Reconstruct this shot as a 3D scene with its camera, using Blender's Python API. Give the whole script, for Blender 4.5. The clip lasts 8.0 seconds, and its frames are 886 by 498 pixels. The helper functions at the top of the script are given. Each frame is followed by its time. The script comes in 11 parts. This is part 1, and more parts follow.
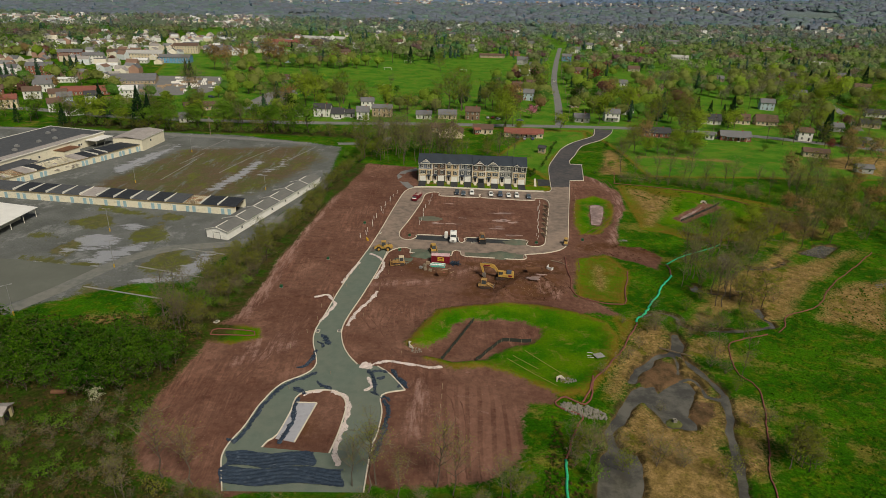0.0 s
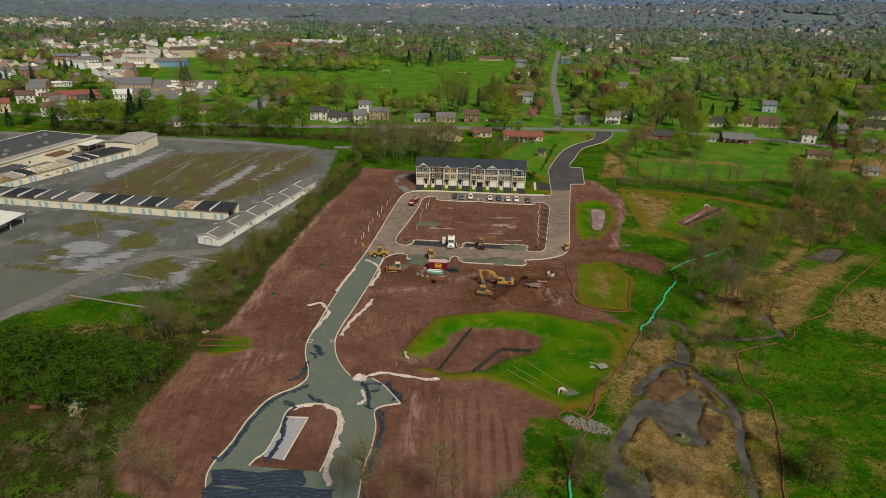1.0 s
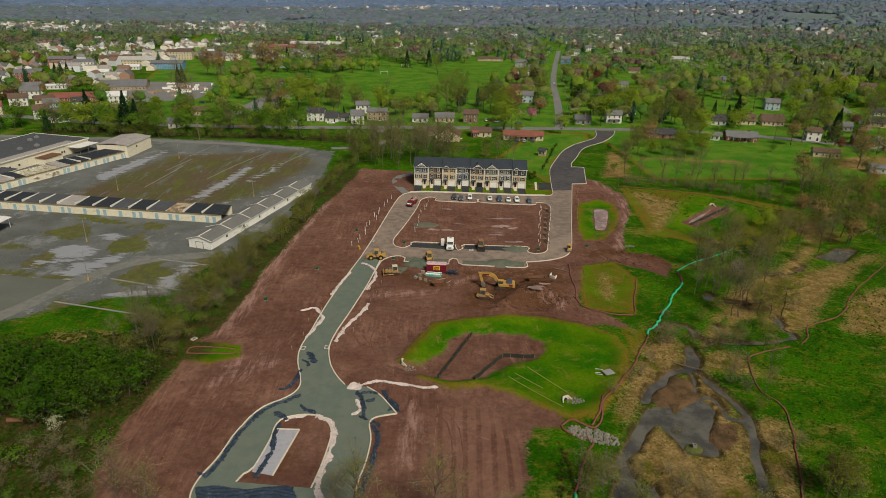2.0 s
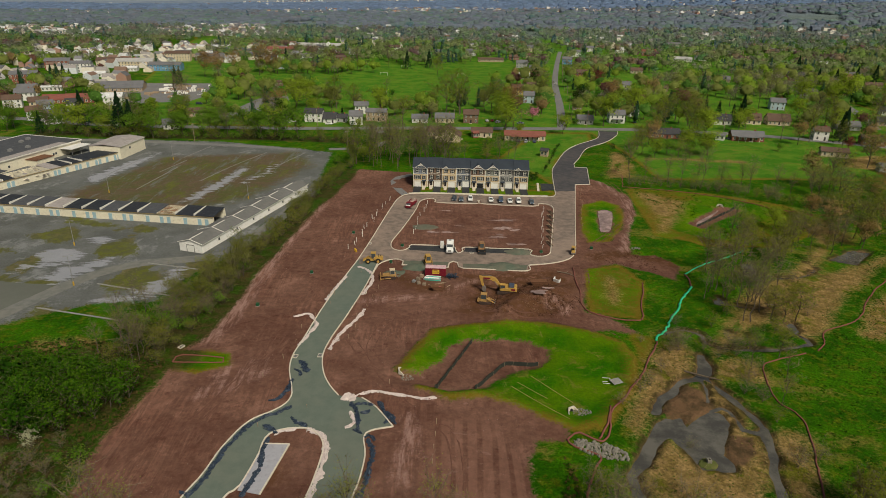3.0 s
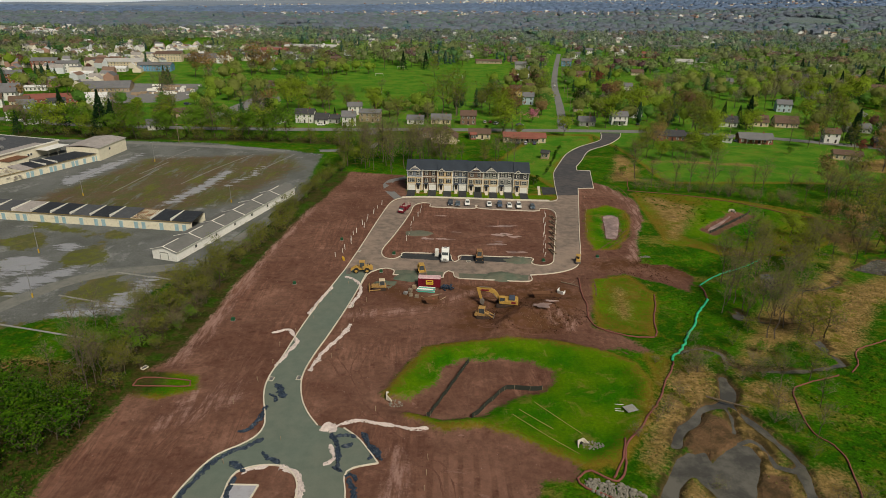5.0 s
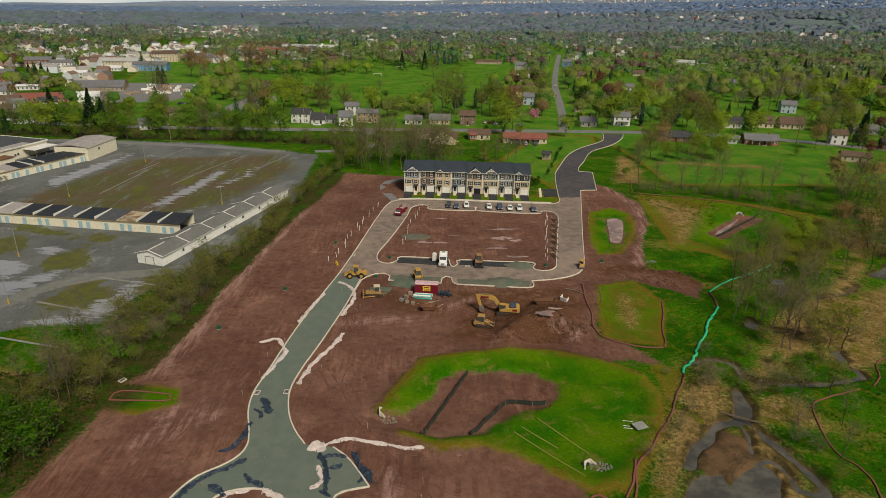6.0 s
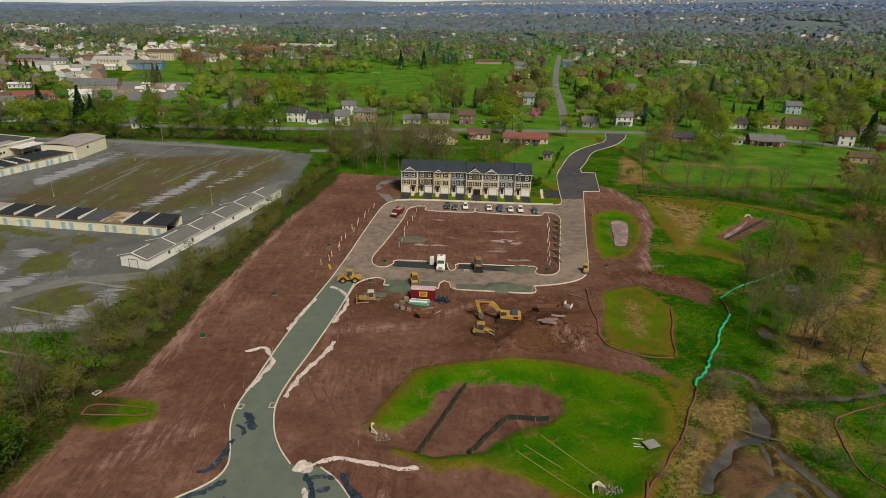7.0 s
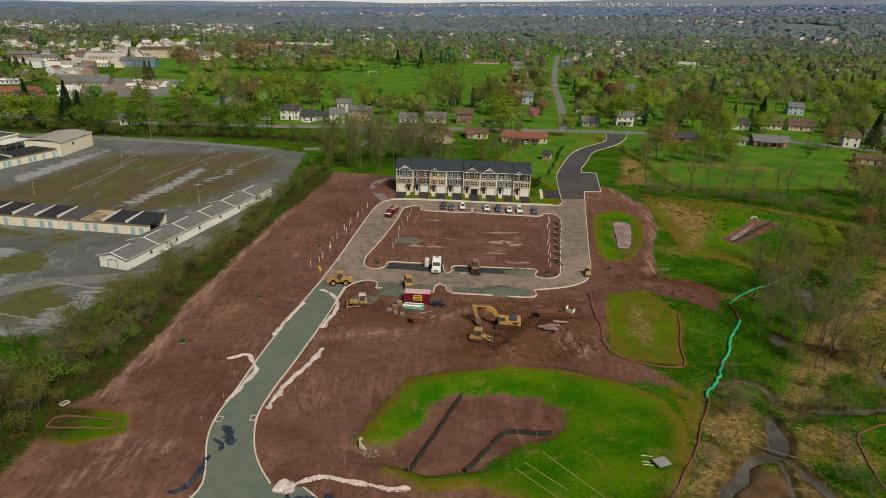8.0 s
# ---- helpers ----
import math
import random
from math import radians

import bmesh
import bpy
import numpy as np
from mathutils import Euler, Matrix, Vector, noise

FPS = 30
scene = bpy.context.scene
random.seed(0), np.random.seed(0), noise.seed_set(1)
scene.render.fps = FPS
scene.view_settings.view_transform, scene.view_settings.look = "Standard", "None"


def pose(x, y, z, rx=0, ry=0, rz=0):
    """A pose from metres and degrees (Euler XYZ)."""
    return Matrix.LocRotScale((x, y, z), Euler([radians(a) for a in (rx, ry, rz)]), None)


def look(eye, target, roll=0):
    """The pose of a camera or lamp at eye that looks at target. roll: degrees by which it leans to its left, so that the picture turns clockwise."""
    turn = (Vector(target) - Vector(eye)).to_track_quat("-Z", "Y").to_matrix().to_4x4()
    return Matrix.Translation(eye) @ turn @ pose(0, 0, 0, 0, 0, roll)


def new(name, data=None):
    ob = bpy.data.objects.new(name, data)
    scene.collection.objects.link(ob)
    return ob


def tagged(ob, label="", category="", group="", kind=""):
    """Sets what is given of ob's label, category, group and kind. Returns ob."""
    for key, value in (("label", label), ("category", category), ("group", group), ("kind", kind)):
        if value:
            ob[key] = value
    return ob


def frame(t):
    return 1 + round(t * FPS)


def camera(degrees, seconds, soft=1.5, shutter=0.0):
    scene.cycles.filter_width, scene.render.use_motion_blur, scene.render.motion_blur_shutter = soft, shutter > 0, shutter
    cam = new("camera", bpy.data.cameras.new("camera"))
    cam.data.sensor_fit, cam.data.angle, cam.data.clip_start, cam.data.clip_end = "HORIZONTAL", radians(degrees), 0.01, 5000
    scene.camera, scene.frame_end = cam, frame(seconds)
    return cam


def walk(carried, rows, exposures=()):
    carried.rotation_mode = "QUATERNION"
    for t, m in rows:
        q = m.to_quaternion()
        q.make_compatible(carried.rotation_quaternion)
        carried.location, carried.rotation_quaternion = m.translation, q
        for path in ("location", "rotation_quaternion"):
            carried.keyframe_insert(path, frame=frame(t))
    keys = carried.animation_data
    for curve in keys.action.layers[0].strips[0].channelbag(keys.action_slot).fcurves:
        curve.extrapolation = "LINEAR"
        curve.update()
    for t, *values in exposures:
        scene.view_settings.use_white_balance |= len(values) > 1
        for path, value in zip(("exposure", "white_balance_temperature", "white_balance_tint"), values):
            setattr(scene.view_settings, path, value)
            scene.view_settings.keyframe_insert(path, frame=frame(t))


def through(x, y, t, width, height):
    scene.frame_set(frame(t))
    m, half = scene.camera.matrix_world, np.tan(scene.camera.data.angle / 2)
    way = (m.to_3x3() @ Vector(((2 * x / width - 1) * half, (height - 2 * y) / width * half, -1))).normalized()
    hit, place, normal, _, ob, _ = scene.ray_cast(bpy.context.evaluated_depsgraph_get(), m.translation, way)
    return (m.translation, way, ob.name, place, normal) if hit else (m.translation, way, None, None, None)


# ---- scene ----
cam = camera(70.2, 8.0, soft=0.3)
PATH = [
    (0, (3.508, 0.439, 86.257), (3.564, 2.276, 85.469), 1.9),
    (0.5, (3.893, 3.28, 85.733), (3.95, 5.12, 84.951), 1.8),
    (1, (4.433, 6.1, 84.7), (4.489, 7.942, 83.922), 1.7),
    (1.5, (4.84, 9.053, 83.458), (4.896, 10.896, 82.683), 1.5),
    (3, (5.987, 18.743, 79.456), (6.037, 20.59, 78.692), 1.1),
    (3.5, (6.343, 22.293, 78.326), (6.394, 24.141, 77.565), 1.1),
    (4, (6.682, 25.79, 77.164), (6.735, 27.64, 76.406), 1.1),
    (4.5, (6.927, 29.43, 76.027), (6.983, 31.281, 75.272), 1.2),
    (6, (7.837, 40.7, 72.726), (7.897, 42.554, 71.978), 1.4),
    (6.5, (8.137, 44.544, 71.53), (8.199, 46.399, 70.784), 1.5),
    (7, (8.397, 48.331, 70.243), (8.46, 50.186, 69.499), 1.6),
    (7.5, (8.688, 52.024, 68.827), (8.757, 53.88, 68.086), 1.8),
    (8, (8.944, 55.733, 67.216), (9.017, 57.59, 66.477), 2.0),
]
walk(cam, [(t, look(eye, target, roll)) for t, eye, target, roll in PATH], exposures=[(0, -0.12, 7150, 5), (8, -0.11, 7150, 5)])

# ---- sky and sun: bright overcast, the sun high behind thin cloud ----
world = bpy.data.worlds.new("sky")
scene.world = world
world.use_nodes = True
sky = world.node_tree.nodes.new("ShaderNodeTexSky")
sky.sky_type, sky.sun_disc = "NISHITA", False
sky.sun_elevation, sky.sun_rotation = radians(48), radians(150)
sky.air_density, sky.dust_density, sky.ozone_density = 1.0, 4.0, 1.0
sky_back = world.node_tree.nodes["Background"]
world.node_tree.links.new(sky.outputs[0], sky_back.inputs[0])
sky_back.inputs[1].default_value = 0.05
sun = new("sun", bpy.data.lights.new("sun", "SUN"))
sun.data.energy, sun.data.angle, sun.data.color = 3.25, radians(15), (1.0, 0.95, 0.87)
sun.matrix_world = look((0, 0, 0), (-math.sin(radians(150)) * math.cos(radians(48)), -math.cos(radians(150)) * math.cos(radians(48)), -math.sin(radians(48))))

# ---- materials ----
class Nodes:
    """A node material put together from a few short calls."""

    def __init__(self, name, rough=0.8, metal=0.0):
        self.mat = bpy.data.materials.new(name)
        self.mat.use_nodes = True
        self.tree = self.mat.node_tree
        self.bsdf = self.tree.nodes["Principled BSDF"]
        self.bsdf.inputs["Roughness"].default_value = rough
        self.bsdf.inputs["Metallic"].default_value = metal
        self.bsdf.inputs["Specular IOR Level"].default_value = 0.15
        self.place = None

    def add(self, kind):
        return self.tree.nodes.new(kind)

    def link(self, a, b):
        self.tree.links.new(a, b)

    def put(self, socket, value):
        if isinstance(value, bpy.types.NodeSocket):
            self.link(value, socket)
        elif isinstance(value, (tuple, list)) and len(value) == 3 and socket.type == "RGBA":
            socket.default_value = (*value, 1)
        else:
            socket.default_value = value

    def coords(self, stretch=(1, 1, 1), turn=0.0, world=False):
        if world:
            out = self.add("ShaderNodeNewGeometry").outputs["Position"]
        else:
            out = self.add("ShaderNodeTexCoord").outputs["Object"]
        m = self.add("ShaderNodeMapping")
        m.inputs["Scale"].default_value = stretch
        m.inputs["Rotation"].default_value = (0, 0, turn)
        self.link(out, m.inputs["Vector"])
        return m.outputs[0]

    def noise(self, scale, detail=4, rough=0.55, vec=None, swirl=0.0):
        n = self.add("ShaderNodeTexNoise")
        n.inputs["Scale"].default_value = scale
        n.inputs["Detail"].default_value = detail
        n.inputs["Roughness"].default_value = rough
        n.inputs["Distortion"].default_value = swirl
        self.link(vec if vec is not None else self.coords(), n.inputs["Vector"])
        return n.outputs["Fac"]

    def math(self, op, a, b=0.0, c=0.0):
        n = self.add("ShaderNodeMath")
        n.operation = op
        for s, v in zip(n.inputs, (a, b, c)):
            self.put(s, v)
        return n.outputs[0]

    def step(self, v, lo, hi):
        n = self.add("ShaderNodeMapRange")
        n.interpolation_type = "SMOOTHSTEP"
        self.put(n.inputs[0], v)
        n.inputs[1].default_value, n.inputs[2].default_value = lo, hi
        return n.outputs[0]

    def mix(self, fac, a, b, how="MIX"):
        n = self.add("ShaderNodeMix")
        n.data_type, n.blend_type = "RGBA", how
        self.put(n.inputs[0], fac)
        self.put(n.inputs[6], a)
        self.put(n.inputs[7], b)
        return n.outputs[2]

    def attr(self, name):
        n = self.add("ShaderNodeAttribute")
        n.attribute_name = name
        return n.outputs["Fac"]

    def attr_color(self, name):
        n = self.add("ShaderNodeAttribute")
        n.attribute_name = name
        return n.outputs["Color"]

    def random(self):
        return self.add("ShaderNodeObjectInfo").outputs["Random"]

    def island(self):
        return self.add("ShaderNodeNewGeometry").outputs["Random Per Island"]

    def bright(self, color, factor):
        n = self.add("ShaderNodeHueSaturation")
        self.put(n.inputs["Value"], factor)
        self.put(n.inputs["Color"], color)
        return n.outputs[0]

    def bump(self, height, strength=0.5, distance=0.05):
        n = self.add("ShaderNodeBump")
        n.inputs["Strength"].default_value, n.inputs["Distance"].default_value = strength, distance
        self.link(height, n.inputs["Height"])
        self.link(n.outputs[0], self.bsdf.inputs["Normal"])

    def done(self, color, rough=None):
        self.put(self.bsdf.inputs["Base Color"], color)
        if rough is not None:
            self.put(self.bsdf.inputs["Roughness"], rough)
        return self.mat


def worn(name, color, rough=0.7, grain=3.0, spread=0.18, stain=None, metal=0.0, big=0.35, relief=0.0):
    """A plain surface with fine grain, broader blotches and a little dirt."""
    n = Nodes(name, rough, metal)
    vec = n.coords()
    fine, broad = n.noise(grain, 5, 0.6, vec), n.noise(big, 3, 0.5, vec)
    v = n.math("MULTIPLY_ADD", fine, spread * 2, 1 - spread)
    v = n.math("MULTIPLY", v, n.math("MULTIPLY_ADD", broad, spread * 1.6, 1 - spread * 0.8))
    c = n.bright(color, v)
    if stain:
        c = n.mix(n.math("MULTIPLY", n.step(n.noise(big * 3, 5, 0.65, vec), 0.52, 0.72), 0.6), c, stain)
    if relief:
        n.bump(fine, 0.6, relief)
    return n.done(c, n.math("MULTIPLY_ADD", fine, 0.2, rough - 0.1))


def striped(name, color, axis, period, dark=0.75, rough=0.6, spread=0.12):
    """Boards, siding or sheet ribs: fine lines across one axis."""
    n = Nodes(name, rough)
    vec = n.coords()
    sep = n.add("ShaderNodeSeparateXYZ")
    n.link(vec, sep.inputs[0])
    w = n.math("FRACT", n.math("DIVIDE", sep.outputs[axis], period))
    line = n.step(n.math("ABSOLUTE", n.math("SUBTRACT", w, 0.5)), 0.36, 0.48)
    fine, broad = n.noise(4, 4, 0.6, vec), n.noise(0.3, 3, 0.5, vec)
    v = n.math("MULTIPLY_ADD", fine, spread, 1 - spread / 2)
    v = n.math("MULTIPLY", v, n.math("MULTIPLY_ADD", broad, spread * 2, 1 - spread))
    c = n.bright(color, v)
    c = n.mix(n.math("MULTIPLY", line, 1 - dark), c, n.bright(color, 0.35))
    n.bump(w, 0.3, 0.03)
    return n.done(c)


def ground_material():
    n = Nodes("earth_and_grass", 0.95)
    n.bsdf.inputs["Specular IOR Level"].default_value = 0.04
    vec = n.coords(world=True)
    n1, n2, n3, n4 = n.noise(0.012, 4, 0.6, vec), n.noise(0.07, 5, 0.6, vec), n.noise(0.35, 5, 0.65, vec), n.step(n.noise(1.6, 5, 0.75, vec), 0.3, 0.7)
    edge = n.math("ADD", n.math("MULTIPLY", n.math("SUBTRACT", n2, 0.5), 5.0), n.math("MULTIPLY", n.math("SUBTRACT", n3, 0.5), 3.5))
    edge = n.math("ADD", edge, n.math("MULTIPLY", n.math("SUBTRACT", n4, 0.5), 1.5))

    def zone(name, lo=-0.5, hi=0.7, amount=1.0):
        return n.step(n.math("MULTIPLY_ADD", edge, amount, n.attr(name)), lo, hi)

    # Meadow and lawns
    grass = n.mix(n.step(n2, 0.4, 0.6), GRASS_A, GRASS_B)
    grass = n.mix(n.math("MULTIPLY", n.step(n3, 0.48, 0.66), 0.65), grass, GRASS_C)
    grass = n.mix(n.math("MULTIPLY", n.step(n.noise(0.05, 7, 0.75, n.coords((1, 1.6, 1), 0.6, True)), 0.53, 0.64), 0.75), grass, STRAW)
    grass = n.mix(n.math("MULTIPLY", n.step(n.noise(0.11, 7, 0.75, vec), 0.57, 0.66), 0.6), grass, GRASS_D)
    grass = n.bright(grass, n.math("MULTIPLY_ADD", n4, 0.75, 0.6))
    # Sown basin grass
    lush = n.mix(n.step(n2, 0.36, 0.62), LUSH_A, LUSH_B)
    # Lush grass past y = 292 m takes lighter greens
    lush = n.mix(n.step(n.attr("far_lawn"), -1, 1), lush, n.mix(n.step(n2, 0.38, 0.62), (0.05, 0.17, 0.012), (0.105, 0.215, 0.02)))
    lush = n.mix(n.math("MULTIPLY", n.step(n.noise(0.16, 6, 0.7, vec, 0.6), 0.53, 0.64), 0.55), lush, STRAW)
    lush = n.mix(n.math("MULTIPLY", n.step(n.noise(0.3, 6, 0.75, n.coords((1.0, 0.25, 1), 0.7, True)), 0.6, 0.7), 0.35), lush, TAN_A)
    lush = n.mix(n.math("MULTIPLY", n.math("SUBTRACT", 1.0, n.step(n.math("MULTIPLY_ADD", edge, 1.5, n.attr("lush")), 0.4, 4.4)), 0.8), lush, RUSTY)
    lush = n.bright(lush, n.math("MULTIPLY_ADD", n4, 0.3, 0.85))
    c = n.mix(zone("lush", -0.6, 1.2, 0.5), grass, lush)
    # Dry reeds and winter grass along the brook
    tan = n.mix(n.step(n3, 0.4, 0.6), TAN_A, TAN_B)
    tan = n.mix(n.math("MULTIPLY", n.step(n.noise(0.09, 6, 0.72, vec, 0.5), 0.53, 0.62), 0.85), tan, GRASS_C)
    tan = n.mix(n.math("MULTIPLY", n.step(n.noise(0.2, 6, 0.72, vec), 0.56, 0.64), 0.5), tan, SILT_B)
    tan = n.bright(tan, n.math("MULTIPLY_ADD", n4, 0.7, 0.62))
    c = n.mix(zone("tan", -2.5, 2.5, 2.2), c, tan)
    # Brushy ground under thickets and hedges
    rough = n.mix(n.step(n3, 0.42, 0.6), ROUGH_A, ROUGH_B)
    rough = n.mix(n.math("MULTIPLY", n.step(n.noise(0.14, 6, 0.72, vec), 0.5, 0.6), 0.55), rough, GRASS_A)
    rough = n.bright(rough, n.math("MULTIPLY_ADD", n4, 0.7, 0.62))
    c = n.mix(n.math("MULTIPLY", zone("rough", -2, 2, 1.5), 0.9), c, rough)
    # Old paving of the car park, cracked, weedy and stained
    lot = n.mix(n.step(n2, 0.3, 0.7), LOT_A, LOT_B)
    lot = n.bright(lot, n.math("MULTIPLY_ADD", n4, 0.3, 0.85))
    pale = n.step(n.noise(0.07, 9, 0.8, n.coords((1.2, 0.8, 1), -0.3, True)), 0.53, 0.62)
    lot = n.mix(n.math("MULTIPLY", pale, 0.6), lot, LOT_PALE)
    moss = n.step(n.math("MULTIPLY_ADD", n.math("SUBTRACT", n.noise(0.11, 8, 0.75, n.coords((1, 0.75, 1), 0.8, True), 0.4), 0.5), 22.0, n.attr("moss")), -1.2, 0.4)
    growth = n.mix(n.step(n3, 0.42, 0.58), MOSS, n.mix(n.step(n2, 0.42, 0.58), MOSS_B, GRASS_C))
    lot = n.mix(n.math("MULTIPLY", moss, 0.85), lot, growth)
    cracks = n.step(n.noise(0.5, 8, 0.8, n.coords((0.5, 1.4, 1), -0.35, True)), 0.56, 0.64)
    lot = n.mix(n.math("MULTIPLY", cracks, 0.4), lot, MOSS)
    # Sky sheen on wet patches, painted as colour; also the pale concrete strips
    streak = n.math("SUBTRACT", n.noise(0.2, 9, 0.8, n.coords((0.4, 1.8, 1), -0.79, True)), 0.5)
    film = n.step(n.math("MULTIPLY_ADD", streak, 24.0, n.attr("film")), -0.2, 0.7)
    weeds = n.mix(n.step(n.noise(0.05, 7, 0.75, vec), 0.42, 0.58), WEED_A, WEED_B)
    weeds = n.mix(n.math("MULTIPLY", n.step(n3, 0.5, 0.62), 0.6), weeds, WEED_C)
    weeds = n.mix(n.math("MULTIPLY", n.step(n.noise(0.09, 8, 0.78, n.coords((2.2, 0.35, 1), -0.42, True)), 0.53, 0.6), 0.7), weeds, LOT_B)
    weeds = n.mix(n.math("MULTIPLY", n.step(n.noise(0.1, 5, 0.7, n.coords((1.3, 0.5, 1), -0.3, True)), 0.55, 0.64), 0.8), weeds, GRASS_C)
    lot = n.mix(n.math("MULTIPLY", zone("weed", -4, 4, 3.0), 0.85), lot, n.bright(weeds, n.math("MULTIPLY_ADD", n4, 0.5, 0.75)))
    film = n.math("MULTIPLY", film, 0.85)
    lot = n.mix(film, lot, LOT_PALE_SHEEN)
    c = n.mix(zone("lot", -0.8, 0.8, 1.2), c, lot)
    # Woodland floor far off, with distance haze painted in: grey-green, then blue
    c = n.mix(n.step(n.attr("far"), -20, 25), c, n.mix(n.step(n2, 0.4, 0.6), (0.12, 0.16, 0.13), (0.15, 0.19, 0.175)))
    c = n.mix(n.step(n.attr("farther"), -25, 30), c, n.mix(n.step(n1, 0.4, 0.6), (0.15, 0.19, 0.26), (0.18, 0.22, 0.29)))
    # Bare red shale soil, smeared by blades, wheels and rain
    dirt = n.mix(n.step(n.noise(0.045, 6, 0.7, vec), 0.38, 0.62), DIRT_C, DIRT_B)
    dirt = n.mix(n.math("MULTIPLY", n.step(n2, 0.35, 0.68), 0.6), dirt, DIRT_A)
    drag = n.noise(0.12, 8, 0.72, n.coords((1.5, 0.45, 1), -0.1, True), 1.4)
    dirt = n.mix(n.math("MULTIPLY", n.step(drag, 0.52, 0.68), 0.6), dirt, DIRT_PALE)
    arc = n.noise(0.1, 7, 0.68, n.coords((0.9, 1.1, 1), 0.3, True), 1.6)
    dirt = n.mix(n.math("MULTIPLY", n.step(arc, 0.5, 0.7), 0.35), dirt, DIRT_DAMP)
    dirt = n.mix(n.math("MULTIPLY", n.step(n.noise(0.09, 8, 0.75, vec), 0.55, 0.64), 0.55), dirt, DIRT_PALE)
    cross = n.noise(0.2, 7, 0.75, n.coords((0.7, 1.3, 1), 0.3, True), 1.4)
    dirt = n.mix(n.math("MULTIPLY", n.math("MULTIPLY", n.step(cross, 0.6, 0.66), n.step(n1, 0.45, 0.6)), 0.55), dirt, DIRT_SLIP)
    ruts = n.noise(0.45, 6, 0.65, n.coords((1.4, 0.12, 1), -0.08, True), 1.6)
    dirt = n.bright(dirt, n.math("MULTIPLY_ADD", n.math("MULTIPLY", n.step(ruts, 0.42, 0.58), n.step(n.noise(0.03, 4, 0.6, vec), 0.45, 0.6)), 0.3, 0.9))
    dirt = n.mix(n.math("MULTIPLY", n.step(n3, 0.57, 0.68), 0.5), dirt, DIRT_DAMP)
    dirt = n.bright(dirt, n.math("MULTIPLY_ADD", n.step(n.noise(0.6, 6, 0.72, vec), 0.34, 0.66), 0.28, 0.71))
    wave = n.add("ShaderNodeTexWave")
    wave.inputs["Scale"].default_value, wave.inputs["Distortion"].default_value = 0.13, 9.0
    wave.inputs["Detail"].default_value, wave.inputs["Detail Scale"].default_value = 3.0, 0.35
    n.link(n.coords((1, 0.25, 1), 0.05, True), wave.inputs["Vector"])
    band = n.math("MULTIPLY", n.step(wave.outputs["Fac"], 0.1, 0.5), zone("graded", -1.5, 1.5, 1.0))
    dirt = n.mix(n.math("MULTIPLY", band, 0.3), dirt, DIRT_PALE)
    churn = n.step(n.math("MULTIPLY_ADD", edge, 1.2, n.attr("churn")), -2.5, 3)
    dirt = n.mix(n.math("MULTIPLY", churn, n.step(n.noise(0.45, 6, 0.75, vec), 0.36, 0.56)), dirt, DIRT_DUG)
    smear = n.step(n.noise(0.5, 6, 0.72, n.coords((1.5, 0.22, 1), -0.12, True)), 0.4, 0.62)
    slick = n.math("MULTIPLY", n.math("MULTIPLY", n.step(n.math("MULTIPLY_ADD", edge, 1.3, n.attr("slick")), -1.5, 2.0), smear), 0.85)
    dirt = n.mix(slick, dirt, DIRT_SLIP)
    isdirt = zone("dirt", -0.6, 0.8, 0.9)
    c = n.mix(isdirt, c, dirt)
    # Churned silt and wet margins
    brink = n.math("MULTIPLY", n.step(n.math("MULTIPLY_ADD", edge, 0.35, n.attr("bank")), -1.5, -0.5), n.step(n3, 0.35, 0.55))
    c = n.mix(n.math("MULTIPLY", brink, 0.8), c, BANK)
    wet = zone("wet", -0.5, 0.5, 0.25)
    c = n.mix(wet, c, n.mix(n.step(n3, 0.4, 0.65), SILT_A, SILT_B))
    n.bump(n.math("MULTIPLY", n.math("ADD", n.math("MULTIPLY", n4, 0.5), n3), n.math("MULTIPLY_ADD", isdirt, -0.6, 1.0)), 1.0, 0.3)
    gloss = n.math("MAXIMUM", n.math("MULTIPLY", wet, 0.35), n.math("MULTIPLY", film, 0.5))
    return n.done(c, n.math("SUBTRACT", n.math("MULTIPLY_ADD", n3, 0.2, 0.8), gloss))


GRASS_A, GRASS_B, GRASS_C, GRASS_D = (0.02, 0.09, 0.002), (0.042, 0.138, 0.003), (0.125, 0.135, 0.009), (0.013, 0.048, 0.002)
STRAW = (0.2, 0.165, 0.035)
LUSH_A, LUSH_B, RUSTY, BANK = (0.026, 0.13, 0.002), (0.09, 0.18, 0.004), (0.2, 0.115, 0.018), (0.04, 0.033, 0.014)
TAN_A, TAN_B = (0.33, 0.22, 0.09), (0.2, 0.14, 0.045)
ROUGH_A, ROUGH_B = (0.07, 0.048, 0.02), (0.03, 0.045, 0.008)
LOT_A, LOT_B, LOT_PALE, MOSS = (0.115, 0.122, 0.116), (0.175, 0.181, 0.178), (0.3, 0.31, 0.31), (0.1, 0.105, 0.03)
MOSS_B = (0.16, 0.135, 0.055)
LOT_PALE_SHEEN = (0.36, 0.37, 0.415)
WEED_A, WEED_B, WEED_C = (0.125, 0.088, 0.045), (0.095, 0.1, 0.022), (0.165, 0.1, 0.06)
DIRT_A, DIRT_B, DIRT_C = (0.187, 0.093, 0.066), (0.225, 0.119, 0.087), (0.15, 0.072, 0.052)
DIRT_PALE, DIRT_DAMP = (0.29, 0.155, 0.115), (0.088, 0.036, 0.026)
DIRT_SLIP, DIRT_DUG = (0.36, 0.22, 0.19), (0.105, 0.05, 0.026)
SILT_A, SILT_B = (0.17, 0.1, 0.055), (0.085, 0.058, 0.03)
M_GROUND = ground_material()


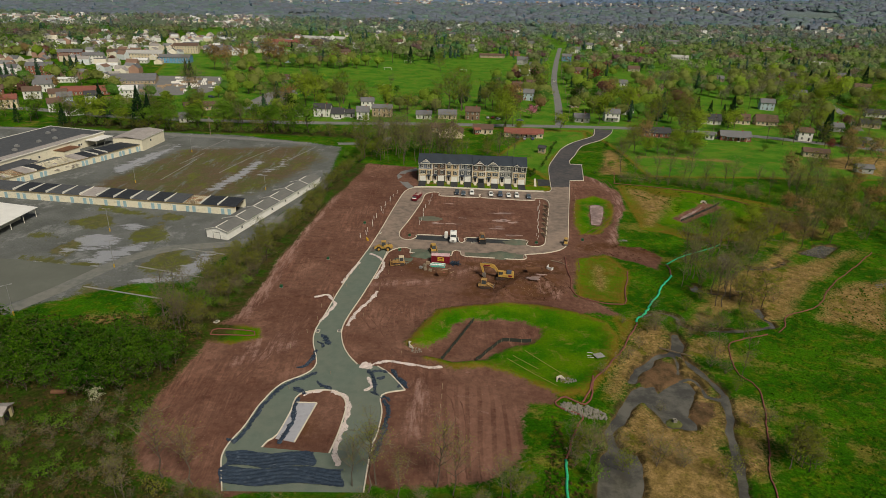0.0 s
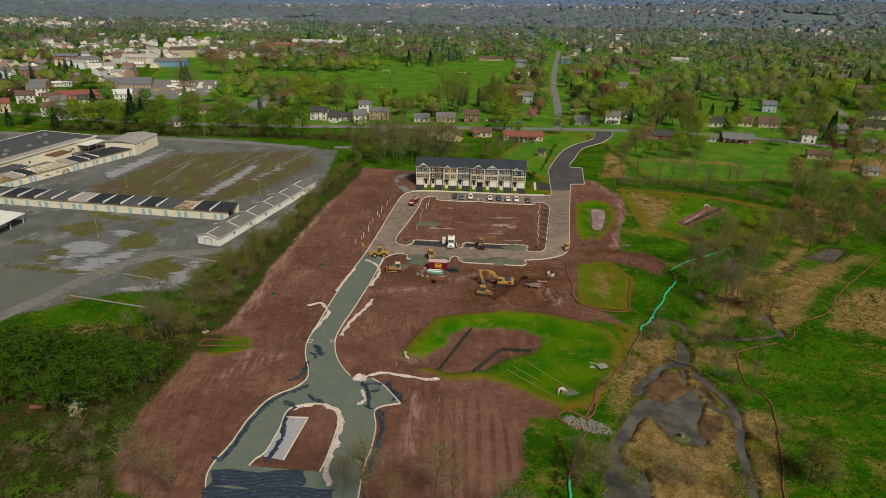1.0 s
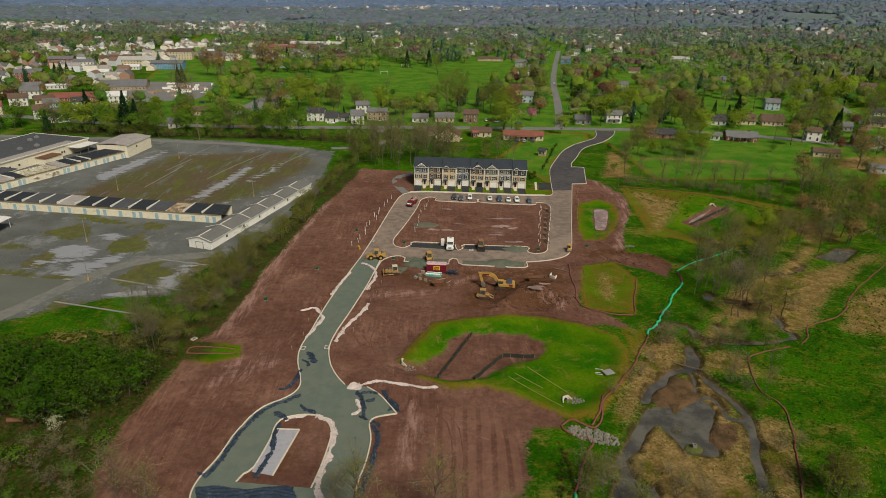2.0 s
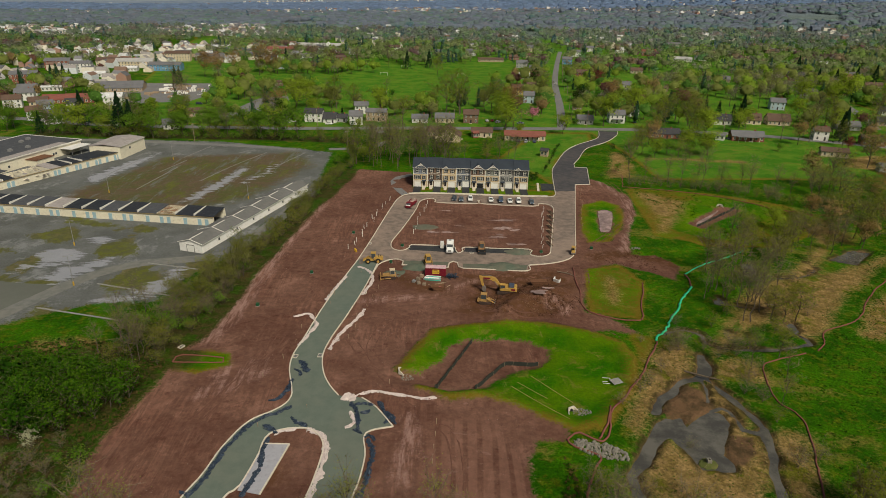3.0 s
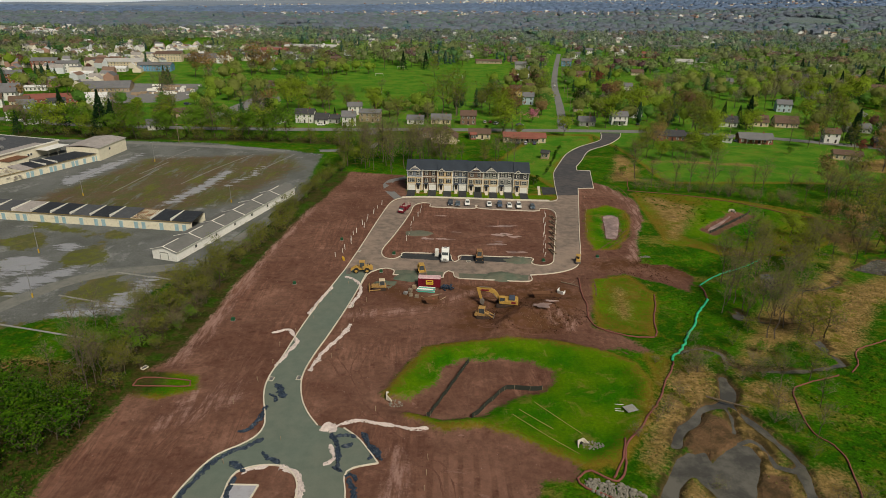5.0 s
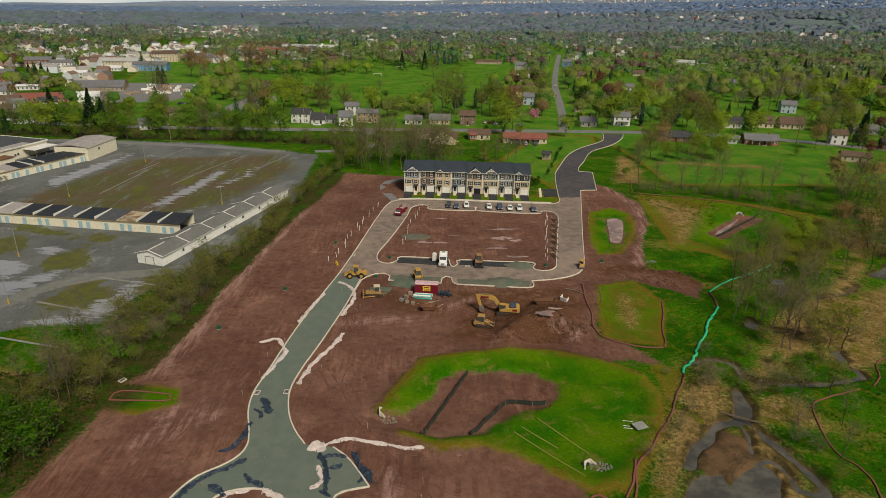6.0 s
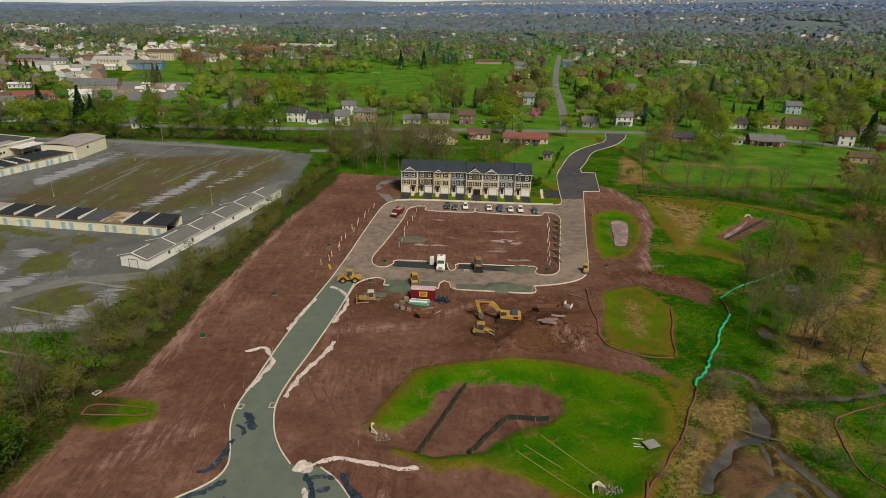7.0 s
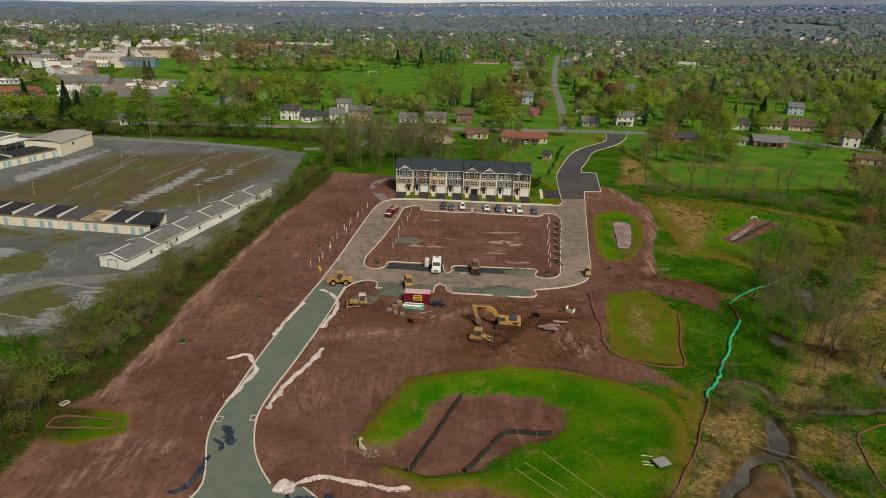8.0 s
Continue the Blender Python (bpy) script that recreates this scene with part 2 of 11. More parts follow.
def paving(name, a, b, dust, dusty, rough=0.9):
    n = Nodes(name, rough)
    vec = n.coords(world=True)
    broad, mid, fine = n.noise(0.06, 4, 0.6, vec), n.noise(0.4, 5, 0.65, vec), n.noise(5, 4, 0.7, vec)
    c = n.mix(n.step(mid, 0.3, 0.7), a, b)
    c = n.mix(n.math("MULTIPLY", n.step(n.math("ADD", n.math("MULTIPLY", broad, 0.6), n.math("MULTIPLY", mid, 0.4)), 0.4, 0.62), dusty), c, dust)
    c = n.bright(c, n.math("MULTIPLY_ADD", fine, 0.3, 0.85))
    n.bump(fine, 0.4, 0.02)
    return n.done(c)


M_STONE_BASE = paving("stone_base", (0.115, 0.145, 0.12), (0.135, 0.165, 0.14), (0.17, 0.17, 0.135), 0.35)
M_DUSTY = paving("dusty_asphalt", (0.15, 0.122, 0.108), (0.24, 0.185, 0.152), (0.3, 0.228, 0.185), 0.8)
M_ASPHALT = paving("new_asphalt", (0.055, 0.055, 0.062), (0.075, 0.073, 0.08), (0.14, 0.12, 0.11), 0.35)
M_FRESH = paving("sealed_asphalt", (0.03, 0.032, 0.038), (0.045, 0.045, 0.052), (0.07, 0.08, 0.07), 0.3)
M_ROAD = paving("old_asphalt", (0.16, 0.16, 0.165), (0.2, 0.2, 0.2), (0.23, 0.22, 0.2), 0.5)
M_LANE = paving("worn_lane_asphalt", (0.135, 0.14, 0.13), (0.19, 0.195, 0.185), (0.2, 0.19, 0.165), 0.5)
M_SMOOTH = paving("smooth_lot_asphalt", (0.12, 0.128, 0.11), (0.145, 0.15, 0.132), (0.1, 0.105, 0.09), 0.6)
M_SCREENINGS = paving("green_stone_screenings", (0.085, 0.11, 0.082), (0.12, 0.145, 0.11), (0.16, 0.125, 0.095), 0.6)
M_CONCRETE = worn("pale_concrete", (0.62, 0.56, 0.47), 0.85, 3, 0.12, (0.4, 0.33, 0.27))
M_SLAB = worn("wet_concrete_slab", (0.36, 0.36, 0.4), 0.35, 1.2, 0.15, (0.28, 0.26, 0.27))

# ---- helpers for building ----
def part(name, bm, material, parent=None, label=""):
    """Links a bmesh as one mesh object, under a thing or a part."""
    me = bpy.data.meshes.new(name)
    bm.to_mesh(me)
    bm.free()
    me.materials.append(material)
    ob = new(name, me)
    ob.parent = parent
    return tagged(ob, label) if label else ob


def raw(name, verts, faces, material, parent=None, label="", smooth=False):
    me = bpy.data.meshes.new(name)
    me.from_pydata(verts, [], faces)
    if smooth:
        me.polygons.foreach_set("use_smooth", [True] * len(me.polygons))
    me.materials.append(material)
    ob = new(name, me)
    ob.parent = parent
    return tagged(ob, label) if label else ob


def thing(name, m, label, category, group="", kind=""):
    ob = new(name)
    ob.matrix_basis = m
    return tagged(ob, label, category, group, kind)


def box(bm, x0, y0, z0, x1, y1, z1, turn=None):
    """A box between two corners, added to bm."""
    m = Matrix.Translation(((x0 + x1) / 2, (y0 + y1) / 2, (z0 + z1) / 2)) @ Matrix.Diagonal((x1 - x0, y1 - y0, z1 - z0, 1))
    return bmesh.ops.create_cube(bm, size=1, matrix=(turn @ m) if turn else m)["verts"]


def boxes(*corners, bevel=0.0):
    bm = bmesh.new()
    for c in corners:
        box(bm, *c)
    if bevel:
        bmesh.ops.bevel(bm, geom=bm.edges[:], offset=bevel, segments=1, affect="EDGES", profile=0.6)
    return bm


def rod(bm, a, b, r, r2=None, sides=8):
    """A tapering rod from a to b."""
    a, b = Vector(a), Vector(b)
    d = b - a
    m = Matrix.Translation((a + b) / 2) @ d.to_track_quat("Z", "Y").to_matrix().to_4x4()
    return bmesh.ops.create_cone(bm, cap_ends=True, segments=sides, radius1=r, radius2=r if r2 is None else r2, depth=d.length, matrix=m)["verts"]


def prism(bm, outline, y0, y1):
    """A side outline of (x, z) pairs pushed from y0 to y1."""
    a = [bm.verts.new((x, y0, z)) for x, z in outline]
    b = [bm.verts.new((x, y1, z)) for x, z in outline]
    bm.faces.new(a)
    bm.faces.new(b[::-1])
    for i in range(len(a)):
        j = (i + 1) % len(a)
        bm.faces.new((a[i], b[i], b[j], a[j]))
    bmesh.ops.recalc_face_normals(bm, faces=bm.faces[:])
    return bm


def smooth_line(pts, step=1.5, closed=False):
    """A Catmull-Rom curve through the points of a plan, in even steps."""
    p = [np.array(q, float) for q in pts]
    n = len(p)
    out = []
    for i in range(n if closed else n - 1):
        a, b, c, d = (p[(i + k) % n] if closed else p[min(max(i + k, 0), n - 1)] for k in (-1, 0, 1, 2))
        m = max(1, int(np.linalg.norm(c - b) / step))
        for k in range(m):
            u = k / m
            out.append(0.5 * (2 * b + (c - a) * u + (2 * a - 5 * b + 4 * c - d) * u * u + (3 * b - a - 3 * c + d) * u ** 3))
    if not closed:
        out.append(p[-1])
    return [tuple(q) for q in out]


def sweep(line, profile, closed=False, z=0.0):
    """Vertices and faces of a profile of (side, height) pairs along a plan line."""
    p = np.array(line)
    n, k = len(p), len(profile)
    verts, faces = [], []
    for i in range(n):
        a = p[i - 1] if (i or closed) else p[i]
        b = p[(i + 1) % n] if (i < n - 1 or closed) else p[i]
        d = b - a
        d = d / (np.linalg.norm(d) + 1e-9)
        zz = z[i] if isinstance(z, (list, np.ndarray)) else z
        verts += [(p[i][0] - d[1] * s, p[i][1] + d[0] * s, h + zz) for s, h in profile]
    for i in range(n if closed else n - 1):
        j = (i + 1) % n
        faces += [(i * k + q, i * k + (q + 1) % k, j * k + (q + 1) % k, j * k + q) for q in range(k)]
    if not closed:
        faces += [tuple(range(k))[::-1], tuple((n - 1) * k + q for q in range(k))]
    return verts, faces


def fill(name, loops, z, material, label, category="", kind="structure", thick=0.0):
    """A flat sheet between closed plan loops; the second and later loops are holes."""
    bm = bmesh.new()
    for loop in loops:
        v = [bm.verts.new((x, y, z)) for x, y in loop]
        for i in range(len(v)):
            bm.edges.new((v[i], v[(i + 1) % len(v)]))
    bmesh.ops.triangle_fill(bm, use_beauty=True, use_dissolve=False, edges=bm.edges[:])
    for f in bm.faces:
        f.normal_update()
        if f.normal.z < 0:
            f.normal_flip()
    if thick:
        made = bmesh.ops.extrude_face_region(bm, geom=bm.faces[:])
        for v in made["geom"]:
            if isinstance(v, bmesh.types.BMVert):
                v.co.z -= thick
        bmesh.ops.recalc_face_normals(bm, faces=bm.faces[:])
    ob = part(name, bm, material)
    return tagged(ob, label, category, "", kind)


def inside(px, py, poly):
    """Metres inside a plan polygon (negative outside) for arrays of points."""
    best = np.full(px.shape, 1e9)
    odd = np.zeros(px.shape, bool)
    for (ax, ay), (bx, by) in zip(poly, poly[1:] + poly[:1]):
        dx, dy = bx - ax, by - ay
        t = np.clip(((px - ax) * dx + (py - ay) * dy) / (dx * dx + dy * dy + 1e-9), 0, 1)
        best = np.minimum(best, np.hypot(px - ax - t * dx, py - ay - t * dy))
        odd ^= ((ay > py) != (by > py)) & (px < (bx - ax) * (py - ay) / (by - ay + 1e-12) + ax)
    return np.where(odd, best, -best)


def within(x, y, poly):
    """Whether one plan point lies in a polygon."""
    odd = False
    for (ax, ay), (bx, by) in zip(poly, poly[1:] + poly[:1]):
        if (ay > y) != (by > y) and x < (bx - ax) * (y - ay) / (by - ay) + ax:
            odd = not odd
    return odd


def along(px, py, line):
    """Metres from a plan line."""
    best = np.full(px.shape, 1e9)
    for (ax, ay), (bx, by) in zip(line[:-1], line[1:]):
        dx, dy = bx - ax, by - ay
        t = np.clip(((px - ax) * dx + (py - ay) * dy) / (dx * dx + dy * dy + 1e-9), 0, 1)
        best = np.minimum(best, np.hypot(px - ax - t * dx, py - ay - t * dy))
    return best


# ---- the plan, in metres ----
STREET_W = [(-15.9, 200.8), (-19.4, 183.2), (-21.9, 168.4), (-23.1, 159.6), (-23.9, 153.0), (-25.0, 145.4), (-24.6, 139.5), (-22.9, 133.3), (-22.2, 129.6), (-22.9, 126.8), (-25.0, 124.4), (-28.1, 122.0), (-29.9, 119.1), (-31.0, 116.0), (-32.0, 112.6), (-33.1, 106.4), (-34.7, 101.2), (-35.0, 97.4), (-33.9, 93.4), (-32.3, 88.5)]
STREET_E = [(-9.1, 201.2), (-11.6, 182.7), (-14.8, 165.1), (-17.3, 153.2), (-18.1, 145.6), (-16.9, 138.6), (-14.8, 133.5), (-12.4, 129.8), (-7.4, 129.0), (-4.2, 125.8), (-0.4, 119.6)]
STUB_E = [(-0.4, 119.6), (-4.6, 118.4), (-5.8, 116.4), (-5.1, 111.6), (-5.5, 105.2), (-6.3, 100.9), (-6.6, 96.1), (-6.8, 88.5)]
ISLAND = [(-28.0, 100.1), (-27.2, 102.1), (-25.8, 103.9), (-24.6, 111.6), (-24.6, 114.7), (-23.9, 117.4), (-21.0, 118.9), (-17.2, 119.0), (-14.4, 117.0), (-13.1, 113.8), (-13.1, 109.5), (-13.7, 103.3), (-14.5, 98.6)]
SLAB = [(-24.0, 114.5), (-19.5, 114.4), (-21.9, 101.7), (-25.9, 102.7)]
OUTER_N = [(-15.9, 200.8), (-13.3, 217.1), (-11.1, 232.7), (-8.4, 251.2), (-5.9, 264.6), (-2.0, 270.2), (6.0, 271.2), (20.1, 270.4), (40.1, 268.9), (56.1, 268.3), (59.6, 271.4), (60.4, 276.3)]
OUTER_E = [(71.3, 286.6), (65.4, 259.1), (59.6, 232.0), (55.8, 213.6), (53.6, 206.4), (50.1, 202.2), (44.5, 199.5), (37.7, 198.1)]
BAY_S = [(37.7, 198.1), (36.8, 193.9), (26.7, 194.5), (17.1, 195.4)]
NOSE_S = [(17.1, 195.4), (15.7, 196.7), (15.5, 199.6), (14.1, 200.6), (13.0, 199.3), (12.5, 195.9)]
BAY_SW = [(12.5, 195.9), (-1.8, 197.6)]
NOSE_SW = [(-1.8, 197.6), (-1.6, 200.6), (-2.9, 201.9), (-5.6, 201.6), (-8.2, 199.2), (-9.1, 197.6), (-10.4, 190.0)]
INNER = [(2.7, 259.6), (4.2, 262.8), (7.1, 264.6), (9.4, 262.8), (10.0, 259.5), (25.4, 258.4), (26.2, 262.0), (27.2, 262.4), (27.9, 258.4), (48.0, 256.0), (50.6, 259.0), (54.3, 258.2), (55.4, 252.5), (51.2, 231.5), (47.4, 213.2), (46.0, 207.6), (43.4, 205.3), (40.5, 205.5), (39.4, 207.3), (40.0, 210.9), (29.9, 211.5), (18.5, 212.3), (17.6, 208.9), (16.1, 207.3), (15.4, 209.5), (15.0, 212.8), (12.4, 213.3), (0.9, 214.2), (0.2, 211.9), (-1.9, 209.3), (-4.3, 209.6), (-5.9, 212.3), (-5.9, 217.5), (-3.2, 228.5), (-0.5, 240.8), (1.7, 251.9)]
EXIT_W = [(60.4, 276.3), (63.0, 296.0), (65.6, 311.1), (69.9, 324.1), (79.0, 348.0), (88.7, 364.0), (104.9, 382.6), (110.7, 402.7)]
EXIT_E = [(78.4, 322.7), (83.6, 334.4), (92.4, 355.6), (107.5, 372.6), (117.8, 389.4), (122.4, 402.1)]
JOG = [(71.3, 286.6), (78.0, 287.2), (83.2, 315.4), (77.3, 316.1), (78.4, 322.7)]
DIRT = [(-2.3, 303.3), (-25.9, 308.4), (-31.0, 274.7), (-37.0, 247.0), (-40.5, 220.9), (-43.3, 199.3), (-44.9, 181.1), (-45.7, 163.8), (-48.1, 152.1), (-51.2, 147.4), (-51.2, 140.2), (-53.2, 129.8), (-54.2, 118.5), (-55.5, 109.5), (-53.1, 100.0), (-49.9, 93.8), (-41.6, 91.1), (-31.6, 87.7), (-7.4, 89.6), (16.8, 90.8), (22.1, 95.0), (25.2, 101.5), (25.9, 110.4), (27.8, 115.3), (33.6, 116.1), (36, 122), (30, 150), (52, 158), (57.5, 156), (59.5, 157), (54.6, 165.5), (48.9, 167.7), (50.8, 178.6), (55.0, 195.2), (65.3, 199.2), (73.1, 193.6), (80.2, 187.5), (85.0, 198.5), (81.6, 205.5), (72.4, 207.7), (77.8, 226.7), (87.0, 249.2), (90.6, 271.7), (84.0, 291.4), (78, 300), (66, 290), (60, 266), (2, 266)]
RING = [(-0.7, 139.7), (1.4, 144.8), (4.3, 150.9), (7.5, 157.4), (16.4, 160.1), (26.4, 161.5), (36.2, 161.2), (46.9, 157.3), (53.4, 151.2), (54.6, 143.8), (51.6, 132.9), (43.1, 121.0), (35.8, 117.6), (28.2, 122.8), (24.0, 126.1), (17.4, 129.0), (10.6, 128.1), (3.0, 132.8), (3.7, 134.6)]
FLOOR = [(-2.4, 138.4), (4.4, 138.8), (9.6, 144.5), (11.3, 150.6), (16.1, 154.2), (24.1, 154.8), (31.7, 152.9), (35.5, 149.0), (34.3, 144.5), (31.7, 141.6), (25.4, 138.7), (19.2, 133.2), (10.7, 131.7), (2.7, 134.6)]
SWALE = [(67.8, 259.0), (77.8, 265.5), (83.2, 258.3), (80.4, 242.2), (73.5, 226.5), (68.4, 219.0), (60.9, 217.6), (60.9, 228.9)]
SWALE_W = [(73.1, 252.0), (77.9, 250.9), (74.0, 236.0), (71.0, 228.6), (68.2, 229.2), (70.0, 238.0)]
BASIN_B = [(103.6, 238.8), (124.9, 260.4), (132.1, 255.0), (119.7, 244.1), (106.8, 232.7)]
PATCH = [(-53.5, 141.0), (-51.5, 147.0), (-40.0, 145.5), (-39.0, 141.5), (-45.0, 139.0)]
GRADED = [(7, 92), (6, 112), (8, 122), (20, 121), (25, 110), (24, 100), (16, 92)]
BROOK = [(68.8, 137.3), (69.8, 133.8), (71.1, 130.3), (72.1, 126.6), (73.0, 122.9), (73.4, 119.5), (72.3, 115.2), (70.7, 110.7), (69.1, 107.4), (68.3, 104.2), (67.2, 100.4), (65.9, 95.4), (62.9, 85.4)]
DITCH = [(65.7, 156.6), (68.6, 158.2), (71.9, 158.9), (74.5, 157.4), (75.4, 155.6), (75.1, 152.0), (77.0, 150.1), (81.9, 149.3), (87.0, 149.2), (92.6, 149.8), (97.7, 151.1), (101.4, 152.3), (101.6, 154.6), (100.4, 157.0), (100.7, 162.1)]
SPILL = [[(67.5, 136.8), (67.1, 133.0), (65.7, 128.5)], [(65.1, 125.3), (67.5, 126.4), (68.8, 124.9), (69.0, 122.2), (69.0, 119.3), (71.6, 118.3), (73.1, 119.5)], [(111.0, 193.1), (113.5, 190.6), (118.2, 190.8), (123.2, 193.1), (127.6, 196.7), (129.0, 200.0), (128.3, 202.8)], [(88.7, 177.1), (88.9, 173.4), (92.4, 171.7), (96.2, 170.7), (101.8, 171.9)]]
UPPER_POOL = [(70.6, 147.7), (72.3, 147.2), (72.3, 142.9), (71.0, 138.6), (69.5, 136.8), (67.5, 137.8), (66.3, 137.3), (68.8, 142.3)]
WEST_ARM = [(68.5, 137.6), (66.2, 136.8), (64.0, 136.5), (61.6, 134.8), (59.3, 132.0), (56.8, 130.1), (54.6, 127.5), (53.2, 124.9)]
MUD = [[(54.3, 124.9), (59.2, 130.6), (62.8, 133.4), (65.8, 131.6), (65.6, 127.6), (66.4, 125.4), (61.8, 123.3), (57.9, 120.5), (55.2, 123.6)], [(62.7, 113.4), (65.6, 117.1), (69.2, 116.4), (67.9, 112.4), (64.1, 108.9), (62.1, 110.2)]]
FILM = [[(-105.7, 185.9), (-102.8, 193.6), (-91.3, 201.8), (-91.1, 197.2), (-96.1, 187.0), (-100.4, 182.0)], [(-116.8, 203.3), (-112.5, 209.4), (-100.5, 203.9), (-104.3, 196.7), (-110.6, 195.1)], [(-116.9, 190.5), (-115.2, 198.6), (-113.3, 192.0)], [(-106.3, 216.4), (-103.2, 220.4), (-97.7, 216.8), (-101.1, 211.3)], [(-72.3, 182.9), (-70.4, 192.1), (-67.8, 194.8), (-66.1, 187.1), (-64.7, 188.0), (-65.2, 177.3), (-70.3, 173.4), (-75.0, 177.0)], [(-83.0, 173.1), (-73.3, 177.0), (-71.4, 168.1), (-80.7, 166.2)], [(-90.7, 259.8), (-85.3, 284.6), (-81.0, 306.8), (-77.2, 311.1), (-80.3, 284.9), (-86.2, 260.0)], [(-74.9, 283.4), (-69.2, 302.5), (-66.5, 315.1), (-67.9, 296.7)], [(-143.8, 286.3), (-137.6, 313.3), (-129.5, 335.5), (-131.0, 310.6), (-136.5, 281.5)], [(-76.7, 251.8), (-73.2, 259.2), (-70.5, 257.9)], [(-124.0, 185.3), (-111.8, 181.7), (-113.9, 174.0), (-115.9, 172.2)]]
POND = [(54.9, 123.3), (55.9, 122.7), (58.0, 123.3), (57.8, 120.1), (61.9, 123.4), (65.1, 125.3), (66.8, 124.7), (67.1, 121.4), (65.3, 117.9), (62.9, 114.2), (61.5, 112.0), (62.7, 109.8), (62.1, 107.8), (59.9, 107.6), (58.6, 108.1), (56.2, 108.1), (55.6, 110.2), (55.1, 113.2), (54.1, 115.5), (53.7, 116.8), (52.8, 116.8), (51.2, 115.5), (49.0, 112.3), (46.8, 108.8), (44.9, 107.2), (43.5, 106.2), (43.3, 103.7), (43.9, 101.7), (45.2, 100.2), (46.9, 99.5), (47.1, 97.0), (45.7, 92.0), (43.9, 85.4), (35.5, 85.4), (38.1, 96.6), (39.7, 99.5), (41.5, 101.2), (41.8, 104.7), (42.2, 107.1), (44.4, 110.2), (47.0, 113.7), (49.0, 117.3), (52.1, 121.2)]
POOL_A = [(106.6, 202.0), (110.5, 202.2), (107.3, 193.9), (103.8, 189.5), (103.5, 193.7)]
POOL_D = [(86.8, 176.3), (89.8, 175.6), (88.5, 172.3), (86.0, 173.3)]
POOL_B = [(137, 205), (150, 214), (156, 212), (144, 201)]
POOL_C = [(100.5, 162.4), (102.3, 162.8), (101.6, 157.7), (99.7, 157.0)]
LOT = [(-134.4, 127.4), (-109.4, 149.8), (-100.0, 159.8), (-81.3, 171.4), (-68.1, 172.0), (-61.5, 193.4), (-56.5, 203.5), (-50.1, 226.3), (-42.2, 278.0), (-43.5, 322.9), (-43.6, 340.5), (-105.9, 361.0), (-148.5, 363.2), (-243.1, 366.4), (-420, 365.5), (-420, 127)]
MOSSY = [[(-127.3, 221.0), (-116.0, 228.4), (-110.5, 217.9), (-118.0, 209.1)], [(-100.9, 208.8), (-93.0, 219.7), (-85.6, 204.4), (-94.5, 200.8)], [(-87.3, 184.4), (-77.8, 197.6), (-69.8, 183.0), (-81.4, 178.7)], [(-125.5, 187.7), (-101.2, 183.6), (-99.8, 181.6), (-124.0, 185.3)], [(-118.8, 194.0), (-115.7, 208.2), (-111.4, 203.5), (-113.0, 189.8)], [(-96.4, 168.1), (-71.5, 160.8), (-71.5, 153.8), (-96.5, 154.7)], [(-67.1, 198.0), (-52.0, 203.2), (-57.3, 189.5), (-65.6, 183.1)], [(-121.4, 227.0), (-117.8, 230.2), (-115.0, 224.4)], [(-133.9, 207.5), (-129.0, 208.7), (-126.4, 204.8), (-131.3, 204.7)], [(-127.0, 242.4), (-114.2, 233.4), (-89.4, 228.4), (-89.8, 224.3), (-121.4, 231.2)]]
WEEDLOT = [(-139.6, 266.0), (-122.7, 326.7), (-60.1, 339.7), (-49.5, 311.4), (-66.6, 263.0), (-80.3, 248.9), (-140.9, 254.7)]
MAIN_ROAD = [(-700, 452), (-420, 440), (-253.3, 418), (-203.0, 404.6), (-145.1, 399.2), (-77.9, 399.0), (-20, 403.4), (45.6, 406.6), (133.0, 408.6), (175.7, 403.4), (210.2, 394.9), (264.8, 370.2), (330, 336), (420, 290)]
LONG_ROAD = [(88.7, 406.0), (103.6, 490.5), (122.6, 613.0), (150, 752), (183, 907.3), (190, 940)]
SPORTS = [(-60, 470), (-58, 560), (-40, 700), (90, 790), (112, 700), (70, 610), (40, 500), (-20, 460)]
DRY = [[(62.6, 149.4), (69.3, 149.6), (66.8, 138.9), (63.0, 135.9), (56.8, 129.3), (52.8, 125.0), (47.0, 117.9), (45.3, 120.8), (49.6, 127.1), (56.4, 138.7)], [(45.3, 108.2), (52.5, 116.1), (55.0, 106.6), (61.7, 106.7), (67.4, 111.8), (65.5, 117.2), (71.0, 117.3), (70.3, 111.8), (65.2, 102.0), (56.9, 97.6), (46.9, 98.9), (42.9, 103.4)], [(108.7, 188.4), (123.6, 188.9), (160.4, 208.5), (143.2, 193.8), (120.1, 173.2), (109.0, 159.4), (101.0, 153.1), (97.8, 162.3), (102.9, 176.4)], [(73.5, 117.3), (79.6, 117.3), (75.9, 106.8), (70.7, 94.9), (65.0, 94.8), (69.6, 106.7)], [(130.5, 173.4), (154.9, 183.7), (131.6, 150.8), (118.3, 156.5)], [(145.8, 235.8), (158.0, 239.4), (155.7, 224.3), (143.8, 218.3)], [(74.0, 142.9), (82.7, 143.0), (81.2, 136.7), (73.4, 137.8)]]
BROOK_LAND = [(62, 150), (48, 128), (43, 118), (34, 108), (30, 90), (30, 60), (70, 60), (78, 100), (84, 125), (84, 138), (92, 146), (110, 158), (130, 180), (150, 205), (165, 225), (150, 235), (130, 222), (112, 205), (92, 190), (78, 172)]
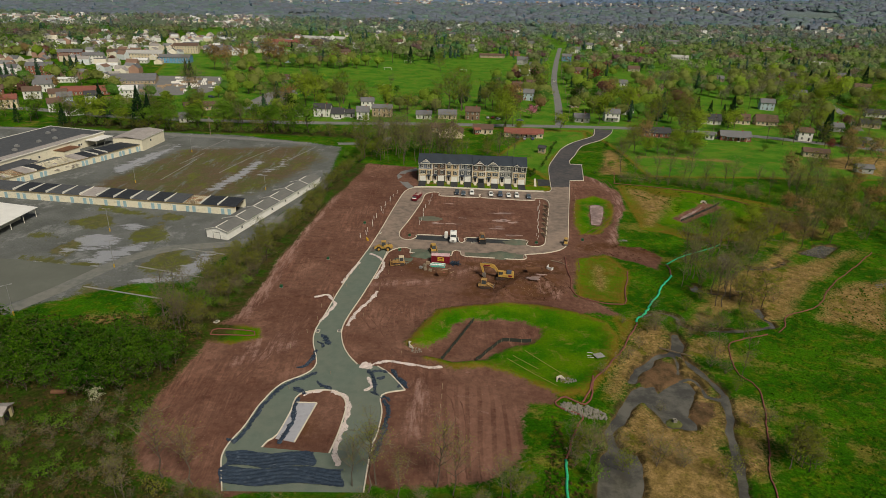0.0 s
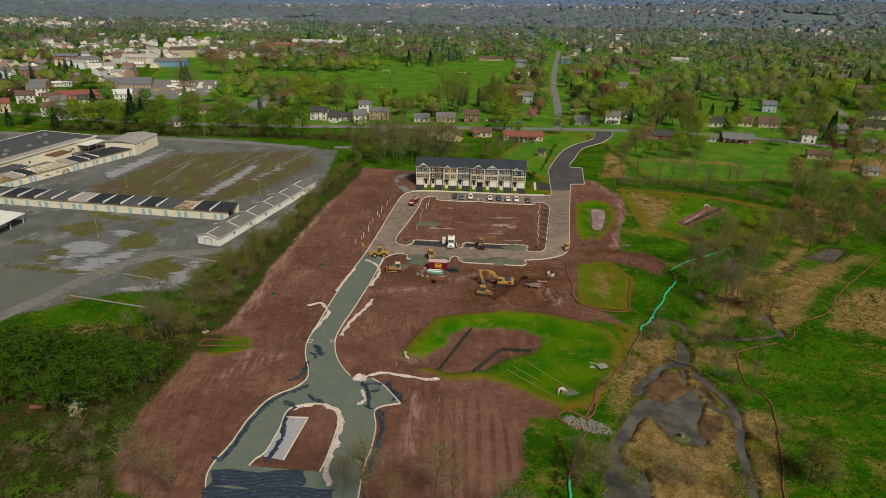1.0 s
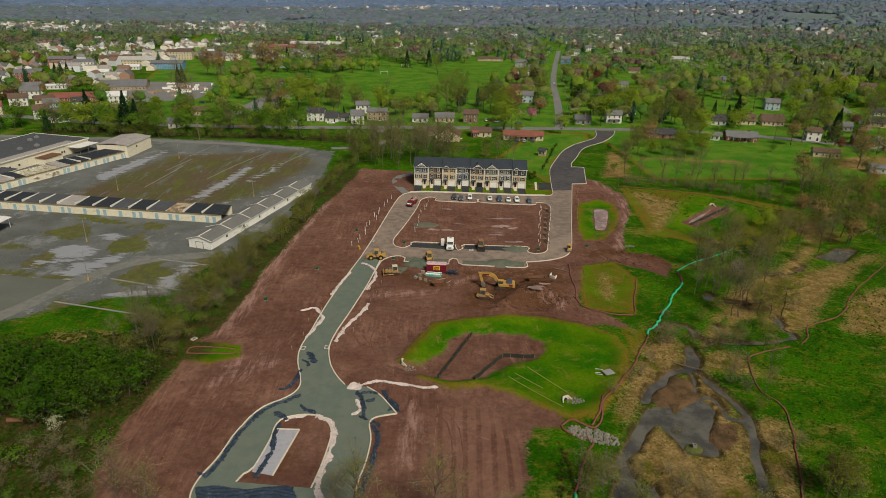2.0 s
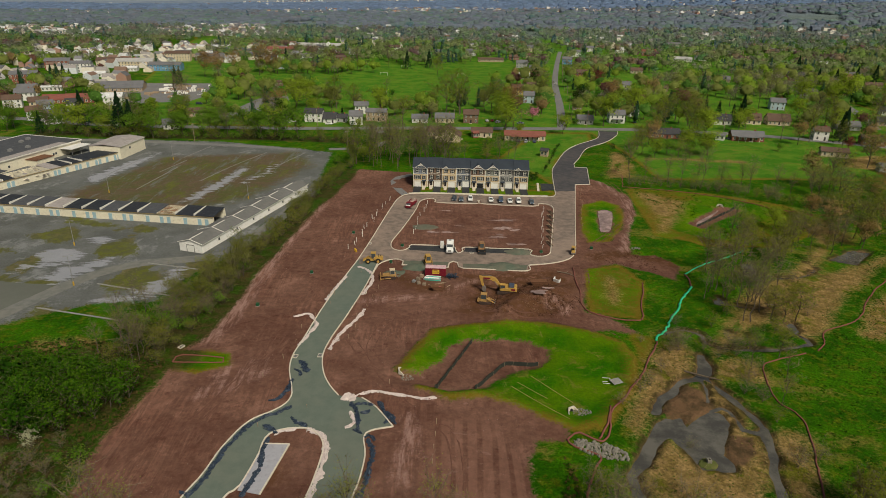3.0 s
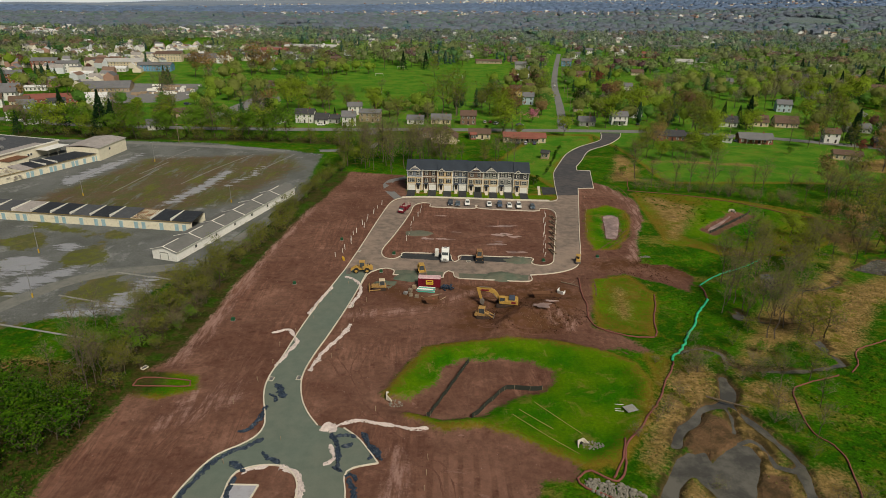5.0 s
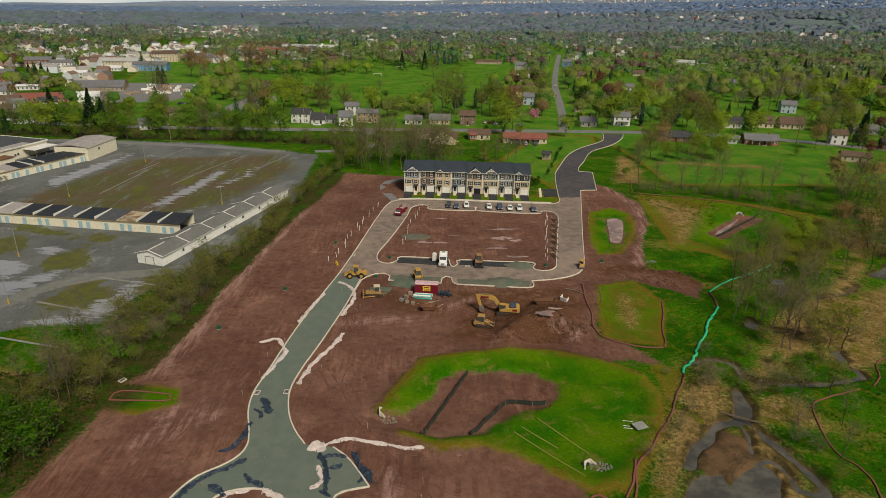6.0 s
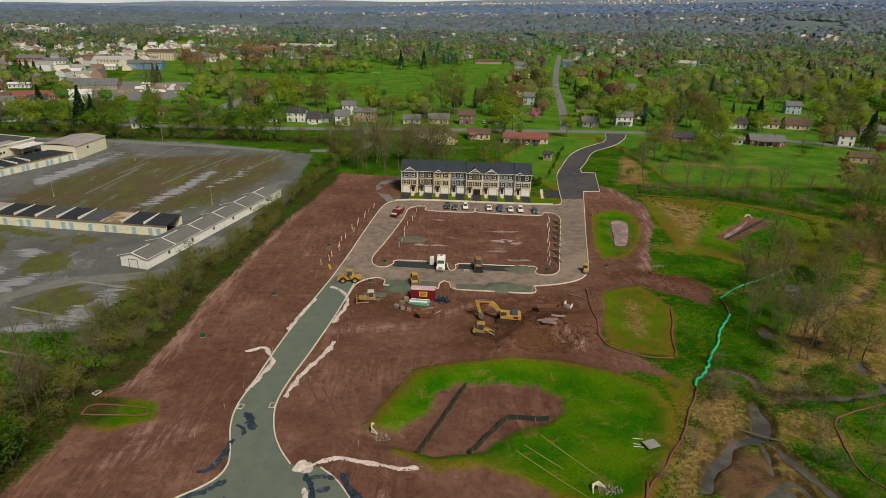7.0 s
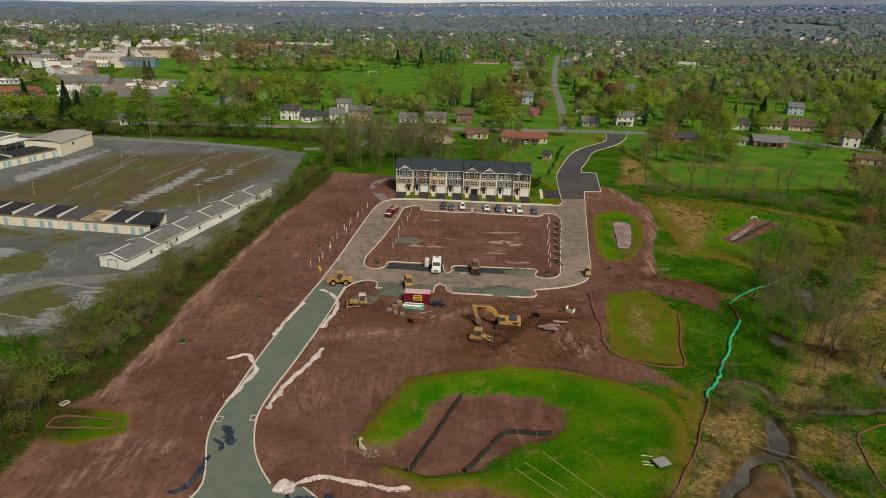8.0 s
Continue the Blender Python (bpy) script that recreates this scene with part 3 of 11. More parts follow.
RUTS = [[(-5.6, 173.7), (5.1, 176.5), (17.5, 180.9), (25.6, 186.7)], [(-6.3, 169.7), (5.3, 172.9), (16.1, 175.7)],
        [(-24.3, 181.9), (-24.5, 200.0), (-21.5, 232.2), (-19.3, 265.6), (-20.0, 286.6)],
        [(52.4, 185.0), (56.5, 203.9), (68.1, 223.9), (82.8, 243.8), (88.4, 274.0), (87.3, 292.0)],
        [(6.7, 120.2), (10.6, 118.2), (11.6, 106.5), (11.3, 91.9)], [(-12.5, 153.5), (-4.9, 136.4), (3.9, 126.8)],
        [(20.7, 168.8), (28.4, 164.7), (39.9, 165.1), (50.1, 160.2), (55.2, 155.6)],
        [(-29.8, 154.7), (-31.9, 142.4), (-36.0, 131.8), (-39.8, 117.6)], [(-28.8, 137.8), (-24.0, 142.1)],
        [(-2.0, 166.6), (-7.5, 150.0), (-4.0, 140.6)]]
BARE_LAWN = [(86, 296), (95, 325), (103, 352), (110, 350), (110, 320), (100, 296)]


FAR_AZIMUTH = (-40, -31.7, -24.4, -16.2, -7.2, 1.5, 11.7, 20.6, 28.7, 34.7, 42)
FAR_TOP = (-46, -33, -17, -3, 19, 42, 77, 108, 132, 149, 165)


def hill(x, y):
    """The height of the far land, shaped to fit the camera's skyline: it leans down to the west and rises into low
    hills towards the horizon.
    """
    dist, deg = np.hypot(x, y), np.degrees(np.arctan2(x, np.maximum(y, 1.0)))
    u = np.clip((dist - 1150) / 3630, 0, 1)
    up = 7 * np.sin(x / 410 + 1.0) * np.cos(y / 530) + 4 * np.sin(x / 170 + y / 260)
    return np.where(np.asarray(y) > 300, u * (np.interp(deg, FAR_AZIMUTH, FAR_TOP) + up * np.clip(u * 1.5 - 0.1, 0, 1)), 0.0)


def axis_steps(fine):
    """Grid lines: (from, to, step) stretches, with growing steps beyond them."""
    out = []
    for a, b, s in fine:
        out += list(np.arange(a, b, s))
    hi, lo, s = fine[-1][1], fine[0][0], fine[-1][2]
    while hi < 5600:
        out.append(hi)
        s *= 1.16
        hi += s
    s, low = fine[0][2], []
    while lo > -5600:
        s *= 1.2
        lo -= s
        low.append(lo)
    return np.array(low[::-1] + out)


def wobble(x, y, size, seed):
    """Smooth unevenness between -1 and 1."""
    a = np.sin(x / size + seed) * np.cos(y / size * 1.13 - seed * 1.7)
    b = np.sin((x * 0.6 + y * 0.8) / size * 2.1 + seed * 3.1) * np.cos((y * 0.6 - x * 0.8) / size * 1.9 + seed)
    return 0.6 * a + 0.4 * b


def water_depth(px, py):
    """Metres inside the water's edge."""
    d = np.maximum.reduce([inside(px, py, p) for p in (POND, UPPER_POOL, POOL_A, POOL_B, POOL_C, POOL_D)])
    d = np.maximum(d, 0.75 - along(px, py, BROOK) + 0.4 * wobble(px, py, 3.0, 1.0))
    d = np.maximum(d, 0.5 - along(px, py, DITCH) + 0.35 * wobble(px, py, 2.6, 3.0))
    d = np.maximum(d, 0.85 - along(px, py, WEST_ARM) + 0.4 * wobble(px, py, 2.8, 5.0))
    for run in SPILL:
        d = np.maximum(d, 0.42 - along(px, py, run))
    return d + 0.28 * wobble(px, py, 2.2, 4.0) + 0.22 * wobble(px, py, 1.1, 2.0)


def zones(px, py):
    """The zones of the ground as metres inside each, and its height."""
    z = {}
    ring, floor = inside(px, py, RING), inside(px, py, FLOOR)
    swale, basin = inside(px, py, SWALE), inside(px, py, BASIN_B)
    patch = inside(px, py, PATCH) + 0.8
    dirt = inside(px, py, DIRT)
    for cut in (ring, swale, patch):
        dirt = np.minimum(dirt, -cut)
    for more in (floor, basin, inside(px, py, SWALE_W) + 1.0):
        dirt = np.maximum(dirt, more)
    z["dirt"] = dirt
    z["lush"] = np.maximum.reduce([ring + 1, np.minimum(inside(px, py, [(57, 158), (63, 153), (55, 139), (49, 130.5), (44, 125), (41, 117), (37, 119), (46, 126), (53, 134), (56, 146)]), 1.8), np.minimum(inside(px, py, [(49, 166), (63, 163), (71, 187), (67, 199), (53, 197)]), 2.7), np.minimum(inside(px, py, [(86, 225), (100, 214), (125, 215), (160, 236), (152, 262), (128, 276), (92, 283)]), 2.2), swale + 1, patch + 2, 14 + basin * 1.0, inside(px, py, SPORTS), inside(px, py, [(112, 296), (240, 300), (330, 340), (420, 1300), (-420, 1300), (-200, 410), (60, 395), (104, 395), (110, 350)]), 5 - along(px, py, [(2, 274), (56, 274)]), inside(px, py, [(62, 280), (72, 330), (100, 375), (104, 395), (70, 395), (40, 330), (56, 300)])])
    z["lot"] = np.minimum(inside(px, py, LOT), -inside(px, py, [(-59.7, 203.9), (-54.5, 222.9), (-48.5, 246.7), (-44.1, 272.5), (-41.8, 270.3), (-44.7, 238.0), (-48.7, 215.2), (-54.9, 201.9)]))
    z["weed"] = inside(px, py, WEEDLOT)
    water = water_depth(px, py)
    z["tan"] = np.maximum.reduce([inside(px, py, BROOK_LAND) - 12] + [inside(px, py, q) + 0.8 for q in DRY] + [inside(px, py, [(50, 168), (62, 165), (69, 187), (65, 197), (54, 196)]) - 6.5,  inside(px, py, BARE_LAWN) - 2.5, inside(px, py, [(218, 326), (224, 338), (252, 352), (290, 330), (250, 300), (230, 312)]), inside(px, py, [(-86.4, 149.1), (-80.7, 151.0), (-68.8, 148.7), (-66.1, 145.7), (-75.5, 146.1), (-85.4, 146.3)]) + 0.5, inside(px, py, [(119, 337), (146, 337), (171, 332), (168, 328), (140, 332), (117, 333)]) - 1.0, inside(px, py, [(92, 284), (90, 255), (84, 226), (94, 224), (104, 240), (116, 264), (104, 278)]) - 4.5])
    z["wet"] = np.maximum.reduce([np.where(water > -3, water + 0.1, -9)] + [inside(px, py, p) + 0.2 for p in MUD])
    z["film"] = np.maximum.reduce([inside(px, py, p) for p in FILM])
    z["slick"] = np.maximum.reduce([2.6 - along(px, py, [(-36, 258), (-41.6, 211), (-42.8, 190), (-43.8, 174), (-46.2, 160), (-47, 152)]), 0.9 - along(px, py, [(-40, 134), (-30, 139)]), 0.8 - along(px, py, [(-41, 131.5), (-31, 136.5)]), 0.9 - along(px, py, [(-40, 137), (-31, 141.5)]), 0.8 - along(px, py, [(-38, 140), (-30, 144)]), 0.8 - along(px, py, [(-42, 129), (-34, 133)]), 1.2 - along(px, py, [(25.5, 96), (25.6, 110)]), 2.6 - along(px, py, [(40, 172), (43, 168)]), 2.0 - along(px, py, [(84, 292), (88, 265), (83, 240), (72, 212)]), 1.4 - along(px, py, [(2, 105), (3, 122)]), 1.2 - along(px, py, [(-12, 173), (8, 176), (20, 186)])])
    z["churn"] = np.maximum.reduce([inside(px, py, [(14, 166), (17, 182), (15, 192), (30, 193), (46, 196), (50, 184), (43, 166), (30, 162)]), 4 - along(px, py, [(60, 205), (75, 209), (84, 200)]), 3 - along(px, py, [(-3, 190), (2, 184), (12, 178)]), 2.5 - along(px, py, [(-24, 112), (-20, 104)])])
    z["bank"] = np.where(water > -4, water, -9)
    z["moss"] = np.maximum.reduce([inside(px, py, q) for q in MOSSY])
    z["far_lawn"] = (py - 292) / 6
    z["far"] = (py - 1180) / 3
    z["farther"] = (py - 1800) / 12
    z["graded"] = inside(px, py, GRADED)
    z["rough"] = np.maximum.reduce([inside(px, py, [(-130, 70), (-130, 140), (-62, 150), (-50, 150), (-52, 120), (-56, 108), (-50, 92), (-30, 86), (26, 88), (30, 60)]), 9.0 - along(px, py, [(-32, 300), (-39, 255), (-44, 222), (-49, 190), (-53, 160), (-55, 145)]), inside(px, py, [(-215, 370), (-60, 364), (-34, 360), (-34, 376), (-215, 394)])])
    bank = np.clip((water + 0.75) / 1.5, 0, 1)
    h = -1.1 * bank * bank * (3 - 2 * bank)
    h -= 0.9 * np.clip(floor / 3 + 0.6, 0, 1)
    h -= 0.5 * np.clip(swale / 6, 0, 1) + 0.7 * np.clip(basin / 4 + 0.5, 0, 1)
    h += 0.7 * np.exp(-((ring - 1.5) / 2.2) ** 2) * (floor < 0)
    for hx, hy, r, up in ((32.5, 171.5, 5.0, 2.4), (38.5, 176.5, 4.6, 2.2), (44.5, 179.0, 3.6, 1.5), (27.0, 165.5, 3.6, 1.4), (43.0, 170.0, 3.0, 1.2), (27.5, 168.0, 4.0, 0.9), (38.0, 169.0, 3.0, -0.7), (16, 183, 4, 0.7), (55, 193, 4, 0.6), (68, 204, 5, 0.7), (100, 221, 6, 0.9), (91, 217, 5, 0.7)):
        h += up * np.exp(-((px - hx) ** 2 + (py - hy) ** 2) / r ** 2) * (1 + 0.35 * wobble(px, py, 1.1, hx))
    rough = np.clip(dirt / 3, 0, 1)
    h += rough * 0.12 * wobble(px + 4 * wobble(px, py, 11.0, 1.0), py + 4 * wobble(px, py, 13.0, 6.0), 6.0, 2.0)
    h += 0.25 * np.clip(-dirt / 10, 0, 1) * wobble(px, py, 14.0, 3.0) * (py < 420) * (z["lot"] < 0)
    churned = np.clip(z["churn"] / 3, 0, 1)
    h += churned * (0.35 * wobble(px, py, 1.3, 7.0) + 0.25 * wobble(px, py, 2.9, 1.0))
    paved = np.maximum.reduce([inside(px, py, OUTER_ALL), inside(px, py, STREET_ALL), 4.5 - along(px, py, MAIN_ROAD), 4.2 - along(px, py, LONG_ROAD)])
    paved = np.maximum(paved, inside(px, py, [(-2, 296), (60, 292), (61, 276), (-2, 274)]))
    flat = np.clip(paved + 2.0, 0, 1.5) / 1.5
    h = h * (1 - flat) - 0.04 * flat
    h += hill(px, py) - 9 * np.clip((np.hypot(px, py) - 2850) / 300, 0, 1)
    z["height"] = h
    return z


SMOOTH_STREET = smooth_line(STREET_W, 1.5) + smooth_line(STUB_E, 1.5)[::-1] + smooth_line(STREET_E, 1.5)[::-1]
STREET_ALL = STREET_W + STUB_E[::-1] + STREET_E[::-1]
LOOP_OUTER = OUTER_N + EXIT_W[1:] + EXIT_E[::-1] + JOG[::-1][1:] + OUTER_E[1:] + BAY_S[1:] + NOSE_S[1:] + BAY_SW[1:] + NOSE_SW[1:4] + [(-8.2, 199.2), (-9.1, 201.2)]
OUTER_ALL = LOOP_OUTER

gx = axis_steps([(-190, -62, 2.0), (-62, 38, 0.9), (38, 106, 0.6), (106, 180, 1.8)])
gy = axis_steps([(60, 86, 2.0), (86, 162, 0.62), (162, 208, 0.9), (208, 420, 1.8)])
gx, gy = gx[(gx > -4900) & (gx < 4900)], gy[(gy > -900) & (gy < 4950)]
PX, PY = (a.ravel() for a in np.meshgrid(gx, gy))
ZONES = zones(PX, PY)
nx, ny = len(gx), len(gy)
cell = (np.arange(ny - 1)[:, None] * nx + np.arange(nx - 1)).ravel()
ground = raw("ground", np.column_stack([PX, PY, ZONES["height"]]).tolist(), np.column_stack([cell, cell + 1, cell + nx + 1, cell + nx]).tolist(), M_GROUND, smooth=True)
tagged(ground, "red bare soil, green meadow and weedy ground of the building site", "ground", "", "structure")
for key in ("dirt", "lush", "lot", "weed", "tan", "wet", "graded", "rough", "slick", "churn", "film", "moss", "bank", "far_lawn", "far", "farther"):
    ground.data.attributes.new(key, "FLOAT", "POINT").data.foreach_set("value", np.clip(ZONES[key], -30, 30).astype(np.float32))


def height_at(x, y):
    i = min(max(int(np.searchsorted(gx, x)) - 1, 0), nx - 2)
    j = min(max(int(np.searchsorted(gy, y)) - 1, 0), ny - 2)
    u, v = (x - gx[i]) / (gx[i + 1] - gx[i]), (y - gy[j]) / (gy[j + 1] - gy[j])
    h = ZONES["height"]
    return float((h[j * nx + i] * (1 - u) + h[j * nx + i + 1] * u) * (1 - v) + (h[(j + 1) * nx + i] * (1 - u) + h[(j + 1) * nx + i + 1] * u) * v)


# ---- water ----
def water_material(name, color, rough):
    n = Nodes(name, rough)
    n.bsdf.inputs["Specular IOR Level"].default_value = 0.9
    n.bsdf.inputs["IOR"].default_value = 1.5
    vec = n.coords(world=True)
    n.bump(n.noise(1.6, 3, 0.6, vec), 0.12, 0.05)
    return n.done(n.mix(n.step(n.noise(0.12, 6, 0.7, vec), 0.38, 0.62), color, tuple(c * 2.1 for c in color)))


M_WATER = water_material("murky_water", (0.062, 0.058, 0.048), 0.03)
M_PUDDLE = water_material("silty_puddle", (0.24, 0.165, 0.145), 0.1)
fill("water", [[(25, 55), (80, 55), (82, 110), (92, 140), (130, 158), (165, 205), (165, 225), (130, 220), (100, 205), (60, 165), (45, 128), (32, 100)]], -0.55, M_WATER, "still brown water of the pond and brook", "water")

# ---- roads and kerbs ----
fill("stone_street", [SMOOTH_STREET, smooth_line(ISLAND, 1.0)], 0.05, M_STONE_BASE, "grey-green stone base of the unfinished street", "street", thick=0.15)
SPLIT_E = (69.2, 277.0)
LOOP = OUTER_N + [SPLIT_E] + OUTER_E[1:] + BAY_S[1:] + NOSE_S[1:] + BAY_SW[1:] + NOSE_SW[1:5] + [(-9.1, 201.2)]
fill("loop_road", [LOOP, INNER], 0.06, M_DUSTY, "dusty pinkish asphalt loop road", "road", thick=0.15)
fill("exit_road", [[OUTER_N[-1]] + EXIT_W[1:] + EXIT_E[::-1] + JOG[::-1][1:] + [SPLIT_E]], 0.06, M_ASPHALT, "dark new asphalt road out of the site", "road", thick=0.15)
fill("parking_bay_south", [[(0.5, 213.6), (15.0, 212.4), (15.4, 209.2), (16.4, 207.6), (0.3, 209.6), (-0.6, 211.4)]], 0.075, M_FRESH, "black sealed asphalt parking bay", "parking bay")
fill("parking_bay_east", [[(17.9, 208.6), (18.7, 211.9), (39.6, 210.5), (39.0, 206.6)]], 0.075, M_FRESH, "black sealed asphalt parking bay", "parking bay")
fill("stone_bay_south", [[(17.2, 195.8), (36.4, 194.4), (37.2, 197.9), (17.0, 198.9)]], 0.075, M_SCREENINGS, "green stone screenings laid in the bay", "parking bay")
fill("stone_bay_west", [[(-1.4, 198.0), (12.2, 196.4), (12.6, 199.9), (-1.2, 201.0)]], 0.075, M_SCREENINGS, "green stone screenings laid in the bay", "parking bay")
fill("smooth_lot", [[(-146.5, 188.7), (-124.0, 185.3), (-110.8, 182.9), (-99.4, 181.7), (-100.9, 173.7), (-104.4, 164.6), (-109.3, 159.0), (-120.7, 148.5)]], 0.012, M_SMOOTH, "smoother dark asphalt of the old turning area", "car park")
fill("concrete_slab", [SLAB], 0.09, M_SLAB, "wet pale concrete slab inside the turning circle", "slab", thick=0.2)


def ribbon_road(name, line, width, label, material=M_ROAD, z=0.04):
    v, f = sweep(smooth_line(line, 6), [(-width / 2, 0), (width / 2, 0), (width / 2, -0.2), (-width / 2, -0.2)], z=z)
    return tagged(raw(name, v, f, material), label, "road", "", "structure")


ribbon_road("main_road", MAIN_ROAD, 8.0, "grey two-lane country road past the houses")
ribbon_road("long_road", LONG_ROAD, 5.6, "straight grey road running away to the horizon", z=0.05)
ribbon_road("lot_drive", [(-110.7, 150.1), (-106.9, 157.5), (-102.7, 165.6), (-97.8, 177.1), (-91.8, 188.8), (-81.4, 197.5), (-69.6, 200.2), (-58.2, 205.4), (-54.5, 216.9), (-49.6, 235.7), (-44.4, 260.7), (-41.4, 287.3)], 5.0, "pale old asphalt drive across the car park and past the shed", M_LANE, 0.02)
ribbon_road("market_lane", [(-300, 366), (-180, 362), (-105, 354), (-60, 347), (-26, 352), (-20, 372), (-24, 398)], 5.0, "pale lane along the northern edge of the car park", M_ROAD, 0.03)
ribbon_road("side_road", [(272, 366), (279, 378), (291.6, 409.7), (313.3, 459.1), (327.1, 495.3), (335.6, 520.6)], 6.0, "grey side road climbing between gardens", M_ROAD, 0.05)
KERB = [(-0.13, -0.1), (-0.13, 0.15), (-0.1, 0.18), (0.1, 0.18), (0.13, 0.15), (0.13, -0.1)]


def kerb(line, closed=False, step=1.0):
    v, f = sweep(smooth_line(line, step, closed), KERB, closed, 0.04)
    return tagged(raw("kerb", v, f, M_CONCRETE), "pale new concrete kerb along the road edge", "kerb", "kerbs", "structure")


for line in (STREET_W, STREET_E[:8], STUB_E, OUTER_N, OUTER_E, BAY_S, NOSE_S, BAY_SW, NOSE_SW, ISLAND, EXIT_W, EXIT_E):
    kerb(line)
kerb(STREET_E[8:])
kerb([SLAB[0], SLAB[1]]), kerb([SLAB[1], SLAB[2]])
kerb(INNER, True)
for a, b in zip(JOG[:-1], JOG[1:]):
    kerb([a, b])

# ---- the row of eight town houses ----
def siding(name, color, period=0.2):
    return striped(name, color, 2, period, 0.6, 0.6)


SIDINGS = {
    "blue": siding("blue_grey_siding", (0.2, 0.23, 0.28)),
    "brown": siding("brown_siding", (0.17, 0.115, 0.085)),
    "cream": siding("cream_siding", (0.55, 0.42, 0.26)),
    "tan": siding("tan_siding", (0.36, 0.25, 0.16)),
    "slate": siding("slate_siding", (0.17, 0.19, 0.22)),
    "sage": siding("sage_siding", (0.22, 0.24, 0.21)),
    "grey": siding("grey_siding", (0.27, 0.27, 0.26)),
    "charcoal": siding("charcoal_siding", (0.06, 0.065, 0.07)),
}
M_STONEFACE = worn("cream_stone_facing", (0.52, 0.4, 0.26), 0.85, 2.5, 0.25, (0.36, 0.26, 0.17))
M_SHINGLE = striped("dark_shingles", (0.04, 0.05, 0.065), 1, 0.28, 0.7, 0.85, 0.25)
M_TRIM = worn("white_trim", (0.72, 0.7, 0.64), 0.6, 4, 0.06)
M_GARAGE = striped("white_garage_door", (0.78, 0.77, 0.73), 2, 0.53, 0.8, 0.5, 0.05)
M_SHUTTER = worn("black_paint", (0.02, 0.022, 0.024), 0.5, 4, 0.15)
M_DOOR = worn("dark_door_paint", (0.035, 0.03, 0.032), 0.45, 4, 0.15)
M_DRIVE = M_FRESH


def glass_material():
    n = Nodes("window_glass", 0.05)
    n.bsdf.inputs["Specular IOR Level"].default_value = 0.6
    return n.done(n.mix(n.noise(0.7, 2, 0.5), (0.035, 0.045, 0.05), (0.09, 0.1, 0.105)))


M_GLASS = glass_material()
UNIT_W, UNIT_D, EAVE, RIDGE = 6.16, 12.0, 8.5, 11.2


def window(parent, x, z, w=0.95, h=1.5, y=0.0, shutters=True, trim=None):
    """A sash window: trim frame, glass, a bar across, and a pair of shutters."""
    frame_ob = part("window", boxes((x - w / 2 - 0.1, y - 0.07, z - 0.1, x - w / 2, y, z + h + 0.1), (x + w / 2, y - 0.07, z - 0.1, x + w / 2 + 0.1, y, z + h + 0.1), (x - w / 2, y - 0.07, z + h, x + w / 2, y, z + h + 0.12), (x - w / 2, y - 0.09, z - 0.12, x + w / 2, y, z), (x - w / 2, y - 0.06, z + h / 2 - 0.04, x + w / 2, y, z + h / 2 + 0.04)), trim or M_TRIM, parent, "white sash window")
    part("pane", boxes((x - w / 2, y - 0.035, z, x + w / 2, y - 0.005, z + h)), M_GLASS, frame_ob)
    if shutters:
        for s in (-1, 1):
            cx = x + s * (w / 2 + 0.1 + 0.19)
            part("shutter", boxes((cx - 0.18, y - 0.05, z - 0.05, cx + 0.18, y, z + h + 0.05), (cx - 0.13, y - 0.065, z + 0.05, cx + 0.13, y, z + h / 2 - 0.06), (cx - 0.13, y - 0.065, z + h / 2 + 0.06, cx + 0.13, y, z + h - 0.05)), M_SHUTTER, frame_ob)


def gable(x0, x1, z0, rise, y0, y1):
    bm = bmesh.new()
    prism(bm, [(x0, z0), (x1, z0), ((x0 + x1) / 2, z0 + rise)], y0, y1)
    return bm


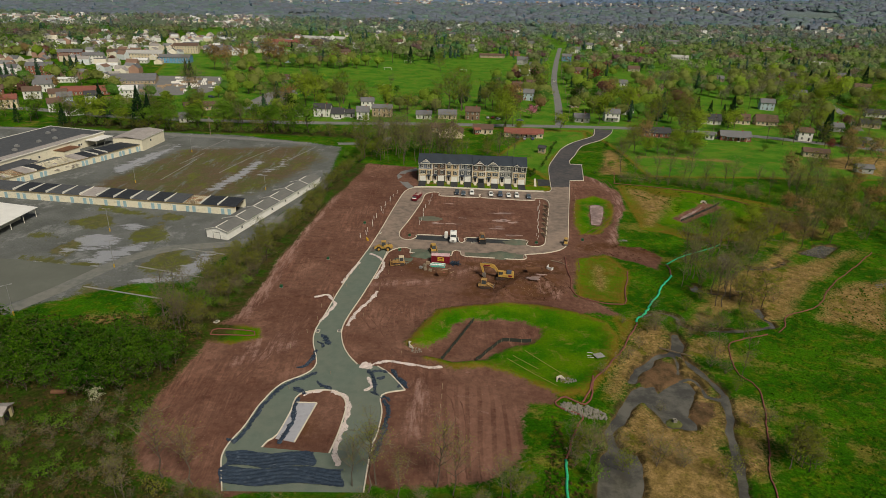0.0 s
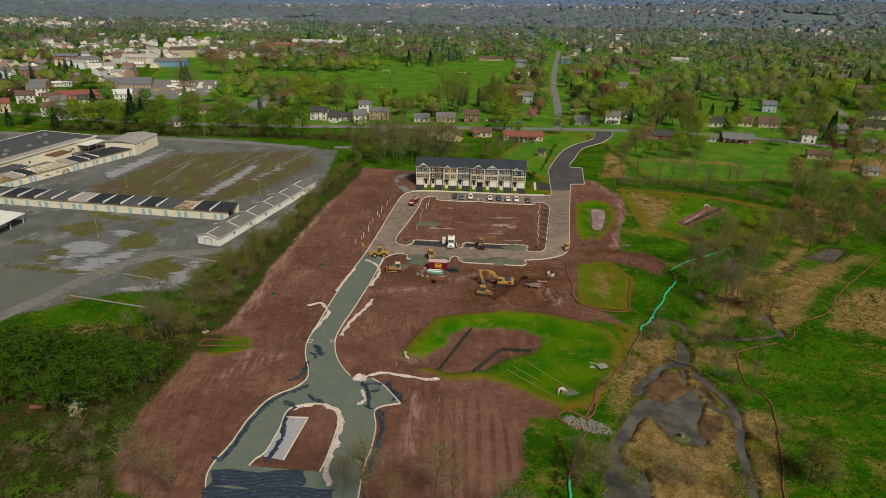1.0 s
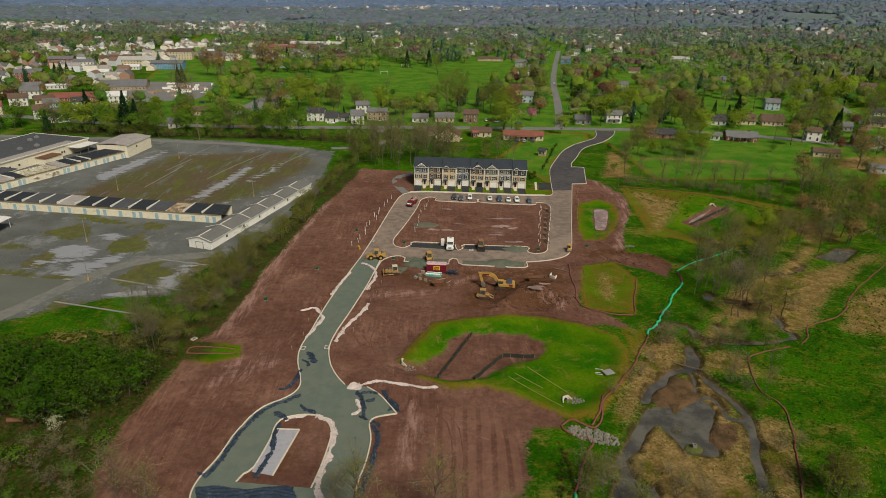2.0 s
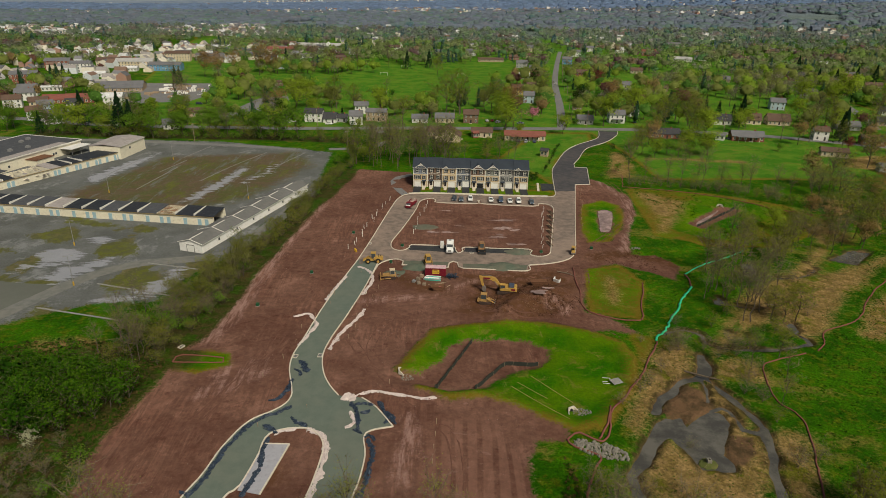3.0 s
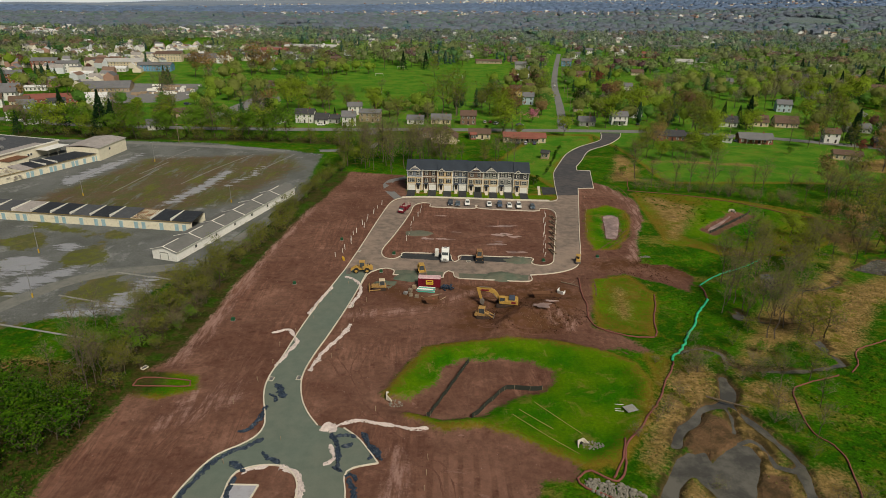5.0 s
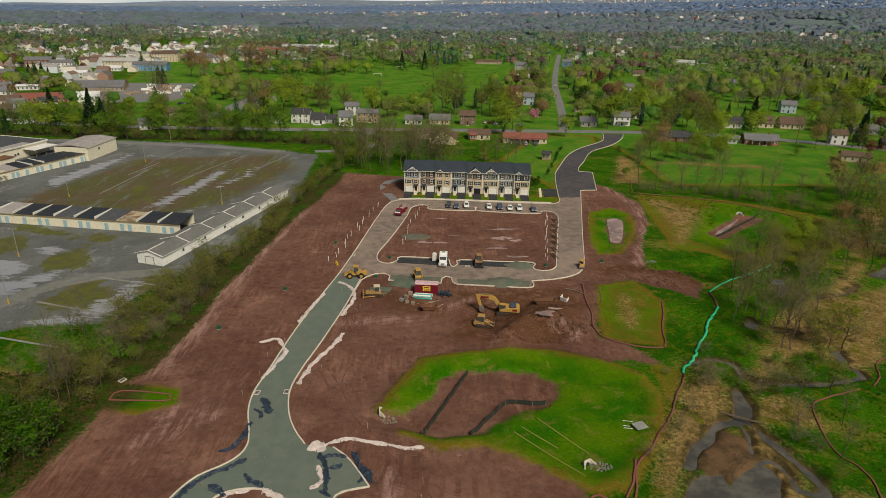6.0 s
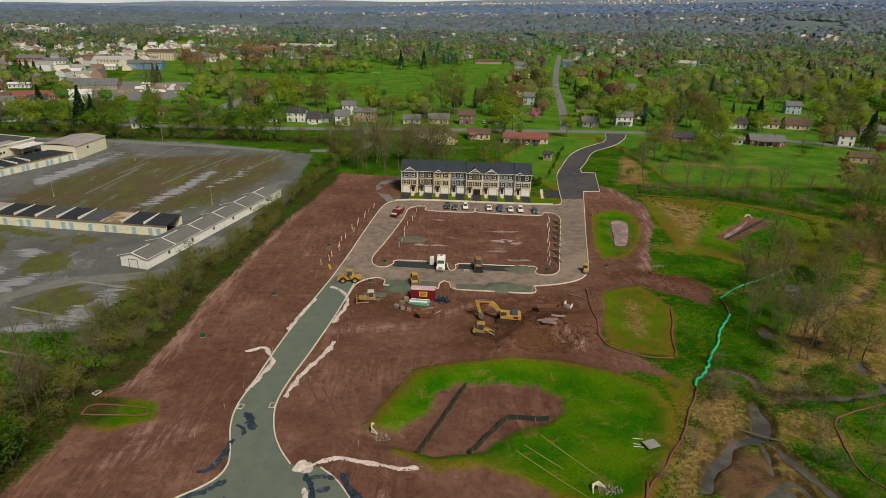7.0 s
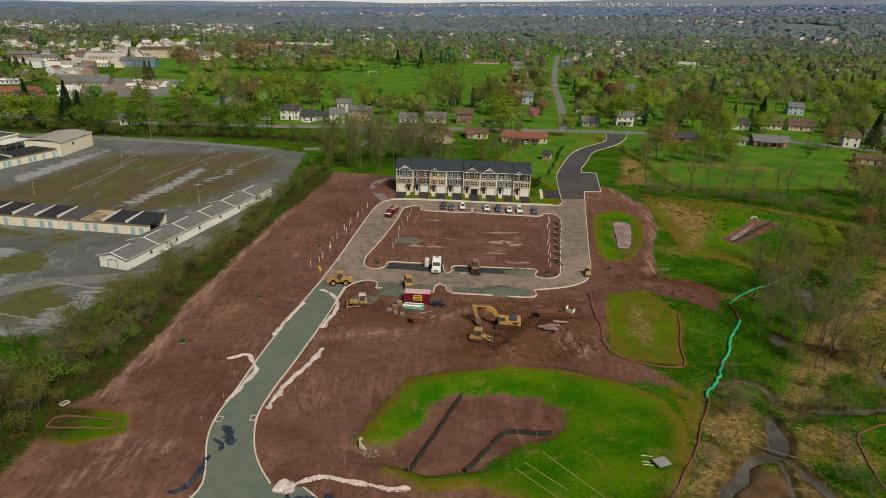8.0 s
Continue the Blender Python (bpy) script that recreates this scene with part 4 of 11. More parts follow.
def town_house(x0, back, low, mid, top, gable_at, gable_w, garage_right, label, open_garage=False, first=False, last=False):
    h = thing("town_house", pose(-0.3, 281.4, 0, 0, 0, -3.3) @ pose(x0, back, 0), label, "town house", "row of town houses")
    w = UNIT_W
    part("lower_wall", boxes((0, 0.004, -0.3, w, UNIT_D, 2.75)), low, h)
    part("middle_wall", boxes((0, 0, 2.75, w, UNIT_D, 5.65)), mid, h)
    part("upper_wall", boxes((0, 0.004, 5.65, w, UNIT_D, EAVE)), top, h)
    part("belt_trim", boxes((0, -0.06, 2.66, w, 0.02, 2.86), (0, -0.06, 5.57, w, 0.02, 5.75), (0, -0.08, EAVE - 0.28, w, 0.02, EAVE - 0.02)), M_TRIM, h, "white trim boards between the storeys")
    for sx in (0.0, w - 0.16):
        part("corner_board", boxes((sx, -0.05, -0.2, sx + 0.16, 0.03, EAVE - 0.3)), M_TRIM, h)
    # Roof: two slopes with overhang
    bm = bmesh.new()
    mid_y = UNIT_D / 2
    a = -0.02 if not first else -0.35
    b = w + 0.02 if not last else w + 0.35
    for t0, t1 in ((0.0, 0.22),):
        o = [(-0.45, EAVE - 0.2), (mid_y, RIDGE), (UNIT_D + 0.45, EAVE - 0.2), (UNIT_D + 0.45, EAVE), (mid_y, RIDGE + 0.24), (-0.45, EAVE)]
        va = [bm.verts.new((a, y, z)) for y, z in o]
        vb = [bm.verts.new((b, y, z)) for y, z in o]
        bm.faces.new(va[::-1]), bm.faces.new(vb)
        for i in range(6):
            j = (i + 1) % 6
            bm.faces.new((va[i], va[j], vb[j], vb[i]))
    bmesh.ops.recalc_face_normals(bm, faces=bm.faces[:])
    roof = part("roof", bm, M_SHINGLE, h, "dark blue-black shingle roof")
    part("gutter", boxes((a, -0.55, EAVE - 0.17, b, -0.44, EAVE - 0.03)), M_TRIM, roof)
    part("party_wall_cap", boxes((-0.05, -0.3, EAVE + 0.05, 0.05, 0.0, EAVE + 0.2)), M_TRIM, roof)
    # End walls under the ridge
    for x in ((0.0,) if first else ()) + ((w,) if last else ()):
        bm = bmesh.new()
        v = [bm.verts.new((x, 0, EAVE - 0.1)), bm.verts.new((x, UNIT_D, EAVE - 0.1)), bm.verts.new((x, mid_y, RIDGE))]
        v2 = [bm.verts.new((p.co.x + (0.2 if x == 0 else -0.2), p.co.y, p.co.z)) for p in v]
        bm.faces.new(v), bm.faces.new(v2[::-1])
        for i in range(3):
            bm.faces.new((v[i], v[(i + 1) % 3], v2[(i + 1) % 3], v2[i]))
        bmesh.ops.recalc_face_normals(bm, faces=bm.faces[:])
        part("gable_end_wall", bm, top, h)
    if gable_w:
        gx0, gx1 = gable_at - gable_w / 2, gable_at + gable_w / 2
        rise = gable_w * 0.40
        g = part("front_gable", gable(gx0, gx1, EAVE - 0.05, rise, -0.1, rise * 2.0), top, h, "small gable with white bargeboards")
        bm = bmesh.new()
        for s in (-1, 1):
            xe = gable_at + s * (gable_w / 2 + 0.3)
            ze = EAVE - 0.05 - 0.3 * 0.8
            o = [(xe, ze), (gable_at, EAVE - 0.05 + rise), (gable_at, EAVE + 0.13 + rise), (xe, ze + 0.18)]
            prism(bm, o, -0.35, rise * 2.2)
        part("gable_roof", bm, M_SHINGLE, g)
        bm = bmesh.new()
        for s in (-1, 1):
            xe = gable_at + s * (gable_w / 2 + 0.3)
            ze = EAVE - 0.05 - 0.3 * 0.8
            o = [(xe, ze - 0.16), (gable_at, EAVE - 0.21 + rise), (gable_at, EAVE + 0.05 + rise), (xe, ze + 0.1)]
            prism(bm, o, -0.42, -0.36)
        box(bm, gable_at - gable_w * 0.22, -0.42, EAVE + rise * 0.42, gable_at + gable_w * 0.22, -0.3, EAVE + rise * 0.55)
        box(bm, gable_at - 0.07, -0.42, EAVE + rise * 0.42, gable_at + 0.07, -0.3, EAVE + rise * 0.95)
        part("bargeboard", bm, M_TRIM, g)
    # Openings of the ground floor
    gxc, dxc = (w - 1.95, 1.55) if garage_right else (1.95, w - 1.55)
    door_mat = M_GARAGE
    part("garage_trim", boxes((gxc - 1.45, -0.07, 0, gxc - 1.3, 0.01, 2.35), (gxc + 1.3, -0.07, 0, gxc + 1.45, 0.01, 2.35), (gxc - 1.45, -0.07, 2.25, gxc + 1.45, 0.01, 2.42)), M_TRIM, h)
    if open_garage:
        # A black panel on the wall stands in for the garage's inner shade
        part("garage_shade_panel", boxes((gxc - 1.3, -0.02, 0.0, gxc + 1.3, 0.01, 2.25)), M_SHUTTER, h, "black panel for the shade inside the open garage")
    else:
        d = part("garage_door", boxes(*[(gxc - 1.3, -0.05, 0.03 + k * 0.56, gxc + 1.3, 0.0, 0.57 + k * 0.56) for k in range(4)]), door_mat, h, "white panelled garage door")
    zf = 0.55
    d = part("front_door", boxes((dxc - 0.48, -0.05, zf, dxc + 0.48, 0.0, zf + 2.05), (dxc - 0.35, -0.07, zf + 0.2, dxc + 0.35, 0, zf + 0.9), (dxc - 0.35, -0.07, zf + 1.1, dxc + 0.35, 0, zf + 1.85)), M_DOOR, h, "dark front door")
    part("door_trim", boxes((dxc - 0.68, -0.08, zf, dxc - 0.48, 0, zf + 2.2), (dxc + 0.48, -0.08, zf, dxc + 0.68, 0, zf + 2.2), (dxc - 0.68, -0.08, zf + 2.05, dxc + 0.68, 0, zf + 2.22)), M_TRIM, d)
    bm = bmesh.new()
    va = [bm.verts.new((x, y, z)) for x in (dxc - 0.95, dxc + 0.95) for y, z in ((-0.95, 2.78), (0.0, 3.15), (0.0, 2.75), (-0.95, 2.66))]
    bm.faces.new(va[:4]), bm.faces.new(va[4:][::-1])
    for i in range(4):
        j = (i + 1) % 4
        bm.faces.new((va[i], va[j], va[4 + j], va[4 + i]))
    bmesh.ops.recalc_face_normals(bm, faces=bm.faces[:])
    part("door_canopy", bm, M_SHINGLE, h, "dark canopy over the door")
    part("stoop", boxes((dxc - 0.8, -1.4, -0.1, dxc + 0.8, 0.0, 0.5), (dxc - 0.6, -1.75, -0.1, dxc + 0.6, -1.4, 0.34), (dxc - 0.6, -2.1, -0.1, dxc + 0.6, -1.75, 0.17)), M_CONCRETE, h, "pale concrete stoop with steps")
    part("walkway", boxes((dxc - 0.6, -4.0, -0.05, dxc + 0.6, -2.1, 0.05)), M_CONCRETE, h)
    for s in (-1, 1):
        bm = bmesh.new()
        rod(bm, (dxc + s * 0.68, -1.35, 0.5), (dxc + s * 0.68, -1.35, 1.4), 0.035)
        rod(bm, (dxc + s * 0.68, -2.0, 0.2), (dxc + s * 0.68, -2.0, 1.05), 0.035)
        rod(bm, (dxc + s * 0.68, -1.35, 1.4), (dxc + s * 0.68, -2.0, 1.05), 0.03)
        part("handrail", bm, M_TRIM, h)
    part("driveway", boxes((gxc - 1.6, -8.4, -0.05, gxc + 1.6, 0.0, 0.06)), M_DRIVE, h, "black asphalt driveway")
    # Windows of the two upper storeys
    for x in (1.65, w - 1.65):
        window(h, x, 6.4, 0.95, 1.45)
    wide = w - 1.9 if garage_right else 1.9
    if mid is top:
        for x in (1.65, w - 1.65):
            window(h, x, 3.5, 0.95, 1.5)
    else:
        window(h, wide - 0.5, 3.5, 0.9, 1.5, shutters=False)
        window(h, wide + 0.5, 3.5, 0.9, 1.5, shutters=False)
        for s in (-1, 1):
            cx = wide + s * 1.28
            part("shutter", boxes((cx - 0.18, -0.05, 3.45, cx + 0.18, 0, 5.05)), M_SHUTTER, h)
        window(h, w - 1.45 if wide < w / 2 else 1.45, 3.5, 0.9, 1.5)
    return h


S = SIDINGS
X0 = 0.0
town_house(X0 + 0 * UNIT_W, 0.0, M_STONEFACE, S["cream"], S["blue"], 3.2, 4.6, False, "town house with cream lower floors and blue-grey upper siding", first=True)
town_house(X0 + 1 * UNIT_W, 0.7, S["brown"], S["brown"], S["brown"], 0, 0, True, "brown-sided town house with white trim")
town_house(X0 + 2 * UNIT_W, 0.0, M_STONEFACE, S["cream"], S["cream"], 1.7, 2.4, True, "cream town house with a small tan gable")
town_house(X0 + 3 * UNIT_W, 0.9, S["slate"], S["slate"], S["slate"], 0, 0, True, "slate-blue town house with black shutters")
town_house(X0 + 4 * UNIT_W, 0.0, M_STONEFACE, S["cream"], S["brown"], 3.2, 4.6, True, "town house with cream lower floors and brown top, garage open", open_garage=True)
town_house(X0 + 5 * UNIT_W, 0.0, M_STONEFACE, S["cream"], S["sage"], 3.2, 4.6, True, "town house with cream lower floors and sage upper siding")
town_house(X0 + 6 * UNIT_W, 0.7, S["grey"], S["grey"], S["grey"], 0, 0, True, "grey-sided town house with white trim")
town_house(X0 + 7 * UNIT_W, 0.0, M_STONEFACE, S["cream"], S["charcoal"], 1.7, 2.4, True, "cream town house with charcoal upper siding", last=True)

# ---- the old market sheds on the car park ----
M_WHITE_WALL = worn("white_painted_board", (0.8, 0.79, 0.76), 0.7, 1.5, 0.1, (0.5, 0.47, 0.42))
M_CREAM_WALL = worn("cream_painted_board", (0.74, 0.69, 0.55), 0.75, 1.5, 0.12, (0.42, 0.36, 0.27))
M_GREY_ROOF = worn("grey_mineral_felt", (0.15, 0.15, 0.145), 0.9, 0.8, 0.22, (0.21, 0.2, 0.18), big=0.15)
M_TAR = worn("black_tar_roof", (0.03, 0.034, 0.042), 0.7, 1.0, 0.35, (0.09, 0.09, 0.1))
M_TAR_GREY = worn("weathered_tar_roof", (0.075, 0.08, 0.09), 0.8, 1.0, 0.3, (0.16, 0.15, 0.15))
M_PALE_ROOF = worn("pale_peeled_roof", (0.34, 0.31, 0.3), 0.9, 0.9, 0.3, (0.17, 0.15, 0.14))
M_SKY_BLUE = worn("faded_blue_door_paint", (0.3, 0.45, 0.52), 0.6, 2, 0.2, (0.4, 0.45, 0.45))
M_RAFTER = worn("bare_rafters", (0.32, 0.2, 0.12), 0.9, 3, 0.3, (0.08, 0.06, 0.05))
M_FASCIA = worn("ochre_fascia", (0.26, 0.2, 0.1), 0.8, 2, 0.2)
M_SHEET = striped("white_sheet_metal", (0.74, 0.73, 0.71), 0, 0.6, 0.85, 0.45)
M_METAL = worn("grey_galvanised_steel", (0.3, 0.3, 0.3), 0.5, 4, 0.1, metal=0.3)
M_RUST = worn("rusty_steel", (0.17, 0.085, 0.05), 0.85, 3, 0.3, (0.1, 0.05, 0.03))


def on_line(a, b):
    """The pose at a plan point with its x axis towards another."""
    return Matrix.Translation((a[0], a[1], 0)) @ pose(0, 0, 0, 0, 0, math.degrees(math.atan2(b[1] - a[1], b[0] - a[0])))


def low_roof(x0, x1, y0, y1, ze0, ridge_y, zr, ze1, thick=0.14):
    bm = bmesh.new()
    o = [(y0, ze0), (ridge_y, zr), (y1, ze1), (y1, ze1 + thick), (ridge_y, zr + thick), (y0, ze0 + thick)]
    a = [bm.verts.new((x0, y, z)) for y, z in o]
    b = [bm.verts.new((x1, y, z)) for y, z in o]
    bm.faces.new(a), bm.faces.new(b)
    for i in range(6):
        j = (i + 1) % 6
        bm.faces.new((a[i], a[j], b[j], b[i]))
    bmesh.ops.recalc_face_normals(bm, faces=bm.faces[:])
    return bm


def long_shed():
    m = on_line((-65.5, 205.3), (-44.2, 273.2))
    h = thing("long_shed", m, "long white shed with a grey felt roof in bays", "shed")
    n, w = 71.0, 8.4
    part("wall", boxes((0, 0, -0.2, n, w, 3.0)), M_WHITE_WALL, h, "white painted wall")
    for x in (0.0, n - 0.2):
        bm = bmesh.new()
        v = [bm.verts.new((x + d, y, z)) for d in (0, 0.2) for y, z in ((0, 3.0), (w, 3.0), (w / 2, 4.25))]
        bm.faces.new(v[:3]), bm.faces.new(v[3:])
        for i in range(3):
            bm.faces.new((v[i], v[(i + 1) % 3], v[3 + (i + 1) % 3], v[3 + i]))
        bmesh.ops.recalc_face_normals(bm, faces=bm.faces[:])
        part("gable_wall", bm, M_WHITE_WALL, h)
    for i in range(6):
        x0, x1 = -0.3 + i * 11.95, -0.3 + (i + 1) * 11.95
        r = part("roof_bay", low_roof(x0, x1 - 0.12, -0.35, w + 0.35, 2.95, w / 2, 4.3, 2.95), M_GREY_ROOF, h, "grey felt roof bay")
        part("cross_cap", low_roof(x0 - 0.14, x0 + 0.16, -0.4, w + (1.6 if i in (1, 4) else 0.4), 3.0, w / 2, 4.36, 3.0 - (0.3 if i in (1, 4) else 0)), M_TRIM, r, "white board cap across the roof")
        part("ridge_cap", boxes((x0, w / 2 - 0.16, 4.4, x0 + 7.0, w / 2 + 0.16, 4.5)), M_TRIM, r)
    part("eave_board", boxes((-0.3, -0.42, 2.86, n + 0.3, -0.36, 3.06)), M_TRIM, h)
    for i in range(6):
        x = 9.0 + i * 10.4
        f = part("window", boxes((x - 0.55, -0.06, 1.1, x + 0.55, 0.0, 1.2), (x - 0.55, -0.06, 2.1, x + 0.55, 0, 2.2), (x - 0.55, -0.06, 1.2, x - 0.45, 0, 2.1), (x + 0.45, -0.06, 1.2, x + 0.55, 0, 2.1)), M_TRIM, h)
        part("pane", boxes((x - 0.45, -0.03, 1.2, x + 0.45, 0.01, 2.1)), M_GLASS, f, "dark window pane")
    part("roller_door", boxes((-0.06, 3.0, 0.0, 0.01, 5.6, 2.3)), M_GARAGE, h, "white roller door in the gable end")
    part("door_surround", boxes((-0.1, 2.85, 0, 0.01, 3.0, 2.45), (-0.1, 5.6, 0, 0.01, 5.75, 2.45), (-0.1, 3.0, 2.3, 0.01, 5.6, 2.45)), M_GREY_ROOF, h)
    return h


def market_row(name, a, b, depth, states, label, wall, height=3.2, facing=-1):
    """A row of market stalls: one wall, doors, and a roof bay for each letter: t tar, g grey, p peeled, o open rafters, x burnt out."""
    m = on_line(a, b)
    length = math.dist(a, b)
    h = thing(name, m, label, "market building")
    s = facing
    y0, y1 = (0, depth) if s < 0 else (-depth, 0)
    part("front_wall", boxes((0, -0.12, -0.2, length, 0.12, height)), wall, h)
    back = depth if s < 0 else -depth
    part("back_wall", boxes((0, back - 0.12, -0.2, length, back + 0.12, height + 0.3)), wall, h)
    part("fascia", boxes((0, (-0.45 if s < 0 else 0.15), height - 0.05, length, (-0.15 if s < 0 else 0.45), height + 0.2)), M_FASCIA, h, "ochre fascia board along the eaves")
    bay = length / len(states)
    rng = random.Random(len(states))
    for i, c in enumerate(states):
        x0, x1 = i * bay, (i + 1) * bay
        part("cross_wall", boxes((x0 - 0.12, y0 + 0.15, -0.2, x0 + 0.12, y1 - 0.15, height + 0.28)), wall, h)
        o = -0.4 * (1 if s < 0 else -1)
        lo, hi = min(o, back), max(o, back)
        zl, zr = (height + 0.1, height + 0.75) if s < 0 else (height + 0.75, height + 0.1)
        if c in "tgp":
            bm = bmesh.new()
            v = [bm.verts.new(p) for p in ((x0 + 0.02, lo, zl), (x1 - 0.02, lo, zl), (x1 - 0.02, hi, zr), (x0 + 0.02, hi, zr))]
            u = [bm.verts.new((q.co.x, q.co.y, q.co.z + 0.12)) for q in v]
            bm.faces.new(v), bm.faces.new(u)
            for k in range(4):
                bm.faces.new((v[k], v[(k + 1) % 4], u[(k + 1) % 4], u[k]))
            bmesh.ops.recalc_face_normals(bm, faces=bm.faces[:])
            r = part("roof_bay", bm, {"t": M_TAR, "g": M_TAR_GREY, "p": M_PALE_ROOF}[c], h)
            if rng.random() < 0.6:
                part("roof_curb", boxes((x0 - 0.15, lo + 0.3, height + 0.2, x0 + 0.15, hi - 0.1, height + 1.0)), M_TRIM, r, "white curb between two roof bays")
        else:
            mat = M_RAFTER if c == "o" else M_PALE_ROOF
            for k in range(9):
                x = x0 + (k + 0.5) * bay / 9
                if c == "o" or rng.random() < 0.5:
                    bm = bmesh.new()
                    rod(bm, (x, lo, zl), (x + (rng.uniform(-1, 1) if c == "x" else 0), hi if c == "o" else rng.uniform(lo, hi), zr if c == "o" else rng.uniform(0.5, zr)), 0.09, sides=4)
                    part("rafter", bm, mat, h, "bare torn rafter")
            for k in range(7 if c == "o" else 18):
                x, y = rng.uniform(x0, x1 - 1), rng.uniform(lo, hi)
                z = (zl + zr) / 2 + 0.1 if c == "o" else rng.uniform(0.3, height)
                bm = bmesh.new()
                box(bm, x, y, z, x + rng.uniform(0.5, 2.0), y + rng.uniform(0.5, 2.0), z + 0.06, Matrix.Translation((x, y, z)) @ Euler((rng.uniform(-0.4, 0.4) * (c == "x"), rng.uniform(-0.4, 0.4) * (c == "x"), 0)).to_matrix().to_4x4() @ Matrix.Translation((-x, -y, -z)))
                part("roof_board", bm, mat, h, "loose roof board")
        if c != "x":
            for k in ((0.5,) if i % 2 else (0.25, 0.62)):
                xd = x0 + bay * k
                yy = (-0.2, -0.11) if s < 0 else (0.11, 0.2)
                part("door", boxes((xd - 0.55, yy[0], 0.0, xd + 0.55, yy[1], 2.35), (xd - 0.65, yy[0] + 0.01, 0, xd - 0.55, yy[1], 2.45), (xd + 0.55, yy[0] + 0.01, 0, xd + 0.65, yy[1], 2.45)), M_SKY_BLUE, h, "faded light-blue door")
    return h


long_shed()
market_row("market_row", (-204.0, 250.5), (-69.6, 230.4), 9.0, "gtgtggttggpttgtgott", "long low cream market row with patched black roofs", M_CREAM_WALL)
market_row("burnt_market_row", (-143.6, 322.5), (-174.5, 257.0), 9.5, "ttttttpxxxtpox", "cream market row with blue doors, partly burnt out", M_CREAM_WALL, facing=1).location.z = 0.0


def steel_hall():
    h = thing("steel_hall", on_line((-142.6, 321.0), (-140.2, 343.5)), "tall white steel hall with a pale flat-pitched roof", "hall")
    part("wall", boxes((0, 0, -0.2, 22.5, 15.5, 6.0)), M_CREAM_WALL, h, "cream wall")
    part("roof", low_roof(-0.3, 22.8, -0.3, 15.8, 6.0, 7.7, 6.9, 6.0), M_PALE_ROOF, h, "pale grey sheet roof")
    part("vent", boxes((8, -0.05, 3.4, 9.2, 0.05, 4.4)), M_GLASS, h)
    part("eave_board", boxes((-0.32, -0.38, 5.86, 22.8, -0.31, 6.1)), M_TRIM, h)


def market_hall():
    h = thing("market_hall", on_line((-190.0, 268.0), (-171.0, 338.0)), "large cream market hall with a flat grey roof", "market building")
    n, w = 74.0, 34.0
    part("wall", boxes((0, 0, -0.2, n, w, 5.0)), M_CREAM_WALL, h, "cream wall")
    part("roof", boxes((-0.3, -0.3, 5.0, n + 0.3, w + 0.3, 5.25)), M_TAR_GREY, h, "flat grey roof with pale worn patches")
    part("pale_roof_strip", boxes((12, 0.2, 5.25, n - 8, 5.5, 5.29)), M_PALE_ROOF, h)
    part("parapet", boxes((-0.4, -0.45, 4.85, n + 0.4, -0.3, 5.45), (-0.4, w + 0.3, 4.9, n + 0.4, w + 0.5, 5.5), (n + 0.3, -0.3, 4.9, n + 0.45, w + 0.3, 5.5)), M_TRIM, h, "pale parapet")
    for x, y in ((20, 20), (33, 14), (44, 12), (52, 10), (27, 9), (60, 22), (66, 24)):
        bm = boxes((x - 0.9, y - 0.8, 5.2, x + 0.9, y + 0.8, 6.1), (x - 0.6, y - 0.5, 6.1, x + 0.6, y + 0.5, 6.4))
        part("roof_unit", bm, M_METAL, h, "grey rooftop ventilation unit")
    p = part("porch", boxes((40, -6, -0.1, 50, 0, 3.0)), M_CREAM_WALL, h)
    part("porch_roof", boxes((39.7, -6.3, 3.0, 50.3, 0, 3.2)), M_RUST, p)
    c = part("canopy_roof", boxes((4, -9, 3.2, 22, -0.4, 3.45)), M_TAR_GREY, h, "lean-to canopy on posts")
    for x in (5, 10.5, 16, 21):
        bm = bmesh.new()
        rod(bm, (x, -8.5, 0), (x, -8.5, 3.2), 0.12, sides=6)
        part("canopy_post", bm, M_METAL, c)
    c = part("end_canopy_roof", boxes((60, -7, 3.6, 73, -0.4, 3.8)), M_SHEET, h, "white sheet canopy")
    for x, y in ((60.5, -6.7), (66, -6.7), (72.5, -6.7)):
        bm = bmesh.new()
        rod(bm, (x, y, 0), (x, y, 3.6), 0.1, sides=6)
        part("canopy_post", bm, M_METAL, c)
    for x in (8, 26, 31, 56, 57.5):
        f = part("window", boxes((x - 0.6, -0.07, 1.4, x + 0.6, 0.0, 2.6)), M_TRIM, h)
        part("pane", boxes((x - 0.5, -0.09, 1.5, x + 0.5, -0.07, 2.5)), M_GLASS, f)


def open_pavilion():
    h = thing("open_pavilion", pose(-143.5, 204.0, 0, 0, 0, 85), "open pavilion with a white sheet roof on posts", "pavilion")
    part("roof", low_roof(-1, 20.5, -1, 33, 3.6, 16, 4.9, 3.6), M_SHEET, h, "white sheet roof")
    part("wall", boxes((3, 4, -0.1, 17, 30, 3.2)), M_CREAM_WALL, h)
    for x in (0, 6.7, 13.4, 20):
        for y in (0, 10, 20, 32):
            if x in (0, 20) or y in (0, 32):
                bm = bmesh.new()
                rod(bm, (x, y, -0.1), (x, y, 3.65), 0.12, sides=6)
                part("post", bm, M_TRIM, h)


steel_hall(), market_hall(), open_pavilion()


